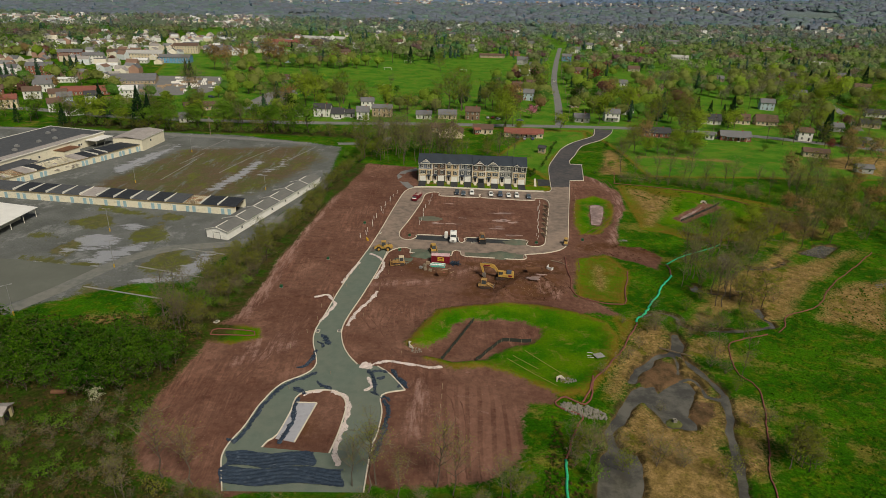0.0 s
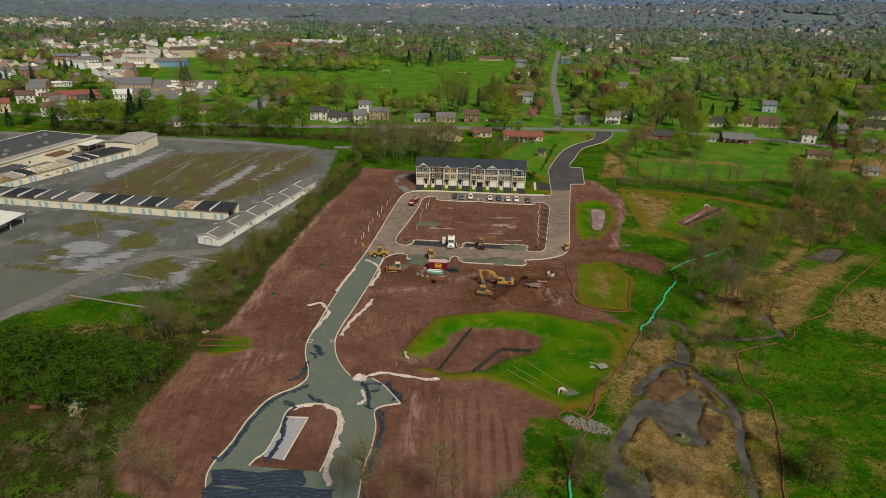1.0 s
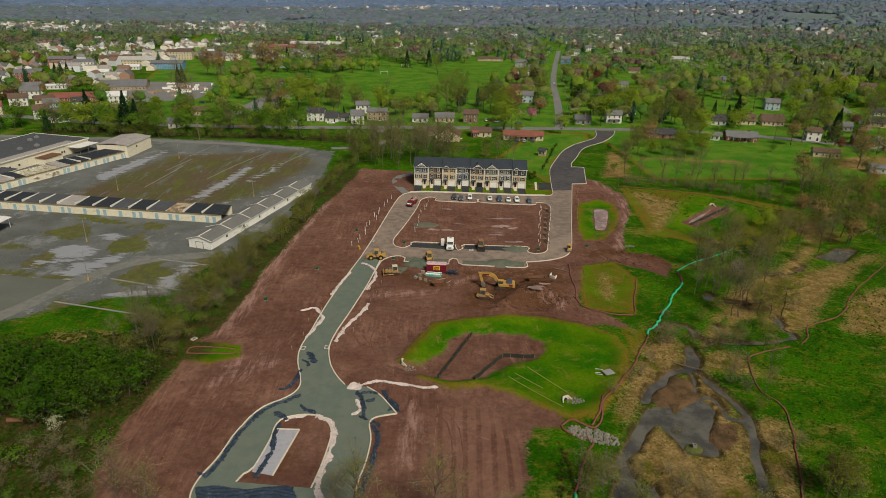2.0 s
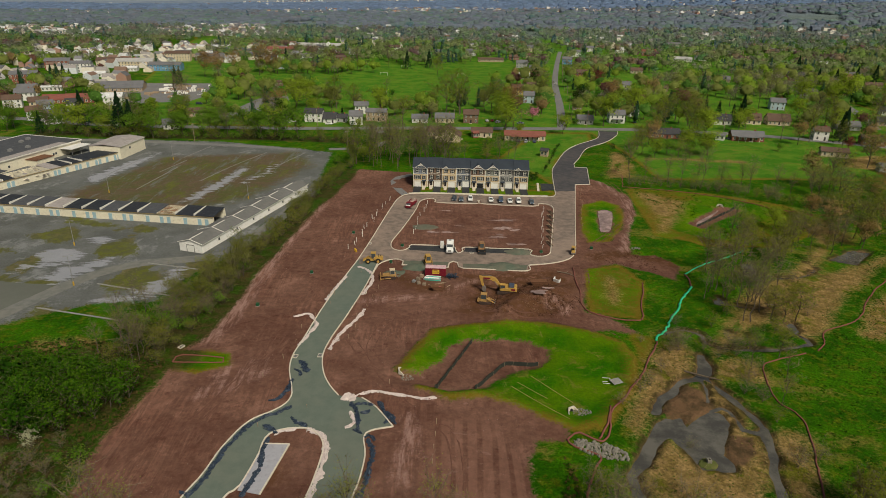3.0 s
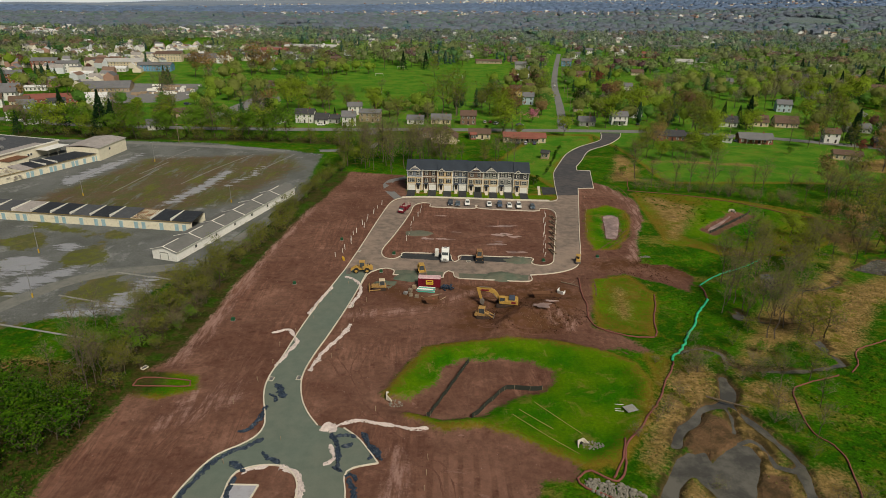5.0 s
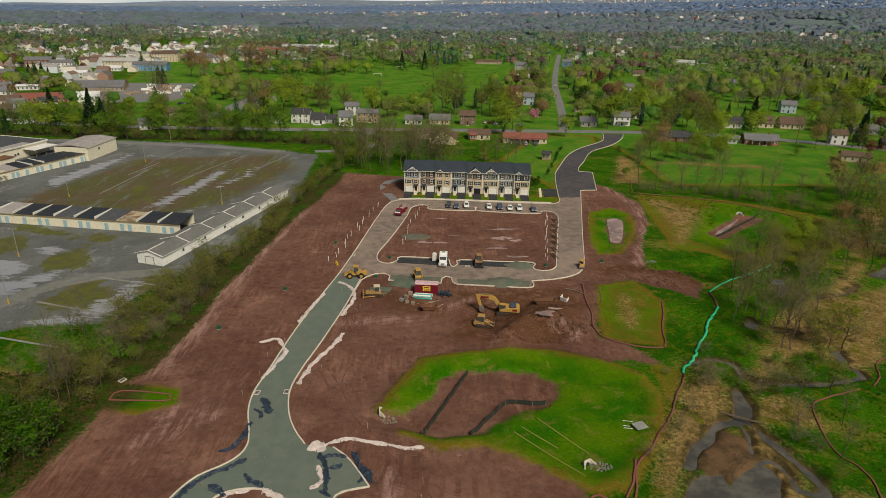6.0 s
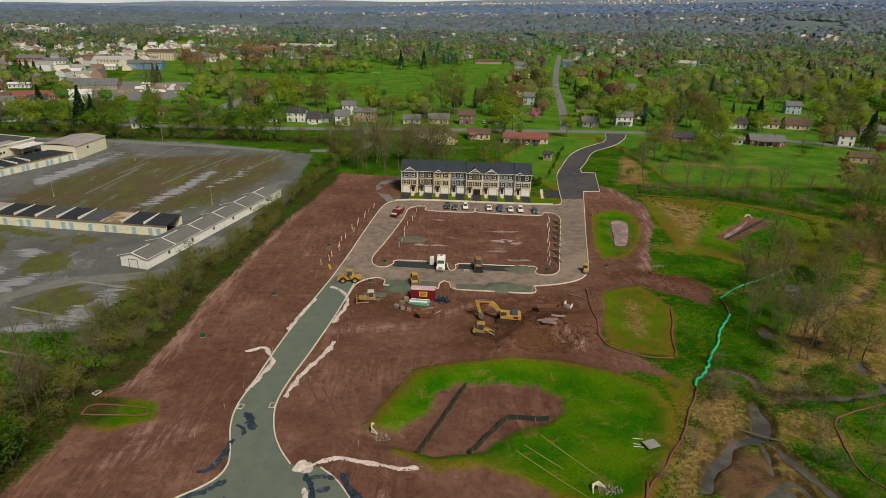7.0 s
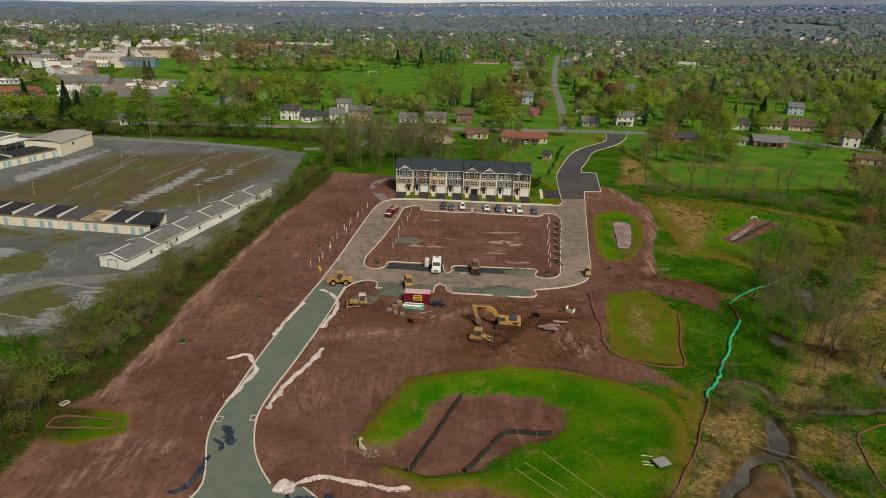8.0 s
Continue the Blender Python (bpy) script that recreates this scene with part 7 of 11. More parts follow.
def utility_box(x, y, color=M_GREENBOX):
    h = thing("utility_box", pose(x, y, height_at(x, y), 0, 0, rng.uniform(-10, 10)) @ Matrix.Scale(0.72, 4), "dark green utility cabinet on a bare verge", "utility box", "utility boxes")
    part("cabinet", boxes((-0.6, -0.5, 0.05, 0.6, 0.5, 0.95), bevel=0.06), color, h)
    part("lid", solid([(-0.64, 0.95), (0.64, 0.95), (0.5, 1.1), (-0.5, 1.1)], -0.54, 0.54, 0.03), color, h)
    part("pad", boxes((-0.72, -0.62, -0.1, 0.72, 0.62, 0.08)), M_OLD_KERB, h)


for x, y in ((-19.7, 224.4), (-2.3, 213.0), (43.3, 208.6), (-5.3, 199.4), (60.7, 212.0), (-39.3, 170.0), (-28.5, 191.0)):
    utility_box(x, y)
bm = bmesh.new()
rod(bm, (0, 0, 0), (0, 0, 0.85), 0.32, 0.28, sides=14)
rod(bm, (0, 0, 0.85), (0, 0, 0.95), 0.3, 0.2, sides=14)
BARREL = simple_mesh("marker_barrel", bm, worn("barrel_yellow", (0.6, 0.36, 0.04), 0.6))
for x, y in ((-17.4, 208.4), (-17.0, 207.6)):
    stand(BARREL, x, y, "yellow plastic marker barrel on the verge", "barrel", "barrels")


def inlet(x, y, turn):
    h = thing("storm_inlet", pose(x, y, 0.07, 0, 0, turn), "concrete storm drain inlet with a dark grate", "storm drain", "storm drains")
    part("frame", boxes((-0.7, -0.5, -0.1, 0.7, -0.4, 0.12), (-0.7, 0.4, -0.1, 0.7, 0.5, 0.12), (-0.7, -0.4, -0.1, -0.6, 0.4, 0.12), (0.6, -0.4, -0.1, 0.7, 0.4, 0.12)), M_CONCRETE, h)
    # Solid black plate below the bars stands in for the drain's shade
    part("grate", boxes((-0.6, -0.4, -0.05, 0.6, 0.4, 0.02)), M_BLACK, h)
    part("grate_bar", boxes(*[(-0.55 + k * 0.22, -0.4, 0.02, -0.5 + k * 0.22, 0.4, 0.07) for k in range(6)]), M_METAL, h)


for x, y, t in ((-24.3, 144.8, 80), (-18.7, 145.2, 85), (-51.9, 148.8, 60), (-21.0, 176.0, 78), (-11.4, 178.0, 80), (-13.2, 215.0, 80), (20.5, 207.6, 5), (27.5, 270.3, -3)):
    inlet(x, y, t)


def rocks(name, x, y, rx, ry, n, lo, hi, label, seed, turn=0.0, material=None):
    """A spread of broken stones, each its own lump."""
    r = random.Random(seed)
    shapes = []
    for k in range(5):
        bm = bmesh.new()
        bmesh.ops.create_icosphere(bm, subdivisions=1, radius=1)
        for v in bm.verts:
            v.co *= r.uniform(0.65, 1.15)
            v.co.z *= 0.7
        shapes.append(simple_mesh("stone", bm, material or M_ROCK))
    h = thing(name, Matrix(), label, "riprap")
    for k in range(n):
        a, d = r.uniform(0, 6.283), math.sqrt(r.random())
        u, v = rx * d * math.cos(a), ry * d * math.sin(a)
        px, py = x + u * math.cos(turn) - v * math.sin(turn), y + u * math.sin(turn) + v * math.cos(turn)
        o = new("stone", shapes[k % 5])
        o.parent = h
        o.matrix_basis = pose(px, py, height_at(px, py) + 0.1, r.uniform(0, 360), r.uniform(0, 360), r.uniform(0, 360)) @ Matrix.Scale(r.uniform(lo, hi), 4)


rocks("riprap_apron", 38.9, 112.8, 5.4, 2.0, 270, 0.2, 0.48, "pale broken riprap stones below the basin outlet", 3, -0.42)
rocks("outlet_stones", 37.8, 124.2, 2.0, 1.2, 60, 0.12, 0.26, "small pale stones below the outlet wall", 4)
rocks("pipe_stones", 1.6, 137.4, 1.6, 0.9, 40, 0.12, 0.25, "small stones below the pipe mouth", 5)
rocks("rubble_patch", 37.0, 171.5, 6.5, 5.0, 220, 0.05, 0.17, "broken tan rubble in the dug soil", 6, 0.3, worn("tan_rubble", (0.2, 0.12, 0.08), 0.95, 2.5, 0.4, (0.13, 0.065, 0.045)))
rocks("stone_pile", 75.8, 212.5, 1.6, 0.9, 50, 0.1, 0.25, "small grey stone pile beside the track", 7)
rocks("meadow_stones", 151.0, 179.5, 4.0, 1.4, 60, 0.12, 0.35, "scatter of pale stones in the meadow", 8, 0.4)


def outlet_wall(x, y, turn, label):
    h = thing("outlet_wall", pose(x, y, height_at(x, y) - 0.2, 0, 0, turn), label, "headwall", "outlet walls")
    part("wall", boxes((-0.7, -0.12, 0, 0.7, 0.12, 1.1), bevel=0.03), M_CONCRETE, h)
    for s in (-1, 1):
        part("wing", solid([(0, 0), (1.1, 0), (1.1, 0.3), (0, 1.1)], -0.08, 0.08, 0.02), M_CONCRETE, h).matrix_basis = pose(s * 0.7, -0.1, 0, 0, 0, -90 + s * 35)
    bm = bmesh.new()
    rod(bm, (0, -0.35, 0.4), (0, 0.2, 0.4), 0.3, sides=14)
    part("pipe", bm, M_BLACK, h, "dark pipe mouth")


outlet_wall(35.7, 125.0, 30, "pale concrete outlet headwall on the basin slope")
outlet_wall(-0.1, 138.8, 95, "pale concrete pipe headwall at the basin corner")
outlet_wall(124.6, 259.8, -20, "pale concrete headwall in the small basin")


def puddle(x, y, rx, ry, seed, turn=0.0, material=M_PUDDLE, label="shallow silty puddle on the bare soil"):
    r = random.Random(seed)
    ph = [r.uniform(0, 6.28) for _ in range(4)]
    pts = []
    for k in range(40):
        a = k / 40 * 2 * math.pi
        s = 1 + 0.25 * math.sin(2 * a + ph[0]) + 0.22 * math.sin(3 * a + ph[1]) + 0.14 * math.sin(7 * a + ph[2])
        u, v = rx * s * math.cos(a), ry * s * math.sin(a)
        pts.append((x + u * math.cos(turn) - v * math.sin(turn), y + u * math.sin(turn) + v * math.cos(turn)))
    z = max(height_at(px, py) for px, py in pts) + 0.012
    fill("puddle", [pts], z, material, label, "puddle", "structure")


for i, (x, y, rx, ry) in enumerate(((34.0, 239.4, 5.6, 0.7), (32.6, 231.0, 2.2, 1.6), (37.2, 229.2, 2.0, 0.8), (30.5, 222.3, 2.4, 0.9), (35.8, 215.6, 2.6, 0.9), (13.2, 249.8, 2.4, 0.5), (36.9, 174.2, 2.6, 1.1), (39.6, 175.8, 1.4, 0.6), (34.9, 231.0, 1.4, 0.9), (7.8, 226.6, 2.0, 0.9), (13.4, 226.4, 3.0, 0.6), (17.5, 233.0, 1.6, 0.4), (31.5, 224.5, 1.2, 0.5))):
    puddle(x, y, rx, ry, i)
fill("puddle", [smooth_line(SWALE_W, 1.5, True)], max(height_at(x, y) for x, y in SWALE_W) + 0.02, M_PUDDLE, "silty water standing in the grassed swale", "puddle")
fill("puddle", [smooth_line([(106.5, 238.5), (112, 246), (122.5, 257.8), (121.5, 254), (114, 245), (109, 238.5)], 1.5, True)], height_at(113, 245) + 0.06, M_PUDDLE, "silty water standing in the small basin", "puddle")


def material_stack():
    """Pallets, pipes and crates in front of the container."""
    z = height_at(7.0, 186.5)
    h = thing("pipe_bundle", pose(7.6, 187.6, z, 0, 0, -8), "bundle of teal, white and grey plastic pipes", "pipes")
    r = random.Random(2)
    for k in range(14):
        bm = bmesh.new()
        y, zz = -1.2 + (k % 7) * 0.36, 0.16 + (k // 7) * 0.3
        rod(bm, (-2.3 + r.uniform(-0.3, 0.3), y, zz), (2.3 + r.uniform(-0.3, 0.3), y + r.uniform(-0.1, 0.1), zz), 0.15, sides=8)
        part("pipe", bm, (M_TEAL, M_PVC, M_PVC, M_METAL)[k % 4], h)
    h = thing("black_pipe_heap", pose(13.2, 188.4, height_at(13.2, 188.4), 0, 0, 20), "heap of short black corrugated pipes", "pipes")
    for k in range(16):
        bm = bmesh.new()
        x, y, zz = r.uniform(-1.6, 1.6), r.uniform(-0.9, 0.9), 0.2 + (k // 6) * 0.3
        a = r.uniform(0.5, 2.2)
        rod(bm, (x - 0.9 * math.cos(a), y - 0.9 * math.sin(a), zz), (x + 0.9 * math.cos(a), y + 0.9 * math.sin(a), zz + r.uniform(0, 0.3)), 0.19, sides=10)
        part("pipe", bm, M_PLASTIC, h)
    for x, y, mat, label in ((3.4, 186.6, M_WOOD, "timber pallet crate on the mud"), (2.2, 184.8, M_METAL, "grey steel drum cage on the mud"), (3.6, 184.0, M_WOOD, "tan timber crate on the mud"), (4.4, 188.8, M_STAKE, "stacked tan blocks beside the container"), (5.2, 183.2, M_WOOD, "old timber pallet on the mud")):
        h = thing("crate", pose(x, y, height_at(x, y), 0, 0, r.uniform(-30, 30)), label, "crate", "crates")
        part("crate_body", boxes((-0.5, -0.45, 0.12, 0.5, 0.45, r.uniform(0.6, 1.1)), bevel=0.03), mat, h)
        part("skid", boxes((-0.55, -0.45, 0, 0.55, -0.3, 0.12), (-0.55, 0.3, 0, 0.55, 0.45, 0.12)), M_WOOD, h)
    h = thing("plank_scatter", pose(10.5, 184.6, height_at(10.5, 184.6)), "loose planks and a teal pipe on the mud", "planks")
    for k in range(7):
        bm = bmesh.new()
        x, y, a = r.uniform(-4, 5), r.uniform(-3.5, 1.2), r.uniform(-0.6, 0.6) + (1.2 if k > 4 else 0)
        rod(bm, (x - 1.4 * math.cos(a), y - 1.4 * math.sin(a), 0.1), (x + 1.4 * math.cos(a), y + 1.4 * math.sin(a), 0.14), 0.08, sides=4)
        part("plank", bm, M_TEAL if k == 0 else M_STAKE, h)


material_stack()


def white_box():
    h = thing("broken_tank", pose(44.4, 186.6, height_at(44.4, 186.6) + 0.1, 14, 0, -35), "broken white plastic tank tipped on the soil", "tank")
    bm = boxes((-0.9, -0.7, 0, 0.9, -0.6, 1.3), (-0.9, -0.6, 0, -0.8, 0.7, 1.3), (0.8, -0.6, 0, 0.9, 0.7, 0.9), (-0.8, -0.6, 0, 0.8, 0.7, 0.1), bevel=0.02)
    part("shell", bm, M_WHITE, h)
    h = thing("fallen_limb", pose(48.3, 191.4, height_at(48.3, 191.4) + 0.1, 0, 0, -38), "fallen bare tree limb on the soil", "branch")
    bm = bmesh.new()
    rod(bm, (-3.2, 0, 0.1), (0.5, 0.3, 0.25), 0.14, 0.12, 6)
    rod(bm, (0.5, 0.3, 0.25), (3.4, 0.0, 0.1), 0.12, 0.05, 6)
    rod(bm, (-0.6, 0.2, 0.2), (0.2, 1.7, 1.0), 0.08, 0.03, 5)
    part("limb", bm, M_WOOD, h)


white_box()


def screening_heap(x, y, r, up, seed):
    """A small heap of green stone screenings."""
    n = 34
    verts, faces = [], []
    rg = random.Random(seed)
    for j in range(n):
        for i in range(n):
            u, v = (i / (n - 1) - 0.5) * 2 * r, (j / (n - 1) - 0.5) * 1.3 * r
            d = math.hypot(u / r, v / (0.65 * r)) * (1.15 + 0.45 * noise.noise(Vector((u * 0.5, v * 0.5, seed))))
            verts.append((x + u, y + v, 0.07 + up * max(0.0, 1 - d) ** 0.9 * rg.uniform(0.85, 1.15) - (0.15 if d > 0.98 else 0)))
    for j in range(n - 1):
        for i in range(n - 1):
            a = j * n + i
            faces.append((a, a + 1, a + n + 1, a + n))
    tagged(raw("gravel_mound", verts, faces, M_SCREENINGS, smooth=True), "low mound of green-grey stone screenings", "gravel mound", "gravel mounds")


screening_heap(29.5, 197.0, 6.0, 1.1, 1)
screening_heap(3.0, 196.0, 5.0, 0.9, 2)
screening_heap(36.0, 208.6, 5.0, 1.0, 3)
screening_heap(-3.5, 191.5, 4.0, 0.3, 4)
screening_heap(5.0, 231.5, 5.0, 0.3, 5)
ribbon_road("access_path", [(-3.3, 269.4), (-8.1, 281.6), (-8.9, 289.1), (-7.4, 294.8), (-0.8, 300.4)], 3.4, "grey stone access path round the end house", M_ROAD, 0.05)
fill("end_pad", [[(55.9, 287.8), (63.0, 287.4), (61.0, 278.4), (54.8, 277.0)]], 0.055, M_FRESH, "black asphalt pad beside the row", "pad", thick=0.1)
v, f = sweep(smooth_line([(53.3, 276.6), (54.9, 288.6)], 2), [(-0.5, -0.05), (-0.5, 0.12), (0.5, 0.12), (0.5, -0.05)])
tagged(raw("pavement", v, f, M_CONCRETE), "short pale concrete footway beside the pad", "pavement", "", "structure")
v, f = sweep(smooth_line([(p[0], p[1] + 1.3) for p in OUTER_N[5:10]], 2), [(-0.55, -0.1), (-0.55, 0.1), (0.55, 0.1), (0.55, -0.1)])
tagged(raw("pavement", v, f, M_CONCRETE), "pale concrete footway along the town houses", "pavement", "", "structure")


# Ruts pressed and thrown up by wheels and tracks
M_STRAW = worn("straw_matting", (0.26, 0.22, 0.07), 0.95, 3, 0.25, (0.1, 0.13, 0.03))
M_RUT = worn("churned_soil", (0.135, 0.064, 0.046), 0.95, 2.5, 0.35, (0.19, 0.1, 0.072), relief=0.05)


def ruts(line, gauge=1.9, wob=0.25, seed=0):
    """A pair of low uneven ridges along a vehicle's way."""
    r = random.Random(seed)
    for s in (-0.5, 0.5):
        p = smooth_line(line, 1.0)
        q = []
        for i, (x, y) in enumerate(p):
            a, b = p[max(i - 1, 0)], p[min(i + 1, len(p) - 1)]
            d = np.array([b[0] - a[0], b[1] - a[1]])
            d /= np.linalg.norm(d) + 1e-9
            o = s * gauge + wob * math.sin(i * 0.31 + seed) + r.uniform(-0.08, 0.08)
            q.append((x - d[1] * o, y + d[0] * o))
        z = [height_at(x, y) - 0.07 + r.uniform(-0.035, 0.05) for x, y in q]
        v, f = sweep(q, [(-0.3, 0.0), (-0.12, 0.1), (0.05, 0.08), (0.26, 0.0)], z=z)
        tagged(raw("wheel_rut", v, f, M_RUT), "dark wheel rut pressed into the soil", "rut", "ruts", "structure")


for i, line in enumerate(RUTS):
    ruts(line, 2.0, 0.3, i)
for a, b in (((29.3, 137.4), (36.7, 127.6)), ((24.5, 133.4), (34.7, 121.5)), ((26.0, 134.9), (31.6, 129.0))):
    v, f = sweep(smooth_line([a, b], 1.0), [(-0.08, 0.0), (0.08, 0.0), (0.06, 0.04), (-0.06, 0.04)], z=[height_at(*p) + 0.01 for p in smooth_line([a, b], 1.0)])
    tagged(raw("matting_seam", v, f, M_STRAW), "straw-coloured seam of erosion matting on the slope", "matting", "matting seams", "structure")


def duck_island():
    h = thing("islet", pose(58.0, 109.7, -0.75), "tiny grassy islet with a concrete riser in the pond", "islet")
    bm = bmesh.new()
    bmesh.ops.create_icosphere(bm, subdivisions=3, radius=1)
    r = random.Random(4)
    for q in bm.verts:
        q.co = Vector((q.co.x * 1.9, q.co.y * 1.6, q.co.z * 0.75)) * r.uniform(0.9, 1.08)
    part("mound", bm, M_TURF, h)
    part("riser", boxes((-0.4, -0.4, 0.3, 0.4, -0.25, 1.4), (-0.4, 0.25, 0.3, 0.4, 0.4, 1.4), (-0.4, -0.25, 0.3, -0.25, 0.25, 1.4), (0.25, -0.25, 0.3, 0.4, 0.25, 1.4)), M_ROCK, h)


M_TURF = worn("tufted_turf", (0.09, 0.105, 0.03), 0.95, 5, 0.4, (0.16, 0.12, 0.05), relief=0.2)
duck_island()


def weathered_shed():
    h = thing("tumbledown_shed", pose(-81.6, 107.5, height_at(-81.6, 107.5), 0, 0, 4), "old grey timber shed with a pale door", "shed")
    part("wall", boxes((-3.4, -1.8, -0.2, 0.0, 2.2, 2.3)), M_WOOD, h)
    part("roof", low_roof(-3.7, 0.4, -2.1, 2.5, 2.25, 0.2, 3.1, 2.25), M_PALE_ROOF, h)
    # Black sheet on the solid wall, coloured for the shade of an opening
    part("doorway_shade", boxes((-0.02, -1.2, 0, 0.03, 0.6, 1.9)), M_BLACK, h)
    part("door", boxes((0.03, 0.7, 0, 0.1, 1.5, 1.9)), worn("pale_yellow_door", (0.6, 0.52, 0.3), 0.7), h)


weathered_shed()
bm = bmesh.new()
rod(bm, (-1.6, 0, 0.5), (1.6, 0.2, 0.5), 0.5, sides=16)
ob = part("fallen_tank", bm, M_RUST)
ob.matrix_basis = pose(-76.0, 116.3, height_at(-76.0, 116.3))
tagged(ob, "rusty cylinder tank lying in the grass", "tank")
bm = bmesh.new()
ring = [[bm.verts.new((rad * math.cos(k * 0.3307), rad * 0.8 * math.sin(k * 0.3307), z)) for k in range(19)] for rad, z in ((0.74, -0.1), (0.72, 0.38), (0.66, 0.42), (0.58, 0.4), (0.52, 0.12))]
for lower, upper in zip(ring, ring[1:]):
    for k in range(19):
        bm.faces.new((lower[k], lower[(k + 1) % 19], upper[(k + 1) % 19], upper[k]))
bm.faces.new(ring[-1])
ob = part("water_trough", bm, M_OLD_KERB)
ob.matrix_basis = pose(-58.8, 103.3, height_at(-58.8, 103.3))
tagged(ob, "round concrete trough in the rough grass", "trough")


M_DEADWOOD = worn("dead_wood", (0.13, 0.1, 0.07), 0.95, 4, 0.3, (0.07, 0.05, 0.035))


def brook_litter():
    """A dead trunk across the pool, and pipes left beside a concrete slab in the grass."""
    h = thing("fallen_log", pose(67.6, 137.2, height_at(64.6, 139.0) - 0.1, 0, 0, -28), "dead grey-brown tree trunk fallen across the brook", "log")
    bm = bmesh.new()
    rod(bm, (-3.6, 0.1, 0.25), (0.4, 0, 0.3), 0.24, 0.2, 8)
    rod(bm, (0.4, 0, 0.3), (4.4, 0.3, 0.2), 0.2, 0.1, 8)
    part("trunk", bm, M_DEADWOOD, h)
    for a, b in (((-1.2, 0, 0.35), (-2.0, 1.5, 0.8)), ((1.6, 0.1, 0.3), (2.6, -1.2, 0.7)), ((2.4, 0.1, 0.3), (3.4, 1.4, 0.6))):
        bm = bmesh.new()
        rod(bm, a, b, 0.08, 0.03, 5)
        part("limb", bm, M_DEADWOOD, h)
    z = height_at(49.2, 134.6)
    slab = part("slab", boxes((-1.2, -1.0, 0, 1.2, 1.0, 0.16), bevel=0.04), M_OLD_KERB)
    slab.matrix_basis = pose(47.6, 134.4, z, 0, 0, 20)
    tagged(slab, "flat grey concrete slab lying in the grass", "slab")
    for x, y, n in ((45.4, 135.0, 1.2), (45.5, 134.3, 1.7), (46.0, 136.4, 1.8)):
        bm = bmesh.new()
        rod(bm, (-n / 2, 0, 0.05), (n / 2, 0, 0.05), 0.05, sides=8)
        ob = part("pipe", bm, M_PVC)
        ob.matrix_basis = pose(x, y, height_at(x, y), 0, 0, -8)
        tagged(ob, "short white plastic pipe lying in the grass", "pipe", "loose pipes")


brook_litter()

# ---- houses round the site ----
WALLS = {k: striped(k + "_house_wall", c, 2, 0.22, 0.75, 0.65) for k, c in (("white", (0.7, 0.69, 0.66)), ("cream", (0.6, 0.5, 0.36)), ("yellow", (0.6, 0.45, 0.16)), ("pale_blue", (0.4, 0.5, 0.56)), ("tan", (0.42, 0.32, 0.22)), ("brown", (0.2, 0.13, 0.09)), ("grey", (0.36, 0.36, 0.35)), ("blue", (0.12, 0.3, 0.5)))}
WALLS["brick"] = worn("red_brick_wall", (0.26, 0.1, 0.07), 0.85, 3, 0.2, (0.2, 0.11, 0.08))
ROOFS = {k: striped(k + "_house_roof", c, 1, 0.3, 0.7, 0.9, 0.25) for k, c in (("grey", (0.16, 0.16, 0.17)), ("dark", (0.06, 0.06, 0.065)), ("brown", (0.13, 0.085, 0.065)), ("red", (0.24, 0.09, 0.07)), ("pale", (0.42, 0.41, 0.4)), ("white", (0.66, 0.66, 0.66)))}


def gable_roof(w, d, z, rise, over=0.45, thick=0.18):
    """A ridge along x over a w by d plan."""
    bm = bmesh.new()
    k = rise / (d / 2)
    o = [(-over, z - over * k), (d / 2, z + rise), (d + over, z - over * k), (d + over, z - over * k + thick), (d / 2, z + rise + thick * 1.1), (-over, z - over * k + thick)]
    a = [bm.verts.new((-w / 2 - over, y, q)) for y, q in o]
    b = [bm.verts.new((w / 2 + over, y, q)) for y, q in o]
    bm.faces.new(a), bm.faces.new(b)
    for i in range(6):
        j = (i + 1) % 6
        bm.faces.new((a[i], a[j], b[j], b[i]))
    bmesh.ops.recalc_face_normals(bm, faces=bm.faces[:])
    return bm


def gable_block(w, d, z, rise):
    """Walls up to the eaves with the two gables."""
    bm = bmesh.new()
    o = [(0, -0.2), (d, -0.2), (d, z), (d / 2, z + rise - 0.02), (0, z)]
    a = [bm.verts.new((-w / 2, y, q)) for y, q in o]
    b = [bm.verts.new((w / 2, y, q)) for y, q in o]
    bm.faces.new(a), bm.faces.new(b)
    for i in range(5):
        j = (i + 1) % 5
        bm.faces.new((a[i], a[j], b[j], b[i]))
    bmesh.ops.recalc_face_normals(bm, faces=bm.faces[:])
    return bm


HOUSE_PLACES = []


def plain_window(parent, x, z, y, w, h):
    f = part("window", boxes((x - w / 2 - 0.12, y - 0.06, z - 0.12, x + w / 2 + 0.12, y, z + h + 0.12)), M_TRIM, parent)
    part("pane", boxes((x - w / 2, y - 0.1, z, x + w / 2, y - 0.06, z + h / 2 - 0.04), (x - w / 2, y - 0.1, z + h / 2 + 0.04, x + w / 2, y - 0.06, z + h)), M_GLASS, f)


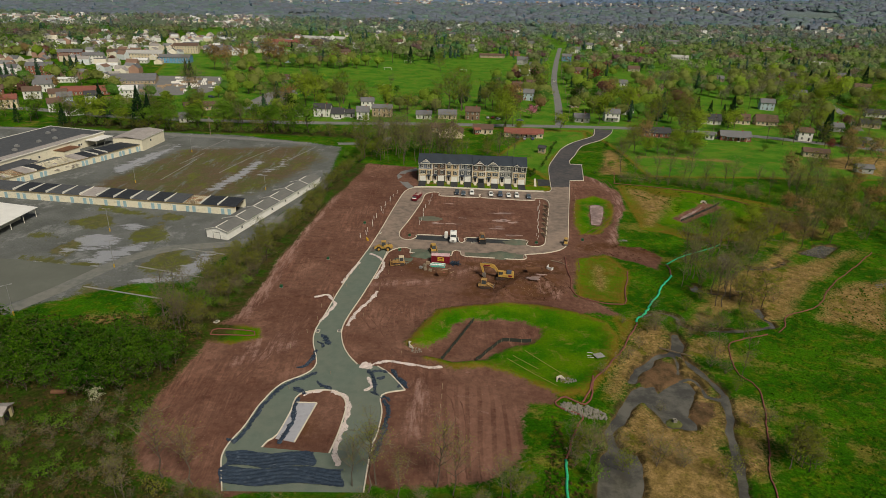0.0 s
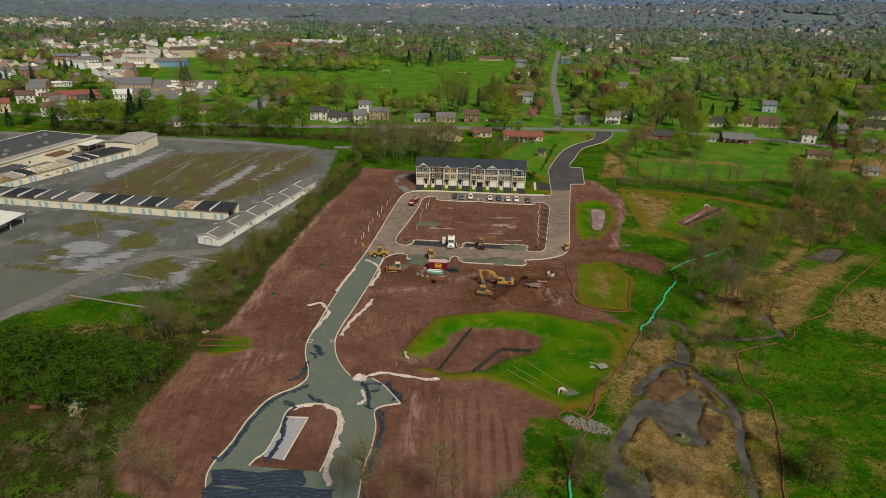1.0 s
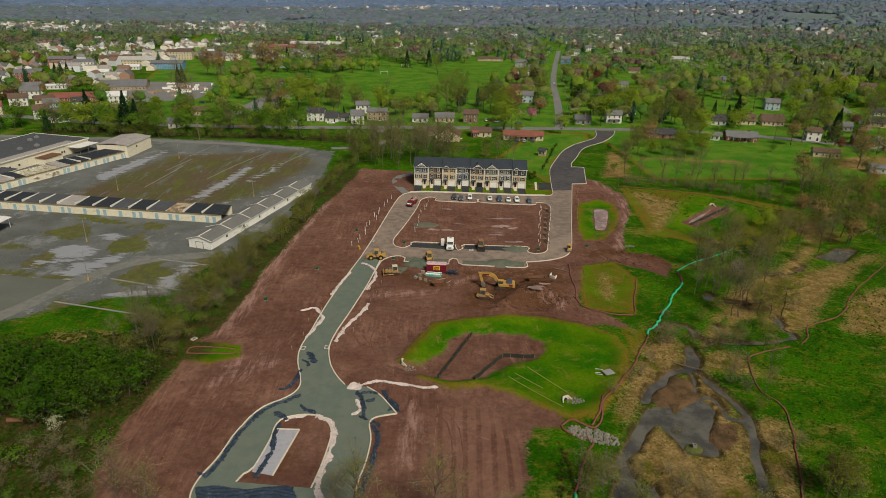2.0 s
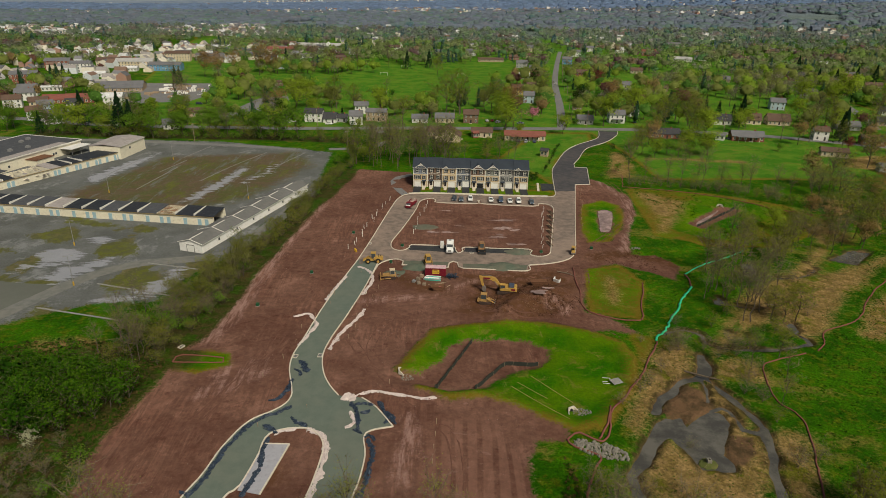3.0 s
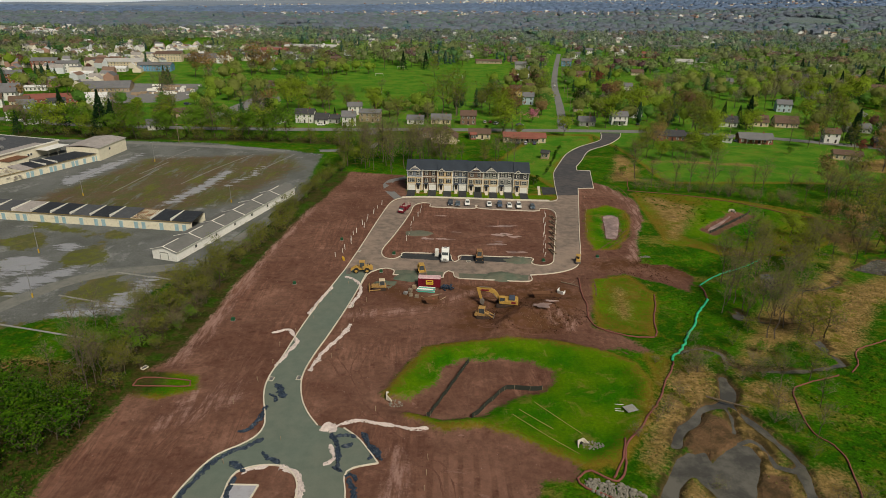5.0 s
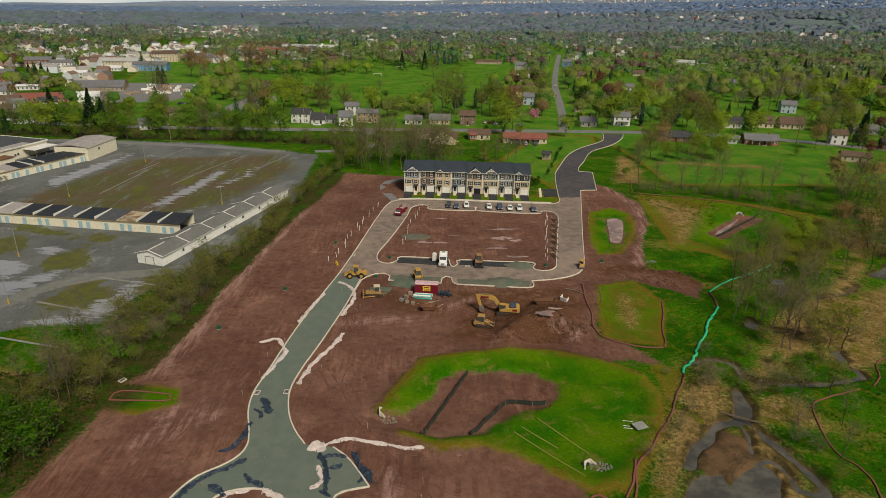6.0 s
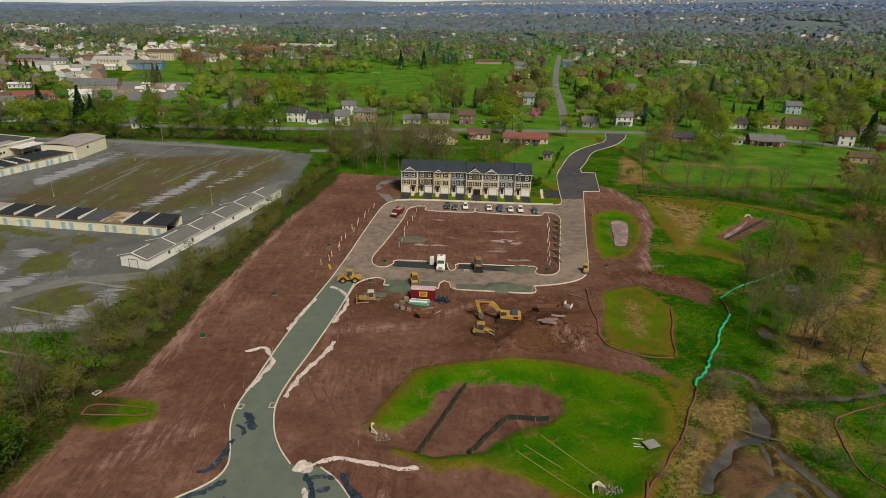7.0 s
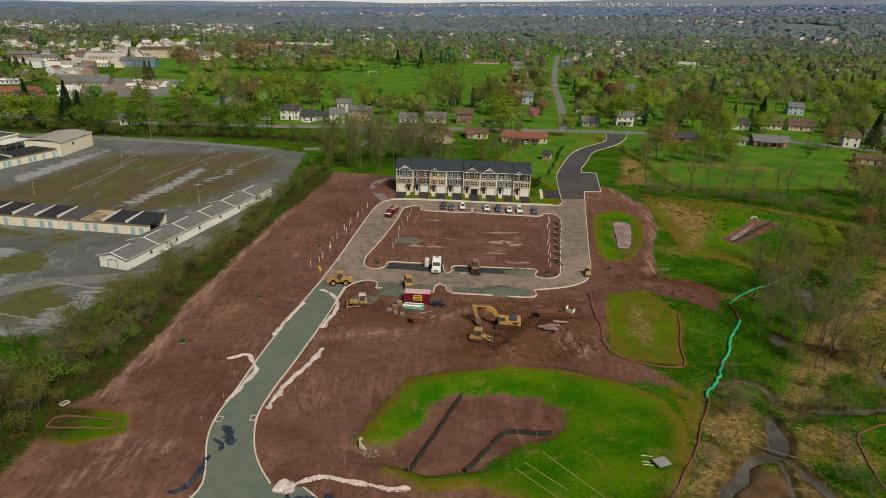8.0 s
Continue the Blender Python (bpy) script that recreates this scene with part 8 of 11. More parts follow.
def house(x, y, turn, w, d, floors, wall, roof, label, chimney=True, porch=False, dormers=0, category="house", rise=None, detail=True, end_windows=True):
    h = thing(category.replace(" ", "_"), pose(x, y, 0, 0, 0, turn), label, category, "houses" if category == "house" else "")
    HOUSE_PLACES.append((x, y, max(w, d) * 0.5 + 3))
    z = 2.7 * floors + 0.3
    rise = rise or d * 0.3
    part("wall", gable_block(w, d, z, rise), WALLS[wall], h)
    r = part("roof", gable_roof(w, d, z, rise), ROOFS[roof], h)
    if chimney:
        part("chimney", boxes((w * 0.22, d * 0.45, z + rise * 0.5, w * 0.22 + 0.7, d * 0.45 + 0.6, z + rise + 0.9)), WALLS["brick"], r)
    n = max(2, int(w / 2.8))
    for f in range(floors):
        for i in range(n):
            wx = -w / 2 + (i + 0.5) * w / n
            if f == 0 and i == n // 2 and detail:
                dr = part("front_door", boxes((wx - 0.48, -0.08, 0.1, wx + 0.48, 0.0, 2.2)), M_DOOR, h)
                part("step", boxes((wx - 0.8, -1.2, -0.1, wx + 0.8, 0, 0.12)), M_CONCRETE, dr)
            else:
                plain_window(h, wx, 0.95 + f * 2.7, 0.0, 1.0, 1.35)
    if end_windows and detail:
        for s in (-1, 1):
            for f in range(floors):
                e = part("window", boxes((s * w / 2 - 0.05, d * 0.3, 1.0 + f * 2.7, s * w / 2 + 0.05, d * 0.3 + 1.0, 2.3 + f * 2.7), (s * w / 2 - 0.05, d * 0.6, 1.0 + f * 2.7, s * w / 2 + 0.05, d * 0.6 + 1.0, 2.3 + f * 2.7)), M_GLASS, h)
    if porch:
        p = part("porch_roof", boxes((-w * 0.35, -2.4, 2.6, w * 0.35, 0.0, 2.78)), ROOFS[roof], h)
        for s in (-1, -0.33, 0.33, 1):
            bm = bmesh.new()
            rod(bm, (s * w * 0.32, -2.2, 0), (s * w * 0.32, -2.2, 2.6), 0.09, sides=6)
            part("porch_post", bm, M_TRIM, p)
    for k in range(dormers):
        dx = -w / 2 + (k + 0.5) * w / dormers
        m = part("dormer", boxes((dx - 0.75, d * 0.12, z, dx + 0.75, d * 0.4, z + 1.5)), WALLS[wall], h)
        part("dormer_roof", gable(dx - 0.95, dx + 0.95, z + 1.5, 0.8, d * 0.08, d * 0.42), ROOFS[roof], m)
        part("dormer_pane", boxes((dx - 0.4, d * 0.12 - 0.04, z + 0.3, dx + 0.4, d * 0.12, z + 1.3)), M_GLASS, m)
    return h


# Along the main road, north-east of the site
house(16.4, 422.0, -2, 12, 8, 1, "cream", "grey", "beige bungalow with a grey roof by the road", rise=2.6)
house(33.1, 421.5, -3, 9.5, 8, 2, "brown", "brown", "brown two-storey house by the road")
house(24.4, 374.0, 86, 13, 14, 1, "cream", "brown", "cream barn-like house with a brown roof", rise=4.2, chimney=False)
house(12.0, 381.0, -4, 14, 8, 1, "tan", "brown", "low tan wing of the barn-like house", chimney=False, rise=2.0)
house(37.0, 381.0, -4, 12, 8, 1, "cream", "brown", "low cream wing of the barn-like house", chimney=False, rise=2.0)
house(61.0, 373.0, -3, 23, 9, 1, "cream", "red", "long low bungalow with a red-brown roof", porch=True, chimney=False, rise=1.8)
house(65.8, 337.6, -25, 3.6, 3.0, 1, "tan", "dark", "small tan garden shed with a dark roof", category="garden shed", chimney=False, rise=1.0, detail=False)
house(33.5, 379.0, 5, 3.0, 2.4, 1, "brick", "red", "small red garden shed", category="garden shed", chimney=False, rise=0.8, detail=False)
house(128.9, 428.0, -3, 10, 8, 2, "white", "grey", "white two-storey house with a porch", porch=True)
house(107.2, 423.0, -2, 10, 8, 1, "grey", "grey", "small grey bungalow behind a round tree", rise=2.4)
house(149.0, 456.0, 40, 11, 8, 1, "white", "grey", "white bungalow with a grey roof", rise=3.0)
house(113.5, 475.0, 0, 6, 5, 1, "tan", "red", "small tan garage beside the road", category="garage", chimney=False, detail=False)
house(197.4, 428.0, -8, 13, 8, 1, "white", "dark", "white cottage with two dormers", dormers=2, rise=3.4)
house(219.3, 431.0, -10, 12, 8, 1, "cream", "brown", "cream and brown house with dormers", dormers=3, rise=3.6)
house(236.4, 428.5, -9, 14, 9, 1, "cream", "brown", "cream house with a broad brown roof", rise=3.8, chimney=False)
house(176.8, 381.5, -30, 5, 4, 1, "white", "grey", "white garden shed beside the brick bungalow", category="garden shed", chimney=False, detail=False)
house(192.6, 379.5, -8, 18, 8, 1, "brick", "grey", "brick bungalow with a grey roof and porch", porch=True, rise=2.4)
house(144.7, 383.0, -5, 17, 8, 1, "brick", "dark", "dark-roofed brick bungalow among trees", rise=2.6)
house(238.4, 384.0, -15, 8, 7, 2, "white", "brown", "small white and brick house beside a spruce", rise=2.2)
house(274.2, 415.0, -12, 14, 8, 1, "grey", "grey", "grey bungalow among trees")
house(222.0, 343.0, -20, 13, 7, 1, "cream", "brown", "low beige outbuilding in a bare paddock", category="outbuilding", chimney=False, rise=1.6)
house(230.0, 312.0, -12, 8, 5, 1, "grey", "grey", "small grey field shed", category="garden shed", chimney=False, rise=1.4, detail=False)
house(262.0, 372.0, -20, 12, 8, 1, "brick", "dark", "brick bungalow with a dark roof")
# Along the main road, north-west of the site
house(-66.4, 418.0, -2, 11, 8, 2, "white", "dark", "large white house with a dark roof")
house(-56.0, 416.0, -4, 8, 8, 1, "white", "dark", "white wing with a dark roof", rise=3.0)
house(-80.0, 416.0, 20, 6, 6, 1, "white", "grey", "white garage near the road", category="garage", chimney=False, detail=False)
house(-38.8, 411.0, 4, 8, 7, 2, "white", "grey", "tall white house near the road", rise=2.8)
house(-27.5, 424.0, -3, 13, 8, 2, "tan", "grey", "tan two-storey house with a grey roof", rise=1.8)
house(-49.0, 419.0, 0, 7, 6, 1, "grey", "dark", "small grey cottage by the road")
house(-39.0, 448.0, 8, 9, 7, 2, "white", "grey", "white house with a grey roof behind the road")
house(-144.9, 392.0, 25, 9, 7, 1, "white", "grey", "small white house beyond the tree line", rise=2.6)
house(-147.7, 428.0, 25, 22, 9, 1, "tan", "brown", "long tan bungalow above the car park", rise=2.2, chimney=False)
house(0.5, 420.0, -3, 10, 7, 1, "white", "grey", "white bungalow half hidden by bare trees")
for x, y, t, w, fl, wall, roof in ((-218.6, 402, 30, 10, 2, "white", "grey"), (-251.9, 446, 25, 11, 2, "cream", "brown"), (-240.7, 434, 28, 9, 2, "pale_blue", "grey"), (-226, 442, 30, 10, 2, "white", "dark"), (-212, 432, 22, 11, 1, "cream", "brown"), (-273, 452, 25, 11, 2, "white", "brown"), (-282, 481, 20, 12, 2, "white", "grey"), (-292, 502, 20, 13, 2, "white", "grey"), (-270, 420, 25, 10, 2, "cream", "red"), (-235, 412, 30, 9, 2, "white", "brown"), (-300, 455, 30, 10, 2, "brick", "brown"), (-324, 470, 25, 10, 2, "white", "grey"), (-318, 500, 22, 10, 2, "cream", "dark"), (-340, 490, 22, 10, 2, "brick", "grey")):
    house(x, y, t, w, 8.5, fl, wall, roof, f"{wall.replace('_', ' ')} village house with a {roof} roof", end_windows=False)
# Village, yard and works behind
for x, y, t, w, d, fl, wall, roof, label in (
    (-246.9, 472, 18, 32, 16, 1, "brick", "red", "long brick warehouse with a red-brown roof"),
    (-214, 466, 18, 14, 14, 2, "white", "white", "white steel works building"),
    (-236, 526, 15, 34, 24, 1, "tan", "grey", "broad tan timber shed with a grey roof"),
    (-288, 526, 15, 14, 5, 1, "white", "white", "white trailer cabin"),
    (-326, 556, 20, 20, 14, 3, "brick", "grey", "three-storey brick block with white windows"),
    (-352, 655, 15, 22, 14, 3, "brick", "grey", "brick block in the village street"),
    (-321, 637, 15, 18, 12, 3, "white", "grey", "white three-storey village house"),
    (-295, 609, 10, 18, 10, 1, "white", "white", "low white store shed"),
    (-318, 693, 10, 30, 14, 2, "cream", "brown", "long cream village block"),
    (-292, 684, 8, 36, 16, 2, "cream", "pale", "long cream mill building"),
    (-252, 660, 6, 30, 14, 2, "blue", "grey", "blue and tan works building"),
    (-283, 652, 10, 14, 10, 1, "white", "white", "white-roofed store"),
    (-270, 744, 10, 26, 14, 3, "cream", "brown", "cream village block"),
    (-240, 760, 8, 30, 12, 2, "white", "grey", "white village row"),
    (-277, 788, 10, 22, 12, 2, "tan", "grey", "tan village block"),
    (-225, 740, 5, 26, 12, 2, "tan", "grey", "tan works block with loading bays"),
    (-202, 818, 5, 24, 12, 2, "white", "grey", "white village row"),
    (-180, 848, 5, 34, 14, 2, "brick", "red", "long brick block"),
    (-143, 802, 0, 22, 12, 1, "white", "grey", "white low hall"),
    (-147, 938, 0, 60, 18, 1, "tan", "pale", "long tan school building"),
    (-97, 758, 0, 18, 12, 2, "brick", "brown", "brick house at the field edge"),
    (-125, 572, 5, 12, 8, 1, "brown", "brown", "dark pavilion beside the field"),
    (-140, 690, 3, 16, 8, 1, "pale_blue", "pale", "low pale-blue pavilion"),
    (79.2, 790, 0, 30, 10, 1, "tan", "brown", "long tan bungalow across the field"),
    (691, 1563, -8, 90, 20, 2, "tan", "brown", "long tan school block"),
):
    house(x, y, t, w, d, fl, wall, roof, label if len(label.split()) > 3 else f"{label} with a {roof} roof", chimney=False, category="building" if w > 13 else "house", detail=False, end_windows=False, rise=d * 0.16)
# Up the long road and through the eastern trees
for x, y, t, w, fl, wall, roof in ((49, 512, -5, 6, 1, "white", "grey"), (78, 540, -8, 9, 2, "yellow", "brown"), (82, 502, -8, 8, 2, "pale_blue", "grey"), (92, 552, -8, 9, 2, "yellow", "brown"), (113.5, 682, -10, 10, 2, "yellow", "grey"), (107.8, 732, -8, 12, 2, "grey", "grey"), (98, 640, -8, 12, 1, "white", "white"), (167, 778, -8, 11, 2, "blue", "grey"), (198, 873, -10, 12, 2, "white", "grey"), (110.7, 820, 0, 12, 1, "brick", "brown"), (130, 846, -8, 12, 1, "cream", "brown"), (180, 590, -10, 12, 1, "white", "grey"), (204, 573, -12, 18, 1, "tan", "brown"), (302, 899, -15, 18, 2, "brick", "red"), (384, 1036, -15, 24, 2, "white", "grey"), (323, 831, -15, 22, 1, "white", "pale"), (266, 488, -15, 10, 2, "pale_blue", "grey"), (488, 798, -20, 16, 1, "cream", "white"), (510, 974, -20, 18, 1, "tan", "brown"), (411, 857, -15, 16, 1, "tan", "brown"), (372, 660, -20, 16, 2, "brick", "dark"), (353, 849, -15, 14, 1, "white", "grey"), (155, 650, -10, 11, 2, "brick", "brown"), (160, 700, -10, 11, 1, "cream", "grey"), (290, 640, -18, 14, 1, "tan", "grey"), (330, 560, -18, 13, 1, "grey", "grey"), (420, 610, -20, 14, 1, "cream", "brown"), (450, 690, -20, 14, 1, "white", "grey"), (250, 800, -12, 12, 1, "tan", "brown"), (225, 700, -10, 12, 1, "cream", "brown"), (340, 470, -20, 13, 1, "white", "dark"), (400, 520, -20, 13, 1, "brick", "grey"), (310, 430, -18, 12, 1, "tan", "dark"), (560, 860, -20, 15, 1, "white", "grey"), (600, 760, -20, 15, 1, "tan", "brown"), (232, 940, -10, 13, 2, "white", "grey"), (145, 930, -8, 13, 2, "cream", "grey"), (60, 860, 0, 12, 2, "white", "grey"), (20, 880, 0, 12, 1, "grey", "grey"), (-40, 900, 0, 13, 2, "white", "brown")):
    house(x, y, t, w, 8.5, fl, wall, roof, f"{wall.replace('_', ' ')} house with a {roof} roof among trees", chimney=w < 13, detail=y < 620, end_windows=False)
fill("school_car_park", [[(-131, 428), (-113, 437), (-98, 500), (-104, 520), (-122, 508)]], 0.05, M_ROAD, "grey asphalt car park beside the field", "car park")
fill("timber_yard", [[(-243, 522), (-241, 575), (-182, 580), (-162, 532), (-168, 490), (-200, 476), (-226, 486)]], 0.05, M_ROAD, "grey paved timber yard", "yard")


def lumber(n):
    r = random.Random(12)
    for k in range(n):
        x, y = r.uniform(-215, -172), r.uniform(492, 570)
        h = thing("timber_stack", pose(x, y, 0.06, 0, 0, r.choice((15, 105)) + r.uniform(-4, 4)), r.choice(("stack of tan sawn timber in the yard", "stack of wrapped white timber in the yard")), "timber stack", "timber stacks")
        mat = M_STAKE if "tan" in h["label"] else M_PVC
        for q in range(r.randint(1, 3)):
            part("lumber", boxes((-3.2, -0.7 + q * 1.7, 0, 3.2, 0.6 + q * 1.7, r.uniform(0.7, 1.6))), mat, h)


lumber(34)


def goal(x, y, turn):
    h = thing("goal_frame", pose(x, y, 0, 0, 0, turn), "white football goal on the grass field", "goal", "goals")
    bm = bmesh.new()
    for s in (-3.6, 3.6):
        rod(bm, (s, 0, 0), (s, 0, 2.5), 0.1, sides=6)
        rod(bm, (s, 0, 2.5), (s, 1.8, 0), 0.06, sides=5)
    rod(bm, (-3.6, 0, 2.5), (3.6, 0, 2.5), 0.1, sides=6)
    part("bar", bm, M_PVC, h)


goal(-32, 545, 5), goal(-38, 655, 5), goal(38, 655, 0), goal(-20, 720, 8)
for x, y, c, t in ((-88, 411.5, "silver", 0), (-83, 413, "navy", 10), (-55.6, 411.2, "white", 0), (50.6, 424, "silver", 60), (65, 421.5, "steel_blue", 5), (-157, 476, "navy", 0), (-170, 518, "white", 0), (57, 370, "navy", 80), (61, 369, "silver", 80), (66, 369.5, "blue", 75), (70, 376, "steel_blue", 80), (44, 428, "white", 90), (47.5, 429, "red", 80), (121.8, 607, "white", 80), (184, 384, "steel_blue", 30), (141.5, 431, "blue", 80), (256, 366, "silver", 10)):
    label = f"{c.replace('_', ' ')} car standing near the houses"
    car(CAR_PAINT[c], label, c in ("navy", "silver")).matrix_basis = pose(x, y, 0.06, 0, 0, t)


def utility_pole(x, y, turn):
    h = thing("utility_pole", pose(x, y, 0, 0, 0, turn), "wooden utility pole with a cross-arm by the road", "utility pole", "utility poles")
    bm = bmesh.new()
    rod(bm, (0, 0, -0.3), (0, 0, 10.5), 0.17, 0.12, 8)
    part("pole", bm, M_WOOD, h)
    part("cross_arm", boxes((-1.2, -0.07, 9.7, 1.2, 0.07, 9.9)), M_WOOD, h)
    bm = bmesh.new()
    for s in (-1.0, -0.4, 0.4, 1.0):
        rod(bm, (s, 0, 9.9), (s, 0, 10.15), 0.06, sides=6)
    part("insulator", bm, M_METAL, h)


for k in range(12):
    x = -230 + k * 42
    y = float(np.interp(x, [p[0] for p in MAIN_ROAD], [p[1] for p in MAIN_ROAD])) + 6.5
    utility_pole(x, y, 90)
for k in range(9):
    y = 430 + k * 45
    utility_pole(float(np.interp(y, [p[1] for p in LONG_ROAD], [p[0] for p in LONG_ROAD])) + 6.5, y, 10)
for x, y, t in ((-36, 345, 30), (-120, 358, 80)):
    utility_pole(x, y, t)


def suburb(name, label, places, seed):
    """Far roofs, too small to pick apart: gabled masses with dark window bands."""
    r = random.Random(seed)
    verts, faces, tint = [], [], []
    for (cx, cy, rx, ry, n) in places:
        for _ in range(n):
            x, y = cx + r.uniform(-rx, rx), cy + r.uniform(-ry, ry)
            if abs(x - 190) < 26 and y < 1500:
                continue
            w, d, z = r.uniform(8, 12), r.uniform(7, 9), r.choice((2.8, 5.0, 5.4))
            a, rise = r.choice((0, 1.57)) + r.uniform(-0.3, 0.3), r.uniform(2, 3.4)
            b, gz = len(verts), float(hill(x, y))
            for px, py, pz in ((-w, -d, -1), (w, -d, -1), (w, d, -1), (-w, d, -1), (-w, -d, z), (w, -d, z), (w, d, z), (-w, d, z), (-w, 0, z + rise), (w, 0, z + rise)):
                u, v = px / 2, py / 2
                verts.append((x + u * math.cos(a) - v * math.sin(a), y + u * math.sin(a) + v * math.cos(a), pz + gz))
            wall = r.choice(((0.8, 0.79, 0.77), (0.7, 0.62, 0.5), (0.76, 0.7, 0.62), (0.65, 0.6, 0.52), (0.6, 0.63, 0.67), (0.36, 0.22, 0.17)))
            roof = r.choice(((0.2, 0.2, 0.21), (0.12, 0.12, 0.13), (0.3, 0.28, 0.27), (0.2, 0.13, 0.1), (0.55, 0.55, 0.56)))
            for f, c in (((0, 1, 5, 4), wall), ((2, 3, 7, 6), wall), ((1, 2, 6, 9, 5), wall), ((3, 0, 4, 8, 7), wall), ((4, 5, 9, 8), roof), ((6, 7, 8, 9), roof)):
                faces.append(tuple(b + q for q in f))
                tint.append(c)
    ob = raw(name, verts, faces, M_TINTED)
    put_tint(ob, tint)
    return tagged(ob, label, "far houses", "", "stuff")


def put_tint(ob, tint):
    """A colour for each face, in an attribute."""
    me = ob.data
    layer = me.attributes.new("tint", "FLOAT_COLOR", "FACE")
    layer.data.foreach_set("color", np.column_stack([np.array(tint, np.float32), np.ones(len(tint), np.float32)]).ravel())


n = Nodes("far_house_paint", 0.8)
M_TINTED = n.done(n.bright(n.attr_color("tint"), n.math("MULTIPLY_ADD", n.noise(0.5, 3), 0.3, 0.85)))
suburb("far_houses", "pale houses of far suburbs among woods", ((-660, 1180, 110, 110, 85), (-380, 1270, 90, 130, 110), (-300, 1180, 60, 80, 35), (-330, 900, 120, 60, 30), (-250, 2150, 240, 180, 130), (50, 2180, 180, 170, 120), (420, 2100, 220, 150, 90), (760, 1850, 130, 140, 60), (900, 2000, 200, 120, 30), (300, 1150, 260, 160, 40), (650, 1250, 220, 120, 36), (100, 1250, 260, 200, 40), (-1000, 2050, 200, 200, 40), (-900, 2900, 500, 250, 70), (600, 2900, 400, 250, 90), (1300, 2600, 500, 300, 110), (-200, 3300, 700, 250, 70), (900, 3500, 600, 300, 90), (-430, 700, 60, 110, 45), (-390, 560, 40, 70, 25), (-310, 600, 60, 60, 22), (-330, 740, 70, 60, 30), (-215, 790, 70, 50, 22), (-190, 900, 110, 50, 30), (-380, 440, 60, 25, 12), (-380, 860, 120, 60, 40), (180, 1000, 120, 80, 16), (-60, 1000, 90, 60, 14)), 3)

# ---- trees and shrubs ----
def leafy(n, col, through=0.42):
    """Thin leaves: part of the light passes through them."""
    back = n.add("ShaderNodeBsdfTranslucent")
    n.put(back.inputs["Color"], col)
    join = n.add("ShaderNodeMixShader")
    join.inputs[0].default_value = through
    n.link(n.bsdf.outputs[0], join.inputs[1])
    n.link(back.outputs[0], join.inputs[2])
    n.link(join.outputs[0], n.tree.nodes["Material Output"].inputs["Surface"])
    return n.done(col)


def leaf_material(name, a, b, c):
    n = Nodes(name, 0.75)
    n.bsdf.inputs["Specular IOR Level"].default_value = 0.08
    col = n.mix(n.island(), a, b)
    col = n.mix(n.math("MULTIPLY", n.random(), 0.7), col, c)
    col = n.bright(col, n.math("MULTIPLY_ADD", n.random(), 0.4, 0.8))
    return leafy(n, col)


M_BARK = worn("grey_brown_bark", (0.12, 0.095, 0.075), 0.95, 4, 0.3, (0.07, 0.06, 0.045))
n = Nodes("twigs", 0.95)
M_TWIG = n.done(n.bright(n.mix(n.random(), (0.17, 0.14, 0.1), (0.21, 0.165, 0.11)), n.math("MULTIPLY_ADD", n.island(), 0.5, 0.75)))
LEAF = {
    "spring": leaf_material("spring_leaves", (0.203, 0.312, 0.023), (0.304, 0.384, 0.036), (0.217, 0.304, 0.026)),
    "olive": leaf_material("olive_buds", (0.12, 0.165, 0.012), (0.23, 0.27, 0.028), (0.18, 0.175, 0.03)),
    "bud": leaf_material("brown_buds", (0.15, 0.19, 0.025), (0.25, 0.29, 0.045), (0.2, 0.2, 0.045)),
    "russet": leaf_material("russet_buds", (0.319, 0.174, 0.065), (0.406, 0.246, 0.087), (0.290, 0.217, 0.102)),
    "deep": leaf_material("deep_green_leaves", (0.012, 0.05, 0.003), (0.055, 0.15, 0.006), (0.02, 0.075, 0.004)),
    "sapling": leaf_material("sapling_leaves", (0.018, 0.09, 0.003), (0.15, 0.29, 0.014), (0.04, 0.125, 0.007)),
    "needles": leaf_material("dark_needles", (0.017, 0.049, 0.020), (0.032, 0.080, 0.029), (0.023, 0.058, 0.026)),
    "mid": leaf_material("green_leaves", (0.080, 0.203, 0.013), (0.174, 0.319, 0.026), (0.116, 0.210, 0.022)),
    "pink": leaf_material("pink_blossom", (0.580, 0.189, 0.290), (0.725, 0.290, 0.406), (0.580, 0.232, 0.319)),
    "white": leaf_material("white_blossom", (0.42, 0.42, 0.28), (0.55, 0.54, 0.4), (0.4, 0.42, 0.26)),
    "maroon": leaf_material("maroon_leaves", (0.174, 0.043, 0.036), (0.246, 0.072, 0.051), (0.203, 0.065, 0.043)),
}


def prism_branch(verts, faces, a, b, r0, r1):
    """A three-sided tapering branch."""
    a, b = np.array(a), np.array(b)
    d = b - a
    d = d / (np.linalg.norm(d) + 1e-9)
    s = np.cross(d, (0.0, 0.0, 1.0) if abs(d[2]) < 0.9 else (1.0, 0.0, 0.0))
    s /= np.linalg.norm(s)
    t = np.cross(d, s)
    k = len(verts)
    for base, r in ((a, r0), (b, r1)):
        for q in range(3):
            w = q * 2.0944
            verts.append(tuple(base + r * (math.cos(w) * s + math.sin(w) * t)))
    for q in range(3):
        p = (q + 1) % 3
        faces.append((k + q, k + p, k + 3 + p, k + 3 + q))


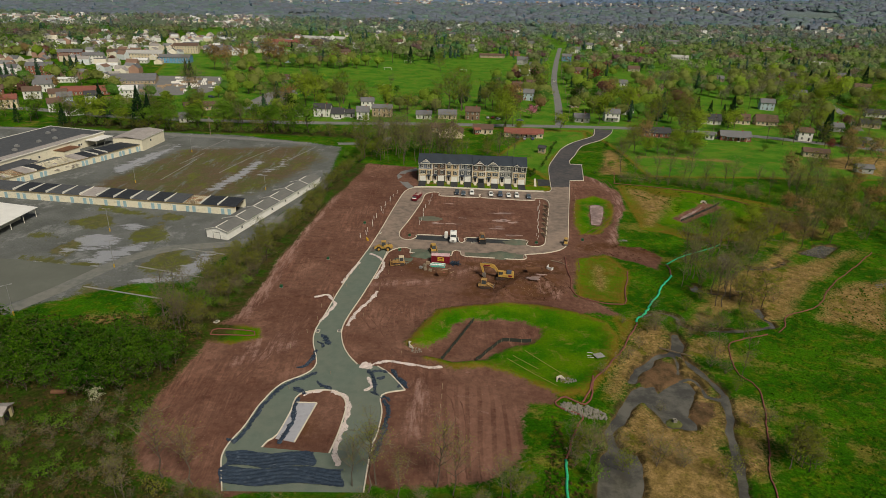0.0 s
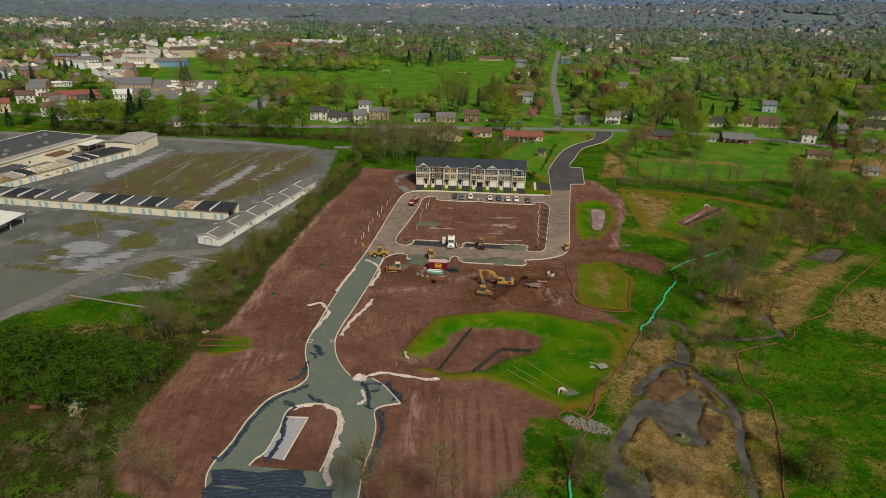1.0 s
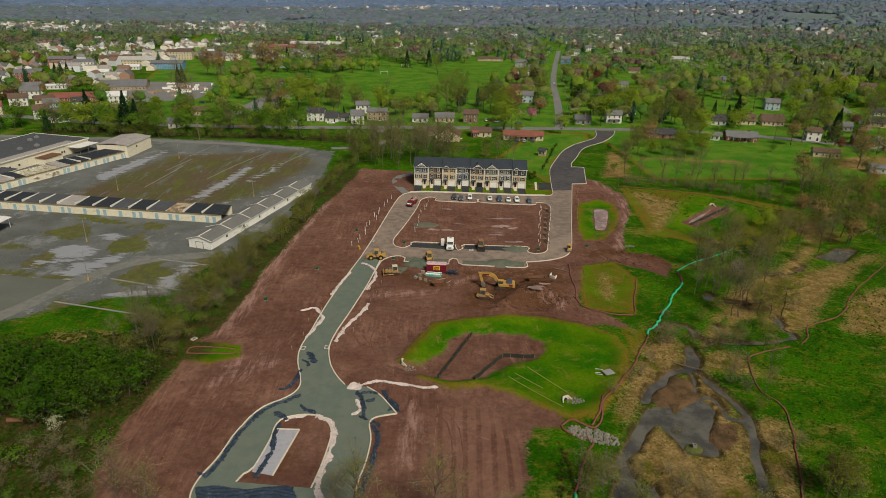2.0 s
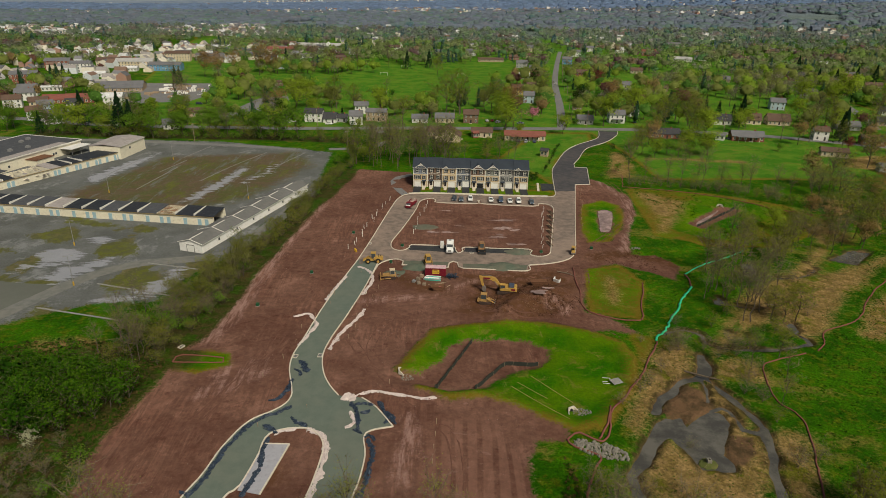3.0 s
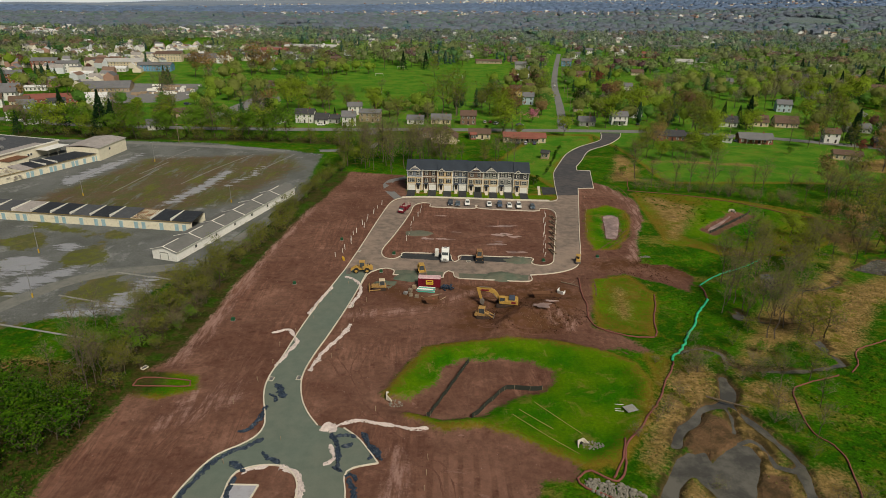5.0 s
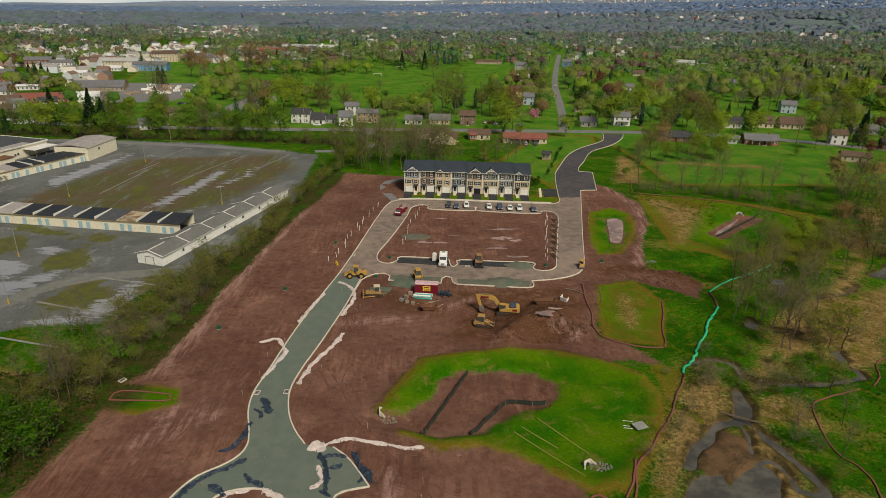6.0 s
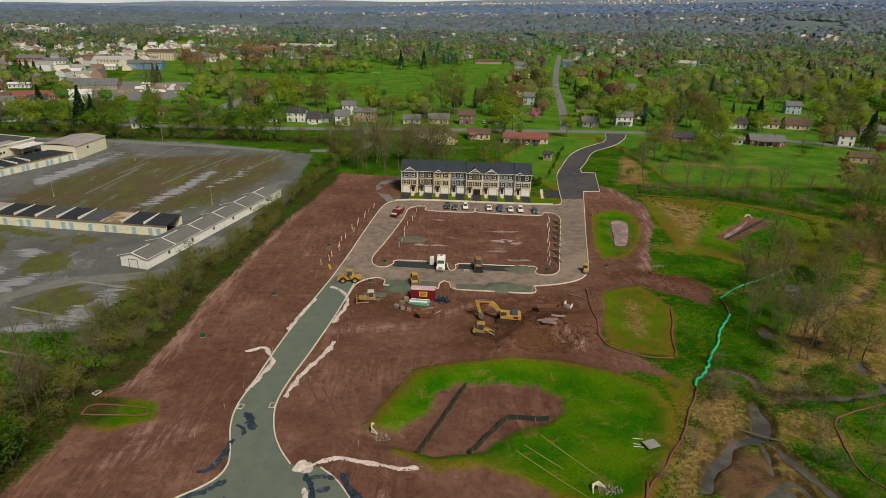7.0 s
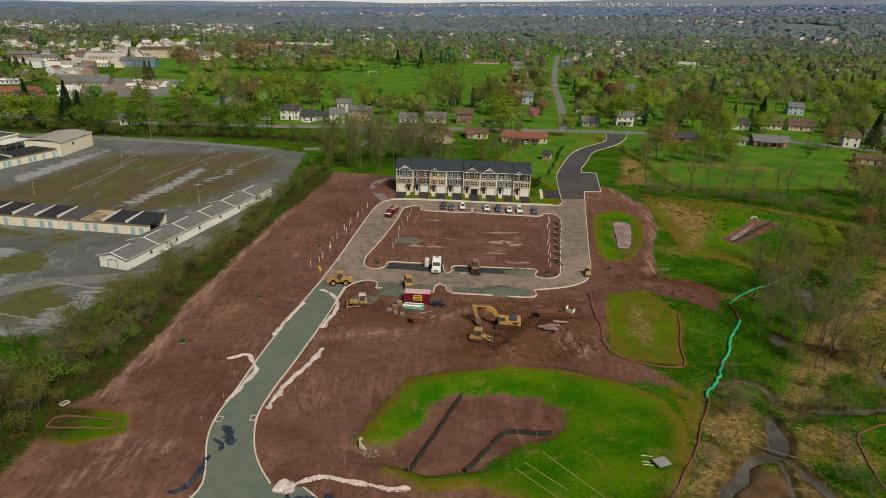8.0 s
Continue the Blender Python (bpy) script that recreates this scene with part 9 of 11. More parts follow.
def flat_twig(verts, faces, a, b, r0, r1, turn):
    """A twig as one narrow blade, turned about its own axis."""
    a, b = np.array(a), np.array(b)
    d = b - a
    d = d / (np.linalg.norm(d) + 1e-9)
    s = np.cross(d, (0.0, 0.0, 1.0) if abs(d[2]) < 0.9 else (1.0, 0.0, 0.0))
    s /= np.linalg.norm(s)
    s = s * math.cos(turn) + np.cross(d, s) * math.sin(turn)
    k = len(verts)
    verts += [tuple(a - s * r0), tuple(a + s * r0), tuple(b + s * r1), tuple(b - s * r1)]
    faces.append((k, k + 1, k + 2, k + 3))


def quads(rng, centres, size, out=None, loose=0.55):
    """Small leaf clumps: bent diamonds about the given centres, facing outwards more or less, or every way."""
    c = np.asarray(centres)
    n = len(c)
    nrm = rng.normal(size=(n, 3))
    if out is not None:
        nrm = np.asarray(out) + loose * nrm
    nrm /= np.linalg.norm(nrm, axis=1)[:, None]
    w = rng.normal(size=(n, 3))
    u = np.cross(nrm, w)
    u /= np.linalg.norm(u, axis=1)[:, None]
    v = np.cross(nrm, u)
    s = size * rng.uniform(0.6, 1.35, (n, 1))
    pts = np.stack([c - u * s * 0.6, c + v * s * 0.42 + nrm * s * 0.12, c + u * s * 0.6, c - v * s * 0.42 + nrm * s * 0.12], 1)
    k = np.arange(n)[:, None] * 4
    return pts.reshape(-1, 3), k + np.array((0, 3, 2, 1))


def soften(me, normals):
    """Leaves shaded as parts of their crown rather than one by one."""
    me.polygons.foreach_set("use_smooth", np.ones(len(me.polygons), bool))
    me.normals_split_custom_set_from_vertices(normals)


def mesh_from(name, verts, faces, material):
    me = bpy.data.meshes.new(name)
    me.from_pydata([tuple(v) for v in verts], [], [tuple(int(i) for i in f) for f in faces])
    me.materials.append(material)
    return me


SIDES = {}


def grow(seed, high, spread, stem, limbs, leaves, leaf_size, low=0.3, twigs=5, up=0.75):
    """A tree's trunk with limbs, its twigs, and the places of its leaves."""
    r = random.Random(seed)
    rng = np.random.default_rng(seed)
    tv, tf, wv, wf, tips = [], [], [], [], []
    p, rad = np.array((0.0, 0.0, -0.2)), stem
    spine = [p]
    for k in range(6):
        q = p + np.array((r.uniform(-0.03, 0.03) * high, r.uniform(-0.03, 0.03) * high, high * 0.9 / 6))
        prism_branch(tv, tf, p, q, rad, rad * 0.78)
        p, rad = q, rad * 0.78
        spine.append(p)
    for k in range(limbs):
        f = low + (1 - low) * (k + r.random()) / limbs
        i = min(int(f * 6), 5)
        base = spine[i] + (spine[i + 1] - spine[i]) * (f * 6 - i)
        ang = k * 2.4 + r.uniform(-0.4, 0.4)
        reach = spread * (1.15 - 0.75 * abs(f - 0.5)) * r.uniform(0.7, 1.1) * (1.25 - f * 0.55)
        d = np.array((math.cos(ang), math.sin(ang), up * r.uniform(0.6, 1.5)))
        mid = base + d * reach * 0.5
        end = mid + (d + np.array((r.uniform(-0.3, 0.3), r.uniform(-0.3, 0.3), 0.25))) * reach * 0.5
        br = stem * 0.42 * (1.1 - f * 0.6)
        prism_branch(tv, tf, base, mid, br, br * 0.65)
        prism_branch(tv, tf, mid, end, br * 0.65, br * 0.25)
        for q in range(twigs):
            u = r.uniform(0.25, 1.0)
            b = base + (end - base) * u
            e = b + np.array((r.gauss(0, 1), r.gauss(0, 1), abs(r.gauss(0.6, 0.6)))) * reach * 0.28
            flat_twig(wv, wf, b, e, br * 0.6, br * 0.22, r.uniform(0, 3.1))
            tips.append(e)
            for z in range(3):
                c = b + (e - b) * r.uniform(0.3, 0.9)
                g = c + np.array((r.gauss(0, 1), r.gauss(0, 1), abs(r.gauss(0.3, 0.6)))) * reach * 0.16
                flat_twig(wv, wf, c, g, br * 0.34, br * 0.14, r.uniform(0, 3.1))
                tips.append(g)
    tips = np.array(tips)
    lv, lf = [], []
    if leaves:
        pick = tips[rng.integers(0, len(tips), leaves)] + rng.normal(size=(leaves, 3)) * spread * np.array((0.16, 0.16, 0.13))
        out = pick - np.array((0, 0, high * 0.5))
        out /= np.linalg.norm(out, axis=1)[:, None] + 1e-6
        lv, lf = quads(rng, pick, leaf_size, out, 0.6)
        side = rng.normal(size=(leaves, 3))
        side = out * 0.7 + np.array((0, 0, 0.75)) + 0.4 * side / np.linalg.norm(side, axis=1)[:, None]
        side /= np.linalg.norm(side, axis=1)[:, None]
        SIDES[seed] = np.repeat(side, 4, 0)
    return (tv, tf), (wv, wf), (lv, lf)


def conifer_parts(seed, high, spread):
    r = np.random.default_rng(seed)
    tv, tf = [], []
    prism_branch(tv, tf, (0, 0, -0.2), (0, 0, high), 0.22, 0.03)
    pts = []
    for k in range(900):
        f = r.random() ** 0.75
        rad = spread * (1 - f) * (0.35 + 0.65 * math.sqrt(r.random())) * (0.85 + 0.15 * math.sin(f * 40))
        a = r.uniform(0, 6.283)
        pts.append((rad * math.cos(a), rad * math.sin(a), high * (0.06 + 0.93 * f) - rad * 0.25))
    return (tv, tf), quads(r, pts, 0.55)


PROTO = {}


def prototype(kind, seeds, high, spread, stem, limbs, leaves, size, leaf, low=0.3, twigs=5, up=0.75):
    PROTO[kind] = []
    for s in seeds:
        trunk, twig, crown = grow(s, high, spread, stem, limbs, leaves, size, low, twigs, up)
        (tv, tf), (wv, wf) = trunk, twig
        wood = mesh_from("trunk", tv + wv, tf + [tuple(i + len(tv) for i in f) for f in wf], M_BARK)
        wood.materials.append(M_TWIG)
        wood.polygons.foreach_set("material_index", [0] * len(tf) + [1] * len(wf))
        meshes = [("trunk", wood)]
        if leaves:
            meshes.append(("crown", mesh_from("crown", *crown, LEAF[leaf])))
            soften(meshes[-1][1], SIDES[s])
        PROTO[kind].append(meshes)


prototype("bare_tree", (1, 2, 3, 4), 15.5, 3.7, 0.22, 16, 520, 0.2, "bud", 0.36, 7, 1.3)
prototype("budding_tree", (11, 12, 13), 12.0, 4.2, 0.23, 15, 900, 0.33, "olive", 0.26, 6)
prototype("russet_tree", (14, 15, 16), 11.5, 4.4, 0.22, 14, 850, 0.48, "russet", 0.28, 6)
prototype("spring_tree", (21, 22, 23), 10.5, 4.6, 0.24, 14, 1400, 0.48, "spring", 0.25, 5)
prototype("green_tree", (24, 25, 26), 10.5, 4.4, 0.24, 14, 1300, 0.48, "mid", 0.22, 5)
prototype("dark_tree", (31, 32, 33), 8.5, 3.4, 0.2, 13, 520, 0.52, "deep", 0.1, 5)
prototype("sapling", (34, 35, 36, 37), 8.6, 2.3, 0.11, 18, 1000, 0.33, "sapling", 0.03, 6, 1.3)
prototype("thicket", (41, 42, 43), 4.8, 2.8, 0.09, 14, 400, 0.28, "olive", 0.05, 6, 0.9)
prototype("green_shrub", (44, 45, 46), 3.2, 2.2, 0.07, 12, 360, 0.3, "mid", 0.03, 4, 0.8)
prototype("brown_thicket", (47, 48), 3.8, 2.6, 0.1, 17, 160, 0.17, "bud", 0.03, 8, 0.9)
prototype("blossom_tree", (51,), 6.0, 3.2, 0.16, 12, 900, 0.42, "pink", 0.25, 5)
prototype("white_blossom_tree", (52,), 6.0, 2.8, 0.14, 12, 500, 0.34, "white", 0.2, 5)
prototype("maroon_tree", (53, 54), 8.0, 3.4, 0.18, 12, 900, 0.48, "maroon", 0.22, 5)
PROTO["spruce"] = []
for s in (61, 62):
    t, c = conifer_parts(s, 13.0, 3.9)
    PROTO["spruce"].append([("trunk", mesh_from("trunk", *t, M_BARK)), ("crown", mesh_from("crown", *c, LEAF["needles"]))])
LABELS = {"bare_tree": "tall bare spring tree with thin twigs", "budding_tree": "tree with sparse olive spring buds", "russet_tree": "tree with russet spring buds", "spring_tree": "round tree in fresh yellow-green leaf", "green_tree": "leafy green tree", "dark_tree": "dense dark green tree", "sapling": "slender dark green sapling", "thicket": "olive thicket of thin stems", "green_shrub": "low green shrub", "brown_thicket": "leafless brown thicket", "blossom_tree": "small tree in pink blossom", "white_blossom_tree": "small tree in white blossom", "maroon_tree": "maroon-leaved garden tree", "spruce": "dark pointed spruce"}
tree_rng = random.Random(77)


def plant(kind, x, y, scale=1.0, where="", wide=1.0):
    i = tree_rng.randrange(len(PROTO[kind]))
    s = scale * tree_rng.uniform(0.82, 1.18)
    m = pose(x, y, height_at(x, y) - 0.05, tree_rng.uniform(-3, 3), tree_rng.uniform(-3, 3), tree_rng.uniform(0, 360)) @ Matrix.Diagonal((s * wide, s * wide, s, 1))
    category = "shrub" if "shrub" in kind or "thicket" in kind else "tree"
    h = thing(kind, m, LABELS[kind] + (" " + where if where else ""), category, "shrubs" if category == "shrub" else "trees")
    for name, me in PROTO[kind][i]:
        ob = new(name, me)
        ob.parent = h
        if name != "trunk" or category == "shrub":
            ob["kind"] = "stuff"
    return h


def grove(kinds, poly, spacing, scale, where, seed, wide=1.0):
    """Trees at uneven spacing inside a plan polygon."""
    r = random.Random(seed)
    xs, ys = [p[0] for p in poly], [p[1] for p in poly]
    y = min(ys)
    while y < max(ys):
        x = min(xs)
        while x < max(xs):
            px, py = x + r.uniform(-0.45, 0.45) * spacing, y + r.uniform(-0.45, 0.45) * spacing
            if within(px, py, poly):
                plant(r.choice(kinds), px, py, scale * r.uniform(0.8, 1.2), where, wide)
            x += spacing
        y += spacing


# Bare wood behind the town houses
grove(["bare_tree"] * 4 + ["budding_tree"], [(-30, 314), (-20, 306), (14, 305), (20, 318), (16, 350), (-26, 356)], 7.0, 1.1, "behind the town houses", 1)
grove(["bare_tree", "budding_tree", "bare_tree"], [(18, 326), (30, 322), (50, 322), (54, 334), (20, 338)], 7.5, 0.72, "behind the town houses", 2)
for x, y, k, s in ((-25.5, 321, "spring_tree", 0.85), (-30, 316, "budding_tree", 0.8), (-33, 330, "thicket", 1.2), (-38, 318, "green_shrub", 1.2)):
    plant(k, x, y, s, "at the edge of the wood")
# Hedgerow between the car park and the site
HEDGE = [(-30.1, 310.8), (-33.2, 301.6), (-35.0, 293.1), (-36.0, 281.5), (-38.7, 272.1), (-40.6, 262.7), (-42.1, 251.7), (-43.6, 243.3), (-44.4, 230.8), (-46.1, 221.7), (-48.1, 213.3), (-50.4, 205.6), (-52.1, 198.6), (-52.6, 192.2), (-52.7, 180.8), (-54.2, 175.5), (-55.4, 166.2), (-57.7, 161.9), (-60.7, 157.9)]
for i, (x, y) in enumerate(smooth_line(HEDGE, 2.6)):
    u = tree_rng.random()
    k = "thicket" if u < 0.5 else "green_shrub" if u < 0.68 else "budding_tree" if u < 0.82 else "dark_tree" if y > 225 and u < 0.93 else "brown_thicket"
    plant(k, x + tree_rng.uniform(-1.3, 1.3), y, {"budding_tree": 0.48, "dark_tree": 0.45}.get(k, 0.95), "in the hedgerow")
grove(["thicket", "thicket", "brown_thicket", "green_shrub"], [(-66, 162), (-58, 172), (-53, 190), (-48, 176), (-50, 160), (-55, 151), (-66, 150)], 3.8, 0.95, "in the hedgerow", 3)
grove(["bare_tree", "budding_tree", "bare_tree"], [(-62, 152), (-54, 158), (-52, 184), (-58, 176)], 7.0, 0.5, "in the hedgerow", 31)
for i, (x, y) in enumerate(smooth_line(HEDGE[6:], 4.0)):
    plant(tree_rng.choice(("thicket", "green_shrub", "thicket", "brown_thicket")), x + 3.0 + tree_rng.uniform(-1.2, 1.2), y, 0.72, "in the hedgerow")
grove(["bare_tree", "brown_thicket", "thicket", "brown_thicket"], [(-68, 152), (-56, 156), (-52, 148), (-55, 138), (-66, 143)], 4.2, 0.7, "in the hedgerow", 32)
grove(["budding_tree", "budding_tree", "bare_tree", "thicket", "thicket", "brown_thicket", "green_shrub"], [(-70.6, 137), (-69.5, 152), (-67, 165), (-60.5, 183), (-54, 205), (-50, 206), (-47, 188), (-49, 165), (-51.5, 150), (-56, 137)], 4.3, 0.62, "in the hedgerow", 33)
# Dark clump west of the site
grove(["sapling"] * 8 + ["dark_tree"], [(-110, 134), (-92.6, 135), (-80, 136), (-64, 134.5), (-55, 130), (-54.5, 125), (-60, 119), (-67, 114.5), (-82, 116), (-108, 117)], 3.4, 0.95, "in the dense clump", 4, 1.1)
plant("white_blossom_tree", -66.5, 113.5, 0.55, "at the edge of the clump")
grove(["brown_thicket", "green_shrub", "brown_thicket"], [(-84, 100), (-60, 116), (-55, 112), (-52, 100), (-50, 92), (-60, 84), (-95, 84)], 4.4, 0.72, "in rough ground", 5)
grove(["brown_thicket", "brown_thicket", "green_shrub", "sapling"], [(-110, 84), (-80, 98), (-84, 106), (-112, 112)], 4.0, 0.9, "in rough ground", 6)
# Bare fringe along the southern edge
grove(["brown_thicket", "brown_thicket", "thicket", "brown_thicket", "bare_tree"], [(-50, 90), (-34, 86), (-8, 86.5), (18, 87), (24, 92), (26, 82), (-50, 80)], 3.6, 0.62, "along the southern edge", 7)
for x, y in ((-9, 90), (-6, 88.5), (-4.6, 90.5), (9.5, 88), (6.5, 90), (-44, 91.5), (-38, 90)):
    plant("bare_tree", x, y, 0.85, "along the southern edge")
# The brook
for x, y, k, s in ((89.8, 184.3, "bare_tree", 0.95), (101.4, 197.5, "budding_tree", 0.9), (91.1, 162.8, "bare_tree", 1.0), (95.8, 167.9, "bare_tree", 0.9), (116.8, 198.1, "budding_tree", 0.95), (100.0, 163.1, "budding_tree", 0.7), (84, 176, "bare_tree", 0.8), (87, 180.5, "bare_tree", 0.9), (92, 172, "bare_tree", 0.85), (97, 187, "bare_tree", 0.9), (86.5, 169, "bare_tree", 0.75), (90, 177, "bare_tree", 0.8), (95, 181.5, "budding_tree", 0.7), (104, 176, "bare_tree", 0.8), (109, 190, "bare_tree", 0.9), (115, 187, "brown_thicket", 1.0), (122, 205, "bare_tree", 0.9), (128, 211, "bare_tree", 0.9), (135, 220, "bare_tree", 0.95), (79.2, 145.5, "brown_thicket", 1.0), (66.3, 148.1, "brown_thicket", 1.1), (89.3, 145.1, "budding_tree", 0.6), (103.3, 163.2, "budding_tree", 0.9), (141.4, 213.7, "thicket", 1.2), (141.0, 224.4, "budding_tree", 0.95), (153.9, 214.2, "russet_tree", 0.9), (171.6, 225.8, "budding_tree", 1.0), (117.2, 223.3, "budding_tree", 0.95), (109.5, 212.3, "bare_tree", 1.0), (104, 216, "budding_tree", 0.8), (132.1, 232.1, "spring_tree", 0.75), (138.2, 230.1, "budding_tree", 0.95), (93.1, 192.7, "bare_tree", 0.85), (106, 201, "bare_tree", 0.95), (112, 207, "budding_tree", 0.9), (97, 178, "bare_tree", 0.75), (104, 183, "budding_tree", 0.7), (129.7, 203.8, "thicket", 1.0), (42.8, 95.4, "thicket", 1.0), (49.5, 96.1, "brown_thicket", 1.1), (79.0, 98.2, "budding_tree", 0.62), (46.6, 126.2, "brown_thicket", 0.6), (52, 131, "brown_thicket", 0.7), (67, 152, "brown_thicket", 0.8), (74.5, 144.5, "brown_thicket", 0.8), (77, 128, "brown_thicket", 0.7), (76.5, 121, "thicket", 0.6), (34.5, 98.5, "thicket", 0.8), (36, 92, "green_shrub", 0.9), (81, 96, "thicket", 1.0), (55, 96, "brown_thicket", 0.8), (62, 93, "thicket", 0.8), (85, 150, "thicket", 0.7), (88, 153, "green_shrub", 0.6), (70, 161, "brown_thicket", 0.7), (108, 166, "brown_thicket", 0.9), (99, 170, "thicket", 0.9), (86, 166, "thicket", 0.8), (120, 212, "thicket", 1.1), (126, 218, "budding_tree", 0.8), (148, 224, "budding_tree", 0.9), (160, 234, "budding_tree", 1.0), (176, 238, "russet_tree", 0.9), (159.1, 246.1, "brown_thicket", 1.1), (171.2, 250.7, "budding_tree", 0.85), (192.6, 266.3, "russet_tree", 0.95), (184, 252, "budding_tree", 0.9), (200, 250, "budding_tree", 1.0), (186, 236, "spring_tree", 0.9), (196, 232, "budding_tree", 0.9), (180, 276, "budding_tree", 0.9), (205, 280, "russet_tree", 0.9), (212, 262, "budding_tree", 1.0), (168, 218, "brown_thicket", 1.0), (178, 214, "thicket", 1.2), (58.5, 152.0, "brown_thicket", 0.5)):
    plant(k, x, y, s * (0.85 if y > 200 else 1.0 if y > 155 and "tree" in k else 1.0), "beside the brook")
grove(["budding_tree", "budding_tree", "bare_tree", "bare_tree", "russet_tree", "thicket"], [(126, 212), (133, 232), (156, 252), (184, 285), (206, 287), (228, 284), (200, 240), (176, 214), (146, 205)], 10.5, 0.8, "beside the brook", 34)
WATERSIDE = ((33.7, 96.3, 'brown_thicket', 1.0), (37.5, 99.2, 'brown_thicket', 1.1), (36.0, 101.8, 'thicket', 0.9), (33.4, 98.8, 'bare_tree', 0.6), (39.5, 101.1, 'brown_thicket', 0.9), (35.5, 94.7, 'bare_tree', 0.6), (75.9, 96.0, 'budding_tree', 0.62), (78.6, 96.5, 'budding_tree', 0.7), (79.4, 95.2, 'budding_tree', 0.6), (79.0, 99.1, 'russet_tree', 0.45), (79.8, 149.2, 'brown_thicket', 0.9), (77.6, 135.4, 'brown_thicket', 1.2), (74.4, 130.7, 'brown_thicket', 1.1), (80.9, 141.7, 'bare_tree', 0.5), (86.2, 135.6, 'bare_tree', 0.65), (80.3, 126.4, 'bare_tree', 0.55), (88.2, 155.2, 'green_shrub', 0.9), (94.4, 156.9, 'thicket', 1.0), (84.2, 156.6, 'green_shrub', 0.8), (79.2, 159.6, 'thicket', 0.8), (72.5, 148.2, 'brown_thicket', 0.9), (67.4, 150.7, 'brown_thicket', 0.9), (64.1, 147.2, 'brown_thicket', 0.7), (89.5, 163.4, 'bare_tree', 0.85), (104.1, 182.6, 'bare_tree', 0.9), (96.8, 163.6, 'budding_tree', 0.7), (92.1, 194.8, 'bare_tree', 0.95), (89.5, 181.4, 'bare_tree', 0.8), (96.7, 174.0, 'bare_tree', 0.9), (118.6, 203.1, 'budding_tree', 0.85), (108.0, 214.8, 'bare_tree', 0.95), (110.8, 209.7, 'budding_tree', 0.9), (56.6, 114.3, 'brown_thicket', 0.5), (50.0, 101.9, 'brown_thicket', 0.6), (52.1, 99.0, 'thicket', 0.6), (54.2, 96.1, 'brown_thicket', 0.6), (78.8, 110.1, 'brown_thicket', 0.7), (73.9, 108.4, 'brown_thicket', 0.8), (67.4, 97.6, 'thicket', 0.8), (43.5, 101.8, 'brown_thicket', 0.8), (54.9, 133.9, 'brown_thicket', 0.6), (59.1, 138.8, 'brown_thicket', 0.6))
for x, y, k, s in WATERSIDE:
    plant(k, x, y, s, "beside the brook")
# Brush along the silt fence and the trees behind it
BRUSH = [(97, 284.5), (113.2, 283), (128.4, 279), (141.6, 272), (151.2, 263.5), (158.7, 257), (167, 258)]
for x, y in smooth_line(BRUSH, 3.4):
    plant(tree_rng.choice(("brown_thicket", "brown_thicket", "thicket")), x + tree_rng.uniform(-1, 1), y + tree_rng.uniform(0, 2.5), 0.9, "along the silt fence")
for x, y, k, s in ((123.6, 283, "bare_tree", 1.0), (133, 279.3, "bare_tree", 1.0), (142, 279.6, "bare_tree", 0.8), (156.2, 277.7, "bare_tree", 0.95), (172.7, 272.8, "budding_tree", 1.2), (180.5, 278.5, "bare_tree", 1.1), (176.9, 286.6, "russet_tree", 1.1), (187.1, 281.2, "budding_tree", 1.2), (187, 291.3, "bare_tree", 1.1), (120.6, 203.1, "budding_tree", 1.1), (157.1, 232.7, "budding_tree", 1.3), (158.3, 220.4, "budding_tree", 1.1), (241.5, 368.1, "budding_tree", 1.2), (252.8, 388.9, "spruce", 1.3), (279.2, 403.1, "budding_tree", 1.3)):
    plant(k, x, y, s, "behind the silt fence")
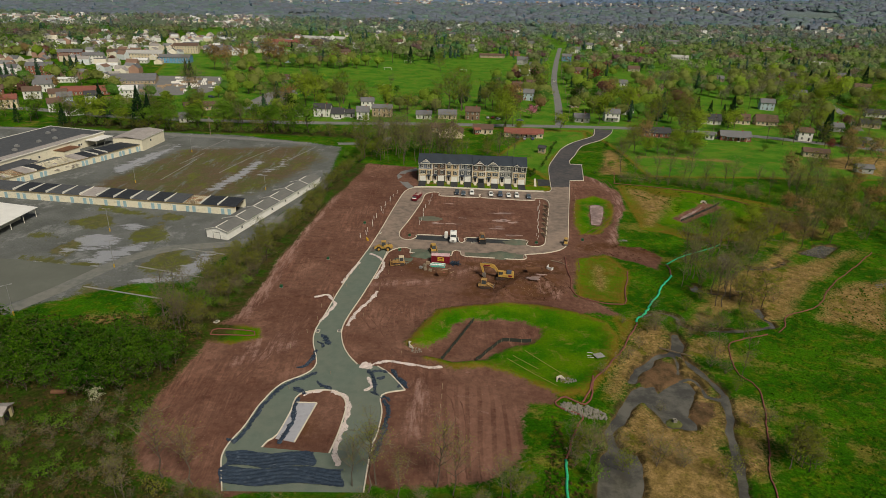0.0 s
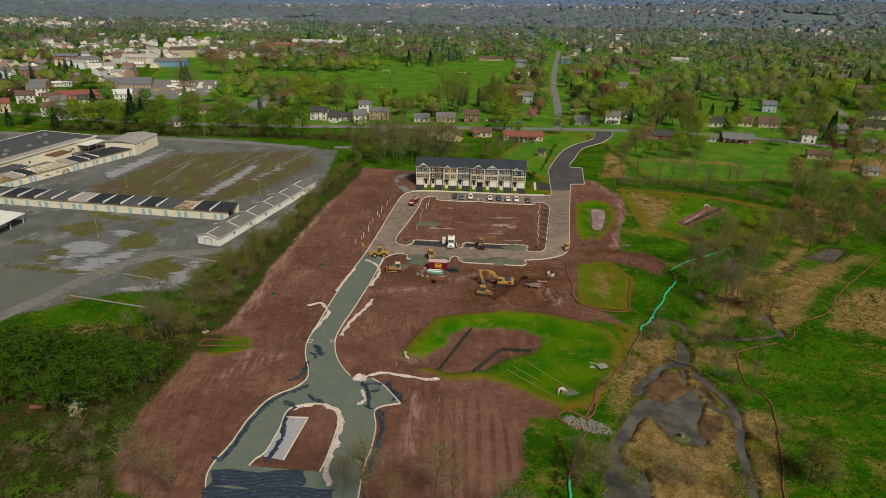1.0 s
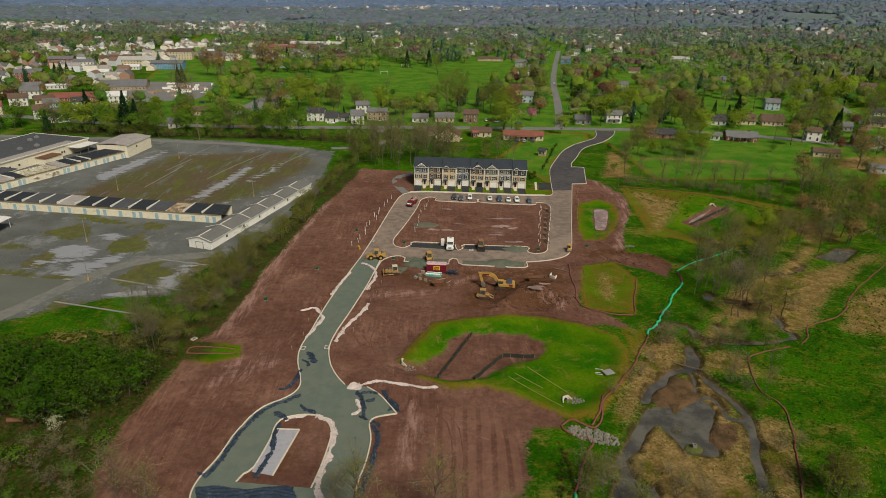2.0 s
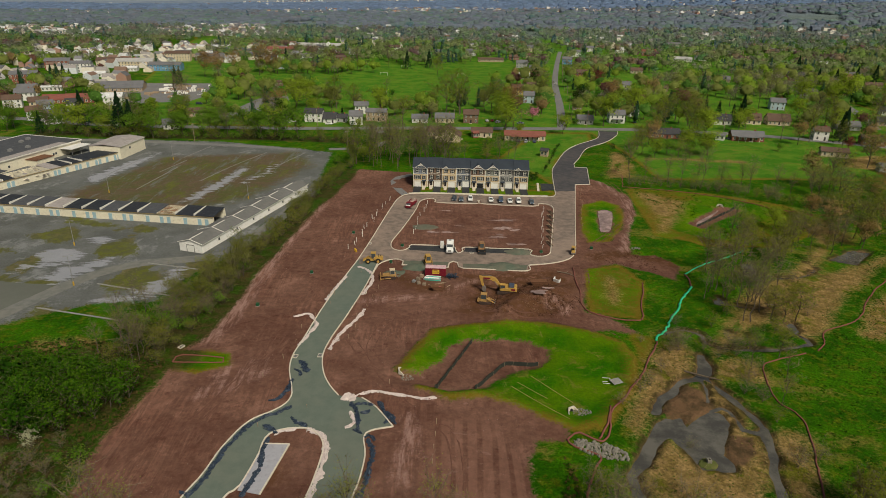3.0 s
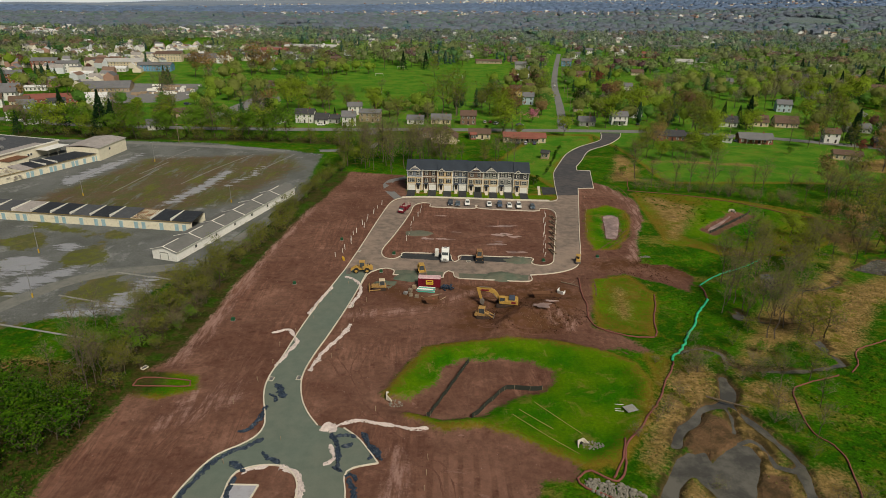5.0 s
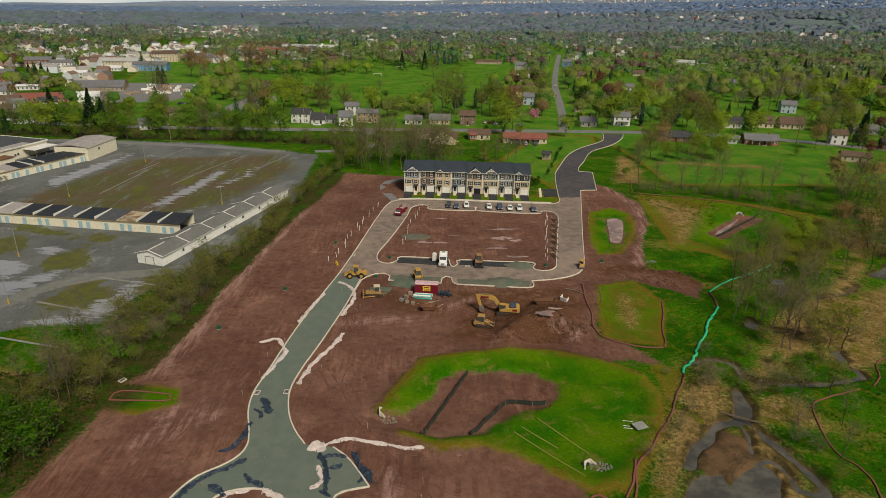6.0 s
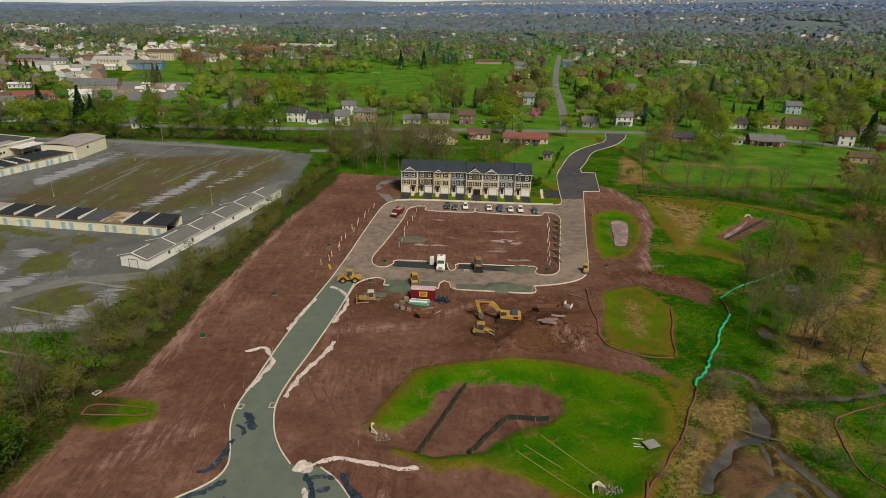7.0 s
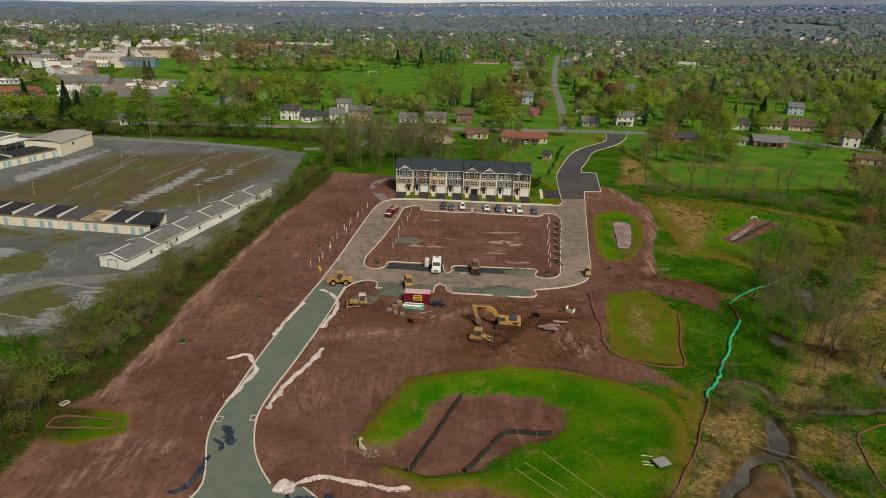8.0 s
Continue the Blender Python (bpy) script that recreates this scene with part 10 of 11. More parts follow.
# Field line and gardens to the east
for x, y, k, s in ((98.5, 295.8, "bare_tree", 0.8), (103.4, 289.8, "bare_tree", 0.85), (108.9, 290.1, "brown_thicket", 1.0), (114.4, 293.0, "bare_tree", 0.75), (118.1, 286.3, "bare_tree", 0.8), (122.4, 282.2, "brown_thicket", 1.0), (126, 284, "bare_tree", 0.95), (135.6, 283.3, "thicket", 1.0), (144.0, 276.3, "bare_tree", 0.9), (154.6, 274.0, "brown_thicket", 1.1), (158.4, 269.1, "bare_tree", 0.7), (163.3, 262.6, "bare_tree", 0.95), (166.7, 257.5, "thicket", 1.2), (95.5, 286.8, "brown_thicket", 0.9), (150, 271, "brown_thicket", 1.2), (138, 273, "brown_thicket", 1.0), (131.3, 277.5, "brown_thicket", 1.1), (170, 262, "dark_tree", 0.5), (112, 285, "bare_tree", 0.5), (111.3, 338.4, "budding_tree", 0.8), (119.3, 345.0, "budding_tree", 0.9), (123.7, 337.3, "spring_tree", 0.6), (132.0, 343.9, "green_tree", 0.65), (136.2, 338.3, "budding_tree", 0.75), (146.2, 353.7, "spring_tree", 0.95), (142.5, 338.7, "green_tree", 0.6), (150.5, 341.2, "spring_tree", 0.8), (154.4, 345.7, "spring_tree", 0.95), (198.3, 355.4, "green_shrub", 1.2), (119.8, 355.6, "budding_tree", 0.9), (128, 362, "russet_tree", 0.9), (136, 372, "budding_tree", 1.0), (158, 372, "budding_tree", 1.1), (96.3, 308.2, "green_shrub", 1.1), (105.5, 352.7, "dark_tree", 0.4), (86.5, 300, "green_shrub", 0.8), (165, 398, "budding_tree", 1.2), (172, 392, "spring_tree", 1.0), (208, 416, "spring_tree", 0.85), (218, 372, "russet_tree", 0.8), (228, 378, "budding_tree", 1.0), (247, 379, "spruce", 1.25), (232, 330, "russet_tree", 1.1), (226, 322, "budding_tree", 1.0), (240, 322, "russet_tree", 1.0), (240, 360, "maroon_tree", 0.6), (256, 352, "budding_tree", 1.0), (262, 356, "dark_tree", 0.8), (215, 298, "budding_tree", 0.9), (250, 392, "budding_tree", 1.1), (214, 384, "bare_tree", 0.9)):
    plant(k, x, y, s * (1.25 if "tree" in k and s > 0.55 else 1.0), "by the field and gardens")
for i in range(16):
    u = i / 15
    plant("dark_tree" if i % 3 else "green_shrub", 60.5 + 18 * u + tree_rng.uniform(-0.5, 0.5), 306 + 56 * u, 0.26, "beside the exit road")
for x, y, s in ((53.2, 291.5, 0.35), (54.8, 293.5, 0.4), (52.8, 296, 0.3)):
    plant("dark_tree", x, y, s, "beside the end town house")
# Tree line north of the car park
grove(["green_tree", "green_tree", "spring_tree", "bare_tree", "green_tree", "budding_tree"], [(-208, 374), (-150, 366), (-90, 368), (-62, 366), (-62, 378), (-100, 390), (-208, 392)], 8.6, 1.2, "beyond the car park", 8)
grove(["thicket", "green_shrub"], [(-208, 371), (-150, 364), (-90, 366), (-62, 364), (-62, 369), (-90, 371), (-150, 370), (-208, 376)], 4.2, 1.1, "beyond the car park", 81)
grove(["thicket", "budding_tree", "bare_tree", "thicket"], [(-62, 362), (-36, 358), (-34, 372), (-62, 376)], 6.0, 0.75, "beyond the car park", 9)
grove(["green_tree", "budding_tree", "spruce"], [(-330, 372), (-208, 374), (-208, 392), (-330, 400)], 11, 1.0, "beyond the car park", 10)
for x, y, k, s in ((-197, 396, "spruce", 1.5), (-140, 404, "budding_tree", 1.3), (-122, 412, "budding_tree", 1.3), (-163, 412, "spring_tree", 1.2), (-90, 432, "dark_tree", 1.2), (-99, 437, "budding_tree", 1.2), (-70, 436, "spring_tree", 1.2), (-58, 440, "budding_tree", 1.3), (-50, 432, "spruce", 0.7), (56, 424, "spring_tree", 1.4), (74, 432, "blossom_tree", 1.1), (86.5, 392, "spring_tree", 1.2), (101, 421, "green_shrub", 1.0), (117, 417, "spring_tree", 1.75), (134, 452, "spring_tree", 1.5), (144, 470, "spring_tree", 1.4), (42, 400, "dark_tree", 0.4), (52, 395, "green_shrub", 1.0), (60, 385, "spring_tree", 0.6), (-10, 410, "budding_tree", 1.3), (8, 412, "bare_tree", 1.2), (-40, 400, "dark_tree", 0.5), (-36, 398, "spring_tree", 0.5), (204, 470, "spruce", 1.1), (210, 462, "spruce", 0.9), (28, 455, "budding_tree", 1.4), (45, 462, "budding_tree", 1.3), (10, 465, "budding_tree", 1.4), (58, 470, "budding_tree", 1.3), (-22, 520, "dark_tree", 0.6), (100, 600, "dark_tree", 1.3), (145, 585, "maroon_tree", 1.2), (158, 600, "maroon_tree", 1.4)):
    plant(k, x, y, s, "near the houses")

STANDING = {
    "dark_tree": ((159.5, 539.8, 0.8), (277.2, 501.4, 0.9), (267.4, 389.1, 0.8), (120.9, 508.1, 1.2)),
    "russet_tree": ((150.1, 516.8, 1), (179.5, 520.4, 1.1), (257.6, 370.9, 0.7), (62.7, 459.5, 1), (-93.7, 442.6, 1.0), (-200.3, 621.8, 1.3), (-185.5, 616.3, 1.2), (-183.0, 654.1, 1.4), (-156.4, 658.7, 1.4), (-145.7, 660.6, 1.4)),
    "spring_tree": ((147.5, 453.8, 1.6), (169.1, 383.9, 0.95), (198.8, 405.4, 1.0), (257.4, 445.0, 1.15), (293.0, 503.2, 1.3), (259.5, 409.1, 0.9), (337.6, 520.9, 1.3), (327.6, 519.7, 1.2), (367.6, 511.7, 1.1), (55.5, 448.3, 1.2), (51.5, 393.8, 1), (-27.0, 449.8, 1.2), (-80.0, 469.9, 1.3), (-84.3, 454.0, 1.2)),
    "budding_tree": ((145.7, 402.3, 1.25), (157.2, 420.4, 1.35), (171.8, 440.4, 1.3), (172.8, 421.9, 1.35), (170.0, 404.4, 1.2), (266.0, 427.1, 1.1), (318.6, 451.0, 1.2), (291.3, 403.7, 1.1), (18.0, 444.3, 1.5), (26.9, 451.4, 1.6), (49.6, 458.1, 1.55), (94.0, 515.2, 1.2), (58.2, 405.9, 1.25), (-45.3, 456.2, 1.2), (-58.7, 467.9, 1.3), (-90.9, 670.3, 1.4), (14.9, 657.7, 1.1)),
    "spruce": ((209.3, 427.1, 1.35), (210.5, 440.3, 1.0), (256.4, 392.8, 1.3), (381.4, 635.2, 1.4), (400.6, 638.0, 1.3), (421.9, 641.1, 1.4), (442.1, 644.0, 1.3), (425.1, 750.8, 1.5), (-166.0, 372.8, 1.7), (-161.2, 374.2, 1.5), (-208.8, 572.5, 1.4), (-204.0, 569.8, 1.3), (-318.1, 583.5, 1), (-311.8, 580.9, 1), (-307.3, 581.6, 1), (-304.5, 585.7, 1), (-152.7, 749.7, 1.3), (-16.6, 707.2, 1.5), (6.4, 721.5, 1.5)),
    "bare_tree": ((253.6, 491.6, 1.2), (270.8, 513.1, 1.2), (246.9, 408.0, 1.15), (410.6, 584.3, 1.1), (300.7, 430.3, 1), (-106.2, 431.3, 0.95), (-100.7, 431.8, 1.0), (-155.7, 446.0, 1.3), (-161.2, 445.4, 1.3), (-126.5, 677.7, 1.3), (-107.6, 667.3, 1.4), (-36.2, 713.5, 1.3), (-68.1, 697.8, 1.2), (-27.4, 527.0, 0.7)),
}
for k, places in STANDING.items():
    for x, y, s in places:
        plant(k, x, y, s * (1.0 if k == "spruce" else 1.35), "near the houses")

# ---- woods and garden trees too far or too many to count ----
TINTS = {"spring": (0.24, 0.35, 0.045), "green": (0.115, 0.25, 0.045), "olive": (0.24, 0.28, 0.075), "russet": (0.31, 0.22, 0.1), "bare": (0.265, 0.245, 0.175), "dark": (0.045, 0.105, 0.05), "maroon": (0.2, 0.1, 0.08)}
# Colour of distance haze, painted into the tints of far trees
HAZE_BLUE = np.array((0.19, 0.285, 0.47))
DENSE = [[(180, 515), (240, 528), (320, 535), (400, 600), (470, 680), (420, 700), (327, 683), (257, 671), (200, 620)], [(-1200, 900), (-420, 800), (-330, 880), (-420, 1040), (-1300, 1040)], [(-1700, 1330), (-600, 1340), (-540, 1560), (-1900, 1900)], [(60, 940), (420, 920), (420, 1120), (60, 1180)], [(-140, 1000), (60, 1000), (60, 1300), (-140, 1350)], [(520, 1000), (900, 1000), (1000, 1250), (560, 1240)]]


def cage(cuts):
    """A round cage of quads."""
    bm = bmesh.new()
    bmesh.ops.create_cube(bm, size=1)
    if cuts:
        bmesh.ops.subdivide_edges(bm, edges=bm.edges[:], cuts=cuts, use_grid_fill=True)
    v = np.array([q.co.normalized()[:] for q in bm.verts])
    f = np.array([[q.index for q in face.verts] for face in bm.faces])
    bm.free()
    return v, f


def woods(name, label, y0, y1, spacing, leaves, size, radius, high, keep, mix, seed, reach=0.78, cuts=0, pale=1.0, grey=0.0):
    """Trees of several leafy boughs, bare ones of loose twigs, over a deep band of land, joined into one mesh; grey and
    pale paint distance haze into the tints.
    """
    r = random.Random(seed)
    rng = np.random.default_rng(seed)
    V, F, T, N, base = [], [], [], [], 0

    def add(verts, faces, tint, normals):
        nonlocal base
        V.append(verts), F.append(faces + base), T.append(tint), N.append(normals)
        base += len(verts)

    y = y0
    cv, cf = cage(cuts)
    calm = 1.0 if leaves > 40 else 0.6 if leaves > 20 else 0.2
    kinds, weights = list(mix), list(mix.values())
    while y < y1:
        x = -reach * y - 60
        while x < reach * y + 60:
            px, py = x + r.uniform(-0.5, 0.5) * spacing, y + r.uniform(-0.5, 0.5) * spacing
            x += spacing
            d = 0.5 + 0.5 * (noise.noise(Vector((px / 90, py / 110, seed))) + 0.6 * noise.noise(Vector((px / 30, py / 30, 3.0))))
            dense = any(within(px, py, q) for q in DENSE)
            limit = 0.97 if dense else keep * (0.72 if -440 < px < -165 and py < 900 else 1.0)
            if d > limit or clear(px, py, r.random()):
                continue
            # neighbours tend to be of one kind
            pick = min(max(0.5 + 0.75 * noise.noise(Vector((px / 60, py / 60, seed + 9.0))) + r.uniform(-0.34, 0.34), 0.0), 0.999) * sum(weights)
            kind, run = kinds[-1], 0.0
            for k, w in zip(kinds, weights):
                run += w
                if pick < run:
                    kind = k
                    break
            if dense and r.random() < 0.4:
                kind = "bare"
            s = r.choice((0.55, 0.8, 0.95, 1.05, 1.2)) * r.uniform(0.88, 1.12)
            rad, hi = radius * s, high * (0.35 + 0.65 * s) * r.uniform(0.88, 1.14)
            gz = float(hill(px, py))
            tint = (np.array(TINTS[kind]) * (1 - grey) + HAZE_BLUE * grey) * pale * r.uniform(0.88, 1.12)
            spot = np.array((px, py, gz))
            if kind == "dark":
                rad *= 0.48
                m = max(5, int(leaves * 0.9))
                f = rng.random((m, 1)) ** 0.8
                ang = rng.uniform(0, 6.283, (m, 1))
                u = np.hstack([np.cos(ang), np.sin(ang), np.full((m, 1), 0.5)])
                c = np.hstack([np.cos(ang) * rad * (1.05 - f), np.sin(ang) * rad * (1.05 - f), hi * (0.1 + 0.95 * f)])
                q, fc = quads(rng, c + spot, size * 0.85, u, 0.4)
                add(q, fc, np.tile(tint, (m, 1)) * rng.uniform(0.8, 1.2, (m, 1)), np.repeat(u * calm + np.array((0, 0, 1 - calm)), 4, 0))
                k = cv * np.array((rad * 0.6, rad * 0.6, hi * 0.42))
                k[:, :2] *= 1.15 - (cv[:, 2:3] + 1) * 0.5
                add(k + spot + np.array((0, 0, hi * 0.48)), cf, np.tile(tint, (len(cf), 1)), cv * calm + np.array((0, 0, 1.2 - calm)))
                continue
            boughs = 7 if leaves > 40 else 5 if leaves > 12 else 3
            ba = np.arange(boughs) * 2.4 + r.uniform(0, 6)
            out = np.sqrt(np.linspace(0.03, 1, boughs)) * 0.62
            bz = hi * (0.74 - 0.34 * out + rng.uniform(-0.1, 0.06, boughs))
            hub = np.column_stack([np.cos(ba) * rad * out, np.sin(ba) * rad * out, bz])
            br = rad * rng.uniform(0.46, 0.7, boughs)
            bare = kind == "bare" and leaves > 20
            m = max(boughs, int(leaves * (1.3 if bare else 1.0)))
            w = rng.integers(0, boughs, m)
            u = rng.normal(size=(m, 3))
            u[:, 2] += 0.35
            u /= np.linalg.norm(u, axis=1)[:, None]
            soft = u * 0.55 * calm + np.array((0, 0, 0.75)) + rng.normal(size=(m, 3)) * 0.25 * calm
            shade = np.tile(tint, (m, 1)) * rng.uniform(0.8, 1.2, (m, 1)) * (0.85 + 0.3 * rng.random(boughs)[w])[:, None]
            if leaves <= 20:
                for h, rr in zip(hub, br):
                    lump = cv * rng.uniform(0.7, 1.2, (len(cv), 1)) * np.array((rr * 1.2, rr * 1.2, min(rr, hi * 0.36)))
                    add(lump + h + spot, cf, np.tile(tint * r.uniform(0.88, 1.12), (len(cf), 1)), cv * 0.3 + np.array((0, 0, 0.8)))
                add(cv * np.array((rad * 0.7, rad * 0.7, hi * 0.45)) + spot + np.array((0, 0, hi * 0.3)), cf, np.tile(tint, (len(cf), 1)), cv * 0.2 + np.array((0, 0, 0.8)))
                continue
            if bare:
                c = hub[w] + u * br[w, None] * rng.uniform(0.1, 1.05, (m, 1)) * np.array((1.0, 1.0, 1.1)) + spot
                q, fc = quads(rng, c, size * 0.6, u + np.array((0, 0, 0.2)), 0.9)
            else:
                c = hub[w] + u * br[w, None] * rng.uniform(0.55, 1.0, (m, 1)) * np.array((1, 1, 0.85)) + spot
                q, fc = quads(rng, c, size, u + np.array((0, 0, 0.3)), 0.5)
            add(q, fc, shade, np.repeat(soft, 4, 0))
            if not bare:
                k = cv * rng.uniform(0.42, 0.78, (len(cv), 1)) * np.array((rad, rad, hi * 0.4))
                add(k + spot + np.array((0, 0, hi * 0.55)), cf, np.tile(tint * 0.9, (len(cf), 1)) * rng.uniform(0.85, 1.1, (len(cf), 1)), cv * calm + np.array((0, 0, 0.6)))
            w = 0.022 * hi
            stem = np.array(((-w, 0, -0.3), (w, 0, -0.3), (w * 0.4, 0, hi * 0.75), (-w * 0.4, 0, hi * 0.75), (0, -w, -0.3), (0, w, -0.3), (0, w * 0.4, hi * 0.75), (0, -w * 0.4, hi * 0.75)))
            add(stem + spot, np.array(((0, 1, 2, 3), (4, 5, 6, 7))), np.tile(np.array((0.1, 0.085, 0.068)), (2, 1)), np.tile(np.array((0.3, -0.8, 0.5)), (8, 1)))
        y += spacing
    V, F, T = np.concatenate(V), np.concatenate(F), np.concatenate(T)
    me = bpy.data.meshes.new(name)
    me.vertices.add(len(V))
    me.vertices.foreach_set("co", V.astype(np.float32).ravel())
    me.loops.add(F.size)
    me.loops.foreach_set("vertex_index", F.astype(np.int32).ravel())
    me.polygons.add(len(F))
    me.polygons.foreach_set("loop_start", np.arange(0, F.size, 4, dtype=np.int32))
    me.update(calc_edges=True)
    N = np.concatenate(N)
    soften(me, N / (np.linalg.norm(N, axis=1)[:, None] + 1e-9))
    me.materials.append(M_WOODS)
    ob = new(name, me)
    put_tint(ob, T)
    return tagged(ob, label, "trees", "", "stuff")


n = Nodes("woodland_leaves", 0.85)
n.bsdf.inputs["Specular IOR Level"].default_value = 0.05
M_WOODS = leafy(n, n.attr_color("tint"), 0.5)
OPEN_LAND = [SPORTS, [(-131, 428), (-113, 437), (-98, 500), (-104, 520), (-122, 508)], [(-243, 522), (-241, 575), (-182, 580), (-162, 532), (-168, 490), (-200, 476), (-226, 486)], [(-110, 440), (-60, 440), (-60, 470), (-104, 500)], [(170, 420), (250, 420), (280, 470), (230, 500), (180, 470)], [(-303, 1400), (-218, 1430), (-230, 1592), (-328, 1572)], [(839, 1560), (934, 1480), (1049, 1709), (972, 1859)], [(-160, 560), (-70, 560), (-60, 640), (-150, 640)], [(205, 640), (300, 660), (330, 710), (220, 690)]]


SUBURBS = ((-660, 1160, 120, 120), (-380, 1250, 100, 140), (-250, 2120, 250, 180), (50, 2150, 190, 170), (420, 2070, 230, 150), (760, 1820, 140, 140), (1300, 2550, 400, 200), (-1000, 2030, 200, 150))


def clear(x, y, luck=0.0):
    """Whether a plan point lies on a road, a yard, a field or a house."""
    if y > 950 and luck < 0.6 and any(((x - a) / c) ** 2 + ((y - b) / d) ** 2 < 1 for a, b, c, d in SUBURBS):
        return True
    if y < 470 and abs(y - float(np.interp(x, [p[0] for p in MAIN_ROAD], [p[1] for p in MAIN_ROAD]))) < 9:
        return True
    if y < 1450 and abs(x - float(np.interp(y, [p[1] for p in LONG_ROAD], [p[0] for p in LONG_ROAD]))) < 10:
        return True
    if y < 1100:
        for hx, hy, hr in HOUSE_PLACES:
            if abs(x - hx) < hr and hy - hr * 1.5 < y < hy + hr:
                return True
    return y < 2000 and any(within(x, y, p) for p in OPEN_LAND)


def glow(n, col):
    """Adds a glow that stands in for bright haze over distant land."""
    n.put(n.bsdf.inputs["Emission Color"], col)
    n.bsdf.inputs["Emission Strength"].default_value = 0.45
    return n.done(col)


def ridge():
    """Low wooded hills that close the view."""
    verts, faces = [], []
    n, rows = 140, (2850, 3100, 3400, 3700, 4000, 4300, 4600, 4780, 4860)
    for i in range(n):
        a = radians(-62 + 124 * i / (n - 1))
        for dist in rows:
            x, y = dist * math.sin(a), dist * math.cos(a)
            verts.append((x, y, float(hill(x, y)) - (2.5 if dist == 2850 else 0) - (120 if dist == 4860 else 0)))
    k = len(rows)
    for i in range(n - 1):
        for q in range(k - 1):
            faces.append((i * k + q, i * k + k + q, i * k + k + q + 1, i * k + q + 1))
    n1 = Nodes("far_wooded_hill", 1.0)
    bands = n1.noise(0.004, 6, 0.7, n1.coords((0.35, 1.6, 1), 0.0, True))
    # Haze blue is painted into the hill colours
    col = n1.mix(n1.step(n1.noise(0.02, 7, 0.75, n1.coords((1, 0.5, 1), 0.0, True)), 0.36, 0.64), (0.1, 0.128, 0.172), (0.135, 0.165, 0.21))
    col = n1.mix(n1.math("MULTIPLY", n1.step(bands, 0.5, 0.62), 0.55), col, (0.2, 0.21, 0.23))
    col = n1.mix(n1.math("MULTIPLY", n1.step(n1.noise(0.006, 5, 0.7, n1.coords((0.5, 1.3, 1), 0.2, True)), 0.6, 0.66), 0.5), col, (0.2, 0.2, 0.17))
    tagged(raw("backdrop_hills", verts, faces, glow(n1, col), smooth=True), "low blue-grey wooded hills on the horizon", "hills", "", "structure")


ridge()


def cloud_band():
    """The pale overcast sky low behind the hills."""
    verts, faces = [], []
    for i in range(60):
        a = radians(-62 + 124 * i / 59)
        verts += [(4900 * math.sin(a), 4900 * math.cos(a), z) for z in (-350, 260)]
    for i in range(59):
        faces.append((2 * i, 2 * i + 1, 2 * i + 3, 2 * i + 2))
    n2 = Nodes("low_overcast", 1.0)
    col = n2.mix(n2.step(n2.noise(0.004, 5, 0.6, n2.coords((0.5, 0.5, 3), 0.0, True)), 0.35, 0.65), (0.66, 0.76, 0.88), (0.86, 0.9, 0.95))
    n2.put(n2.bsdf.inputs["Emission Color"], col)
    n2.bsdf.inputs["Emission Strength"].default_value = 0.85
    tagged(raw("backdrop_sky", verts, faces, n2.done((0.02, 0.02, 0.02))), "pale overcast sky low on the horizon", "sky", "", "structure")


cloud_band()


GARDEN = {"dark": 0.8, "green": 2.2, "spring": 3.6, "olive": 4.6, "bare": 2.2, "russet": 0.9, "maroon": 0.1}
# grey and pale grow with distance to paint haze into the colours
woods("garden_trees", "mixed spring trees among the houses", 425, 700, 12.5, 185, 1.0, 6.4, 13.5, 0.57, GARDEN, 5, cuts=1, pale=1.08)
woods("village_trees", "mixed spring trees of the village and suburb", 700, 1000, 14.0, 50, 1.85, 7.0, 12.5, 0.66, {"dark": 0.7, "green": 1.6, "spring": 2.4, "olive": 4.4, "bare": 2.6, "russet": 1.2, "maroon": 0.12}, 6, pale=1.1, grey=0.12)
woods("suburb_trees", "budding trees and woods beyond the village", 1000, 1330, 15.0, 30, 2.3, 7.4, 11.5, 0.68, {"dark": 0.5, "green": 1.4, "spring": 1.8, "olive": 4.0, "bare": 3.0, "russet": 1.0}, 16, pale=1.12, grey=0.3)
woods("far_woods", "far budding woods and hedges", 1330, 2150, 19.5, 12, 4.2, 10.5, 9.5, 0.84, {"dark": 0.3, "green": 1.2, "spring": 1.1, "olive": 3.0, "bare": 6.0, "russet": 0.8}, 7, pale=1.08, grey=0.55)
woods("horizon_woods", "bare woods, tinted haze-blue, towards the horizon", 2150, 3050, 28.0, 7, 7.5, 15.0, 9.0, 0.9, {"olive": 2.0, "bare": 6.0}, 8, pale=1.2, grey=0.88)


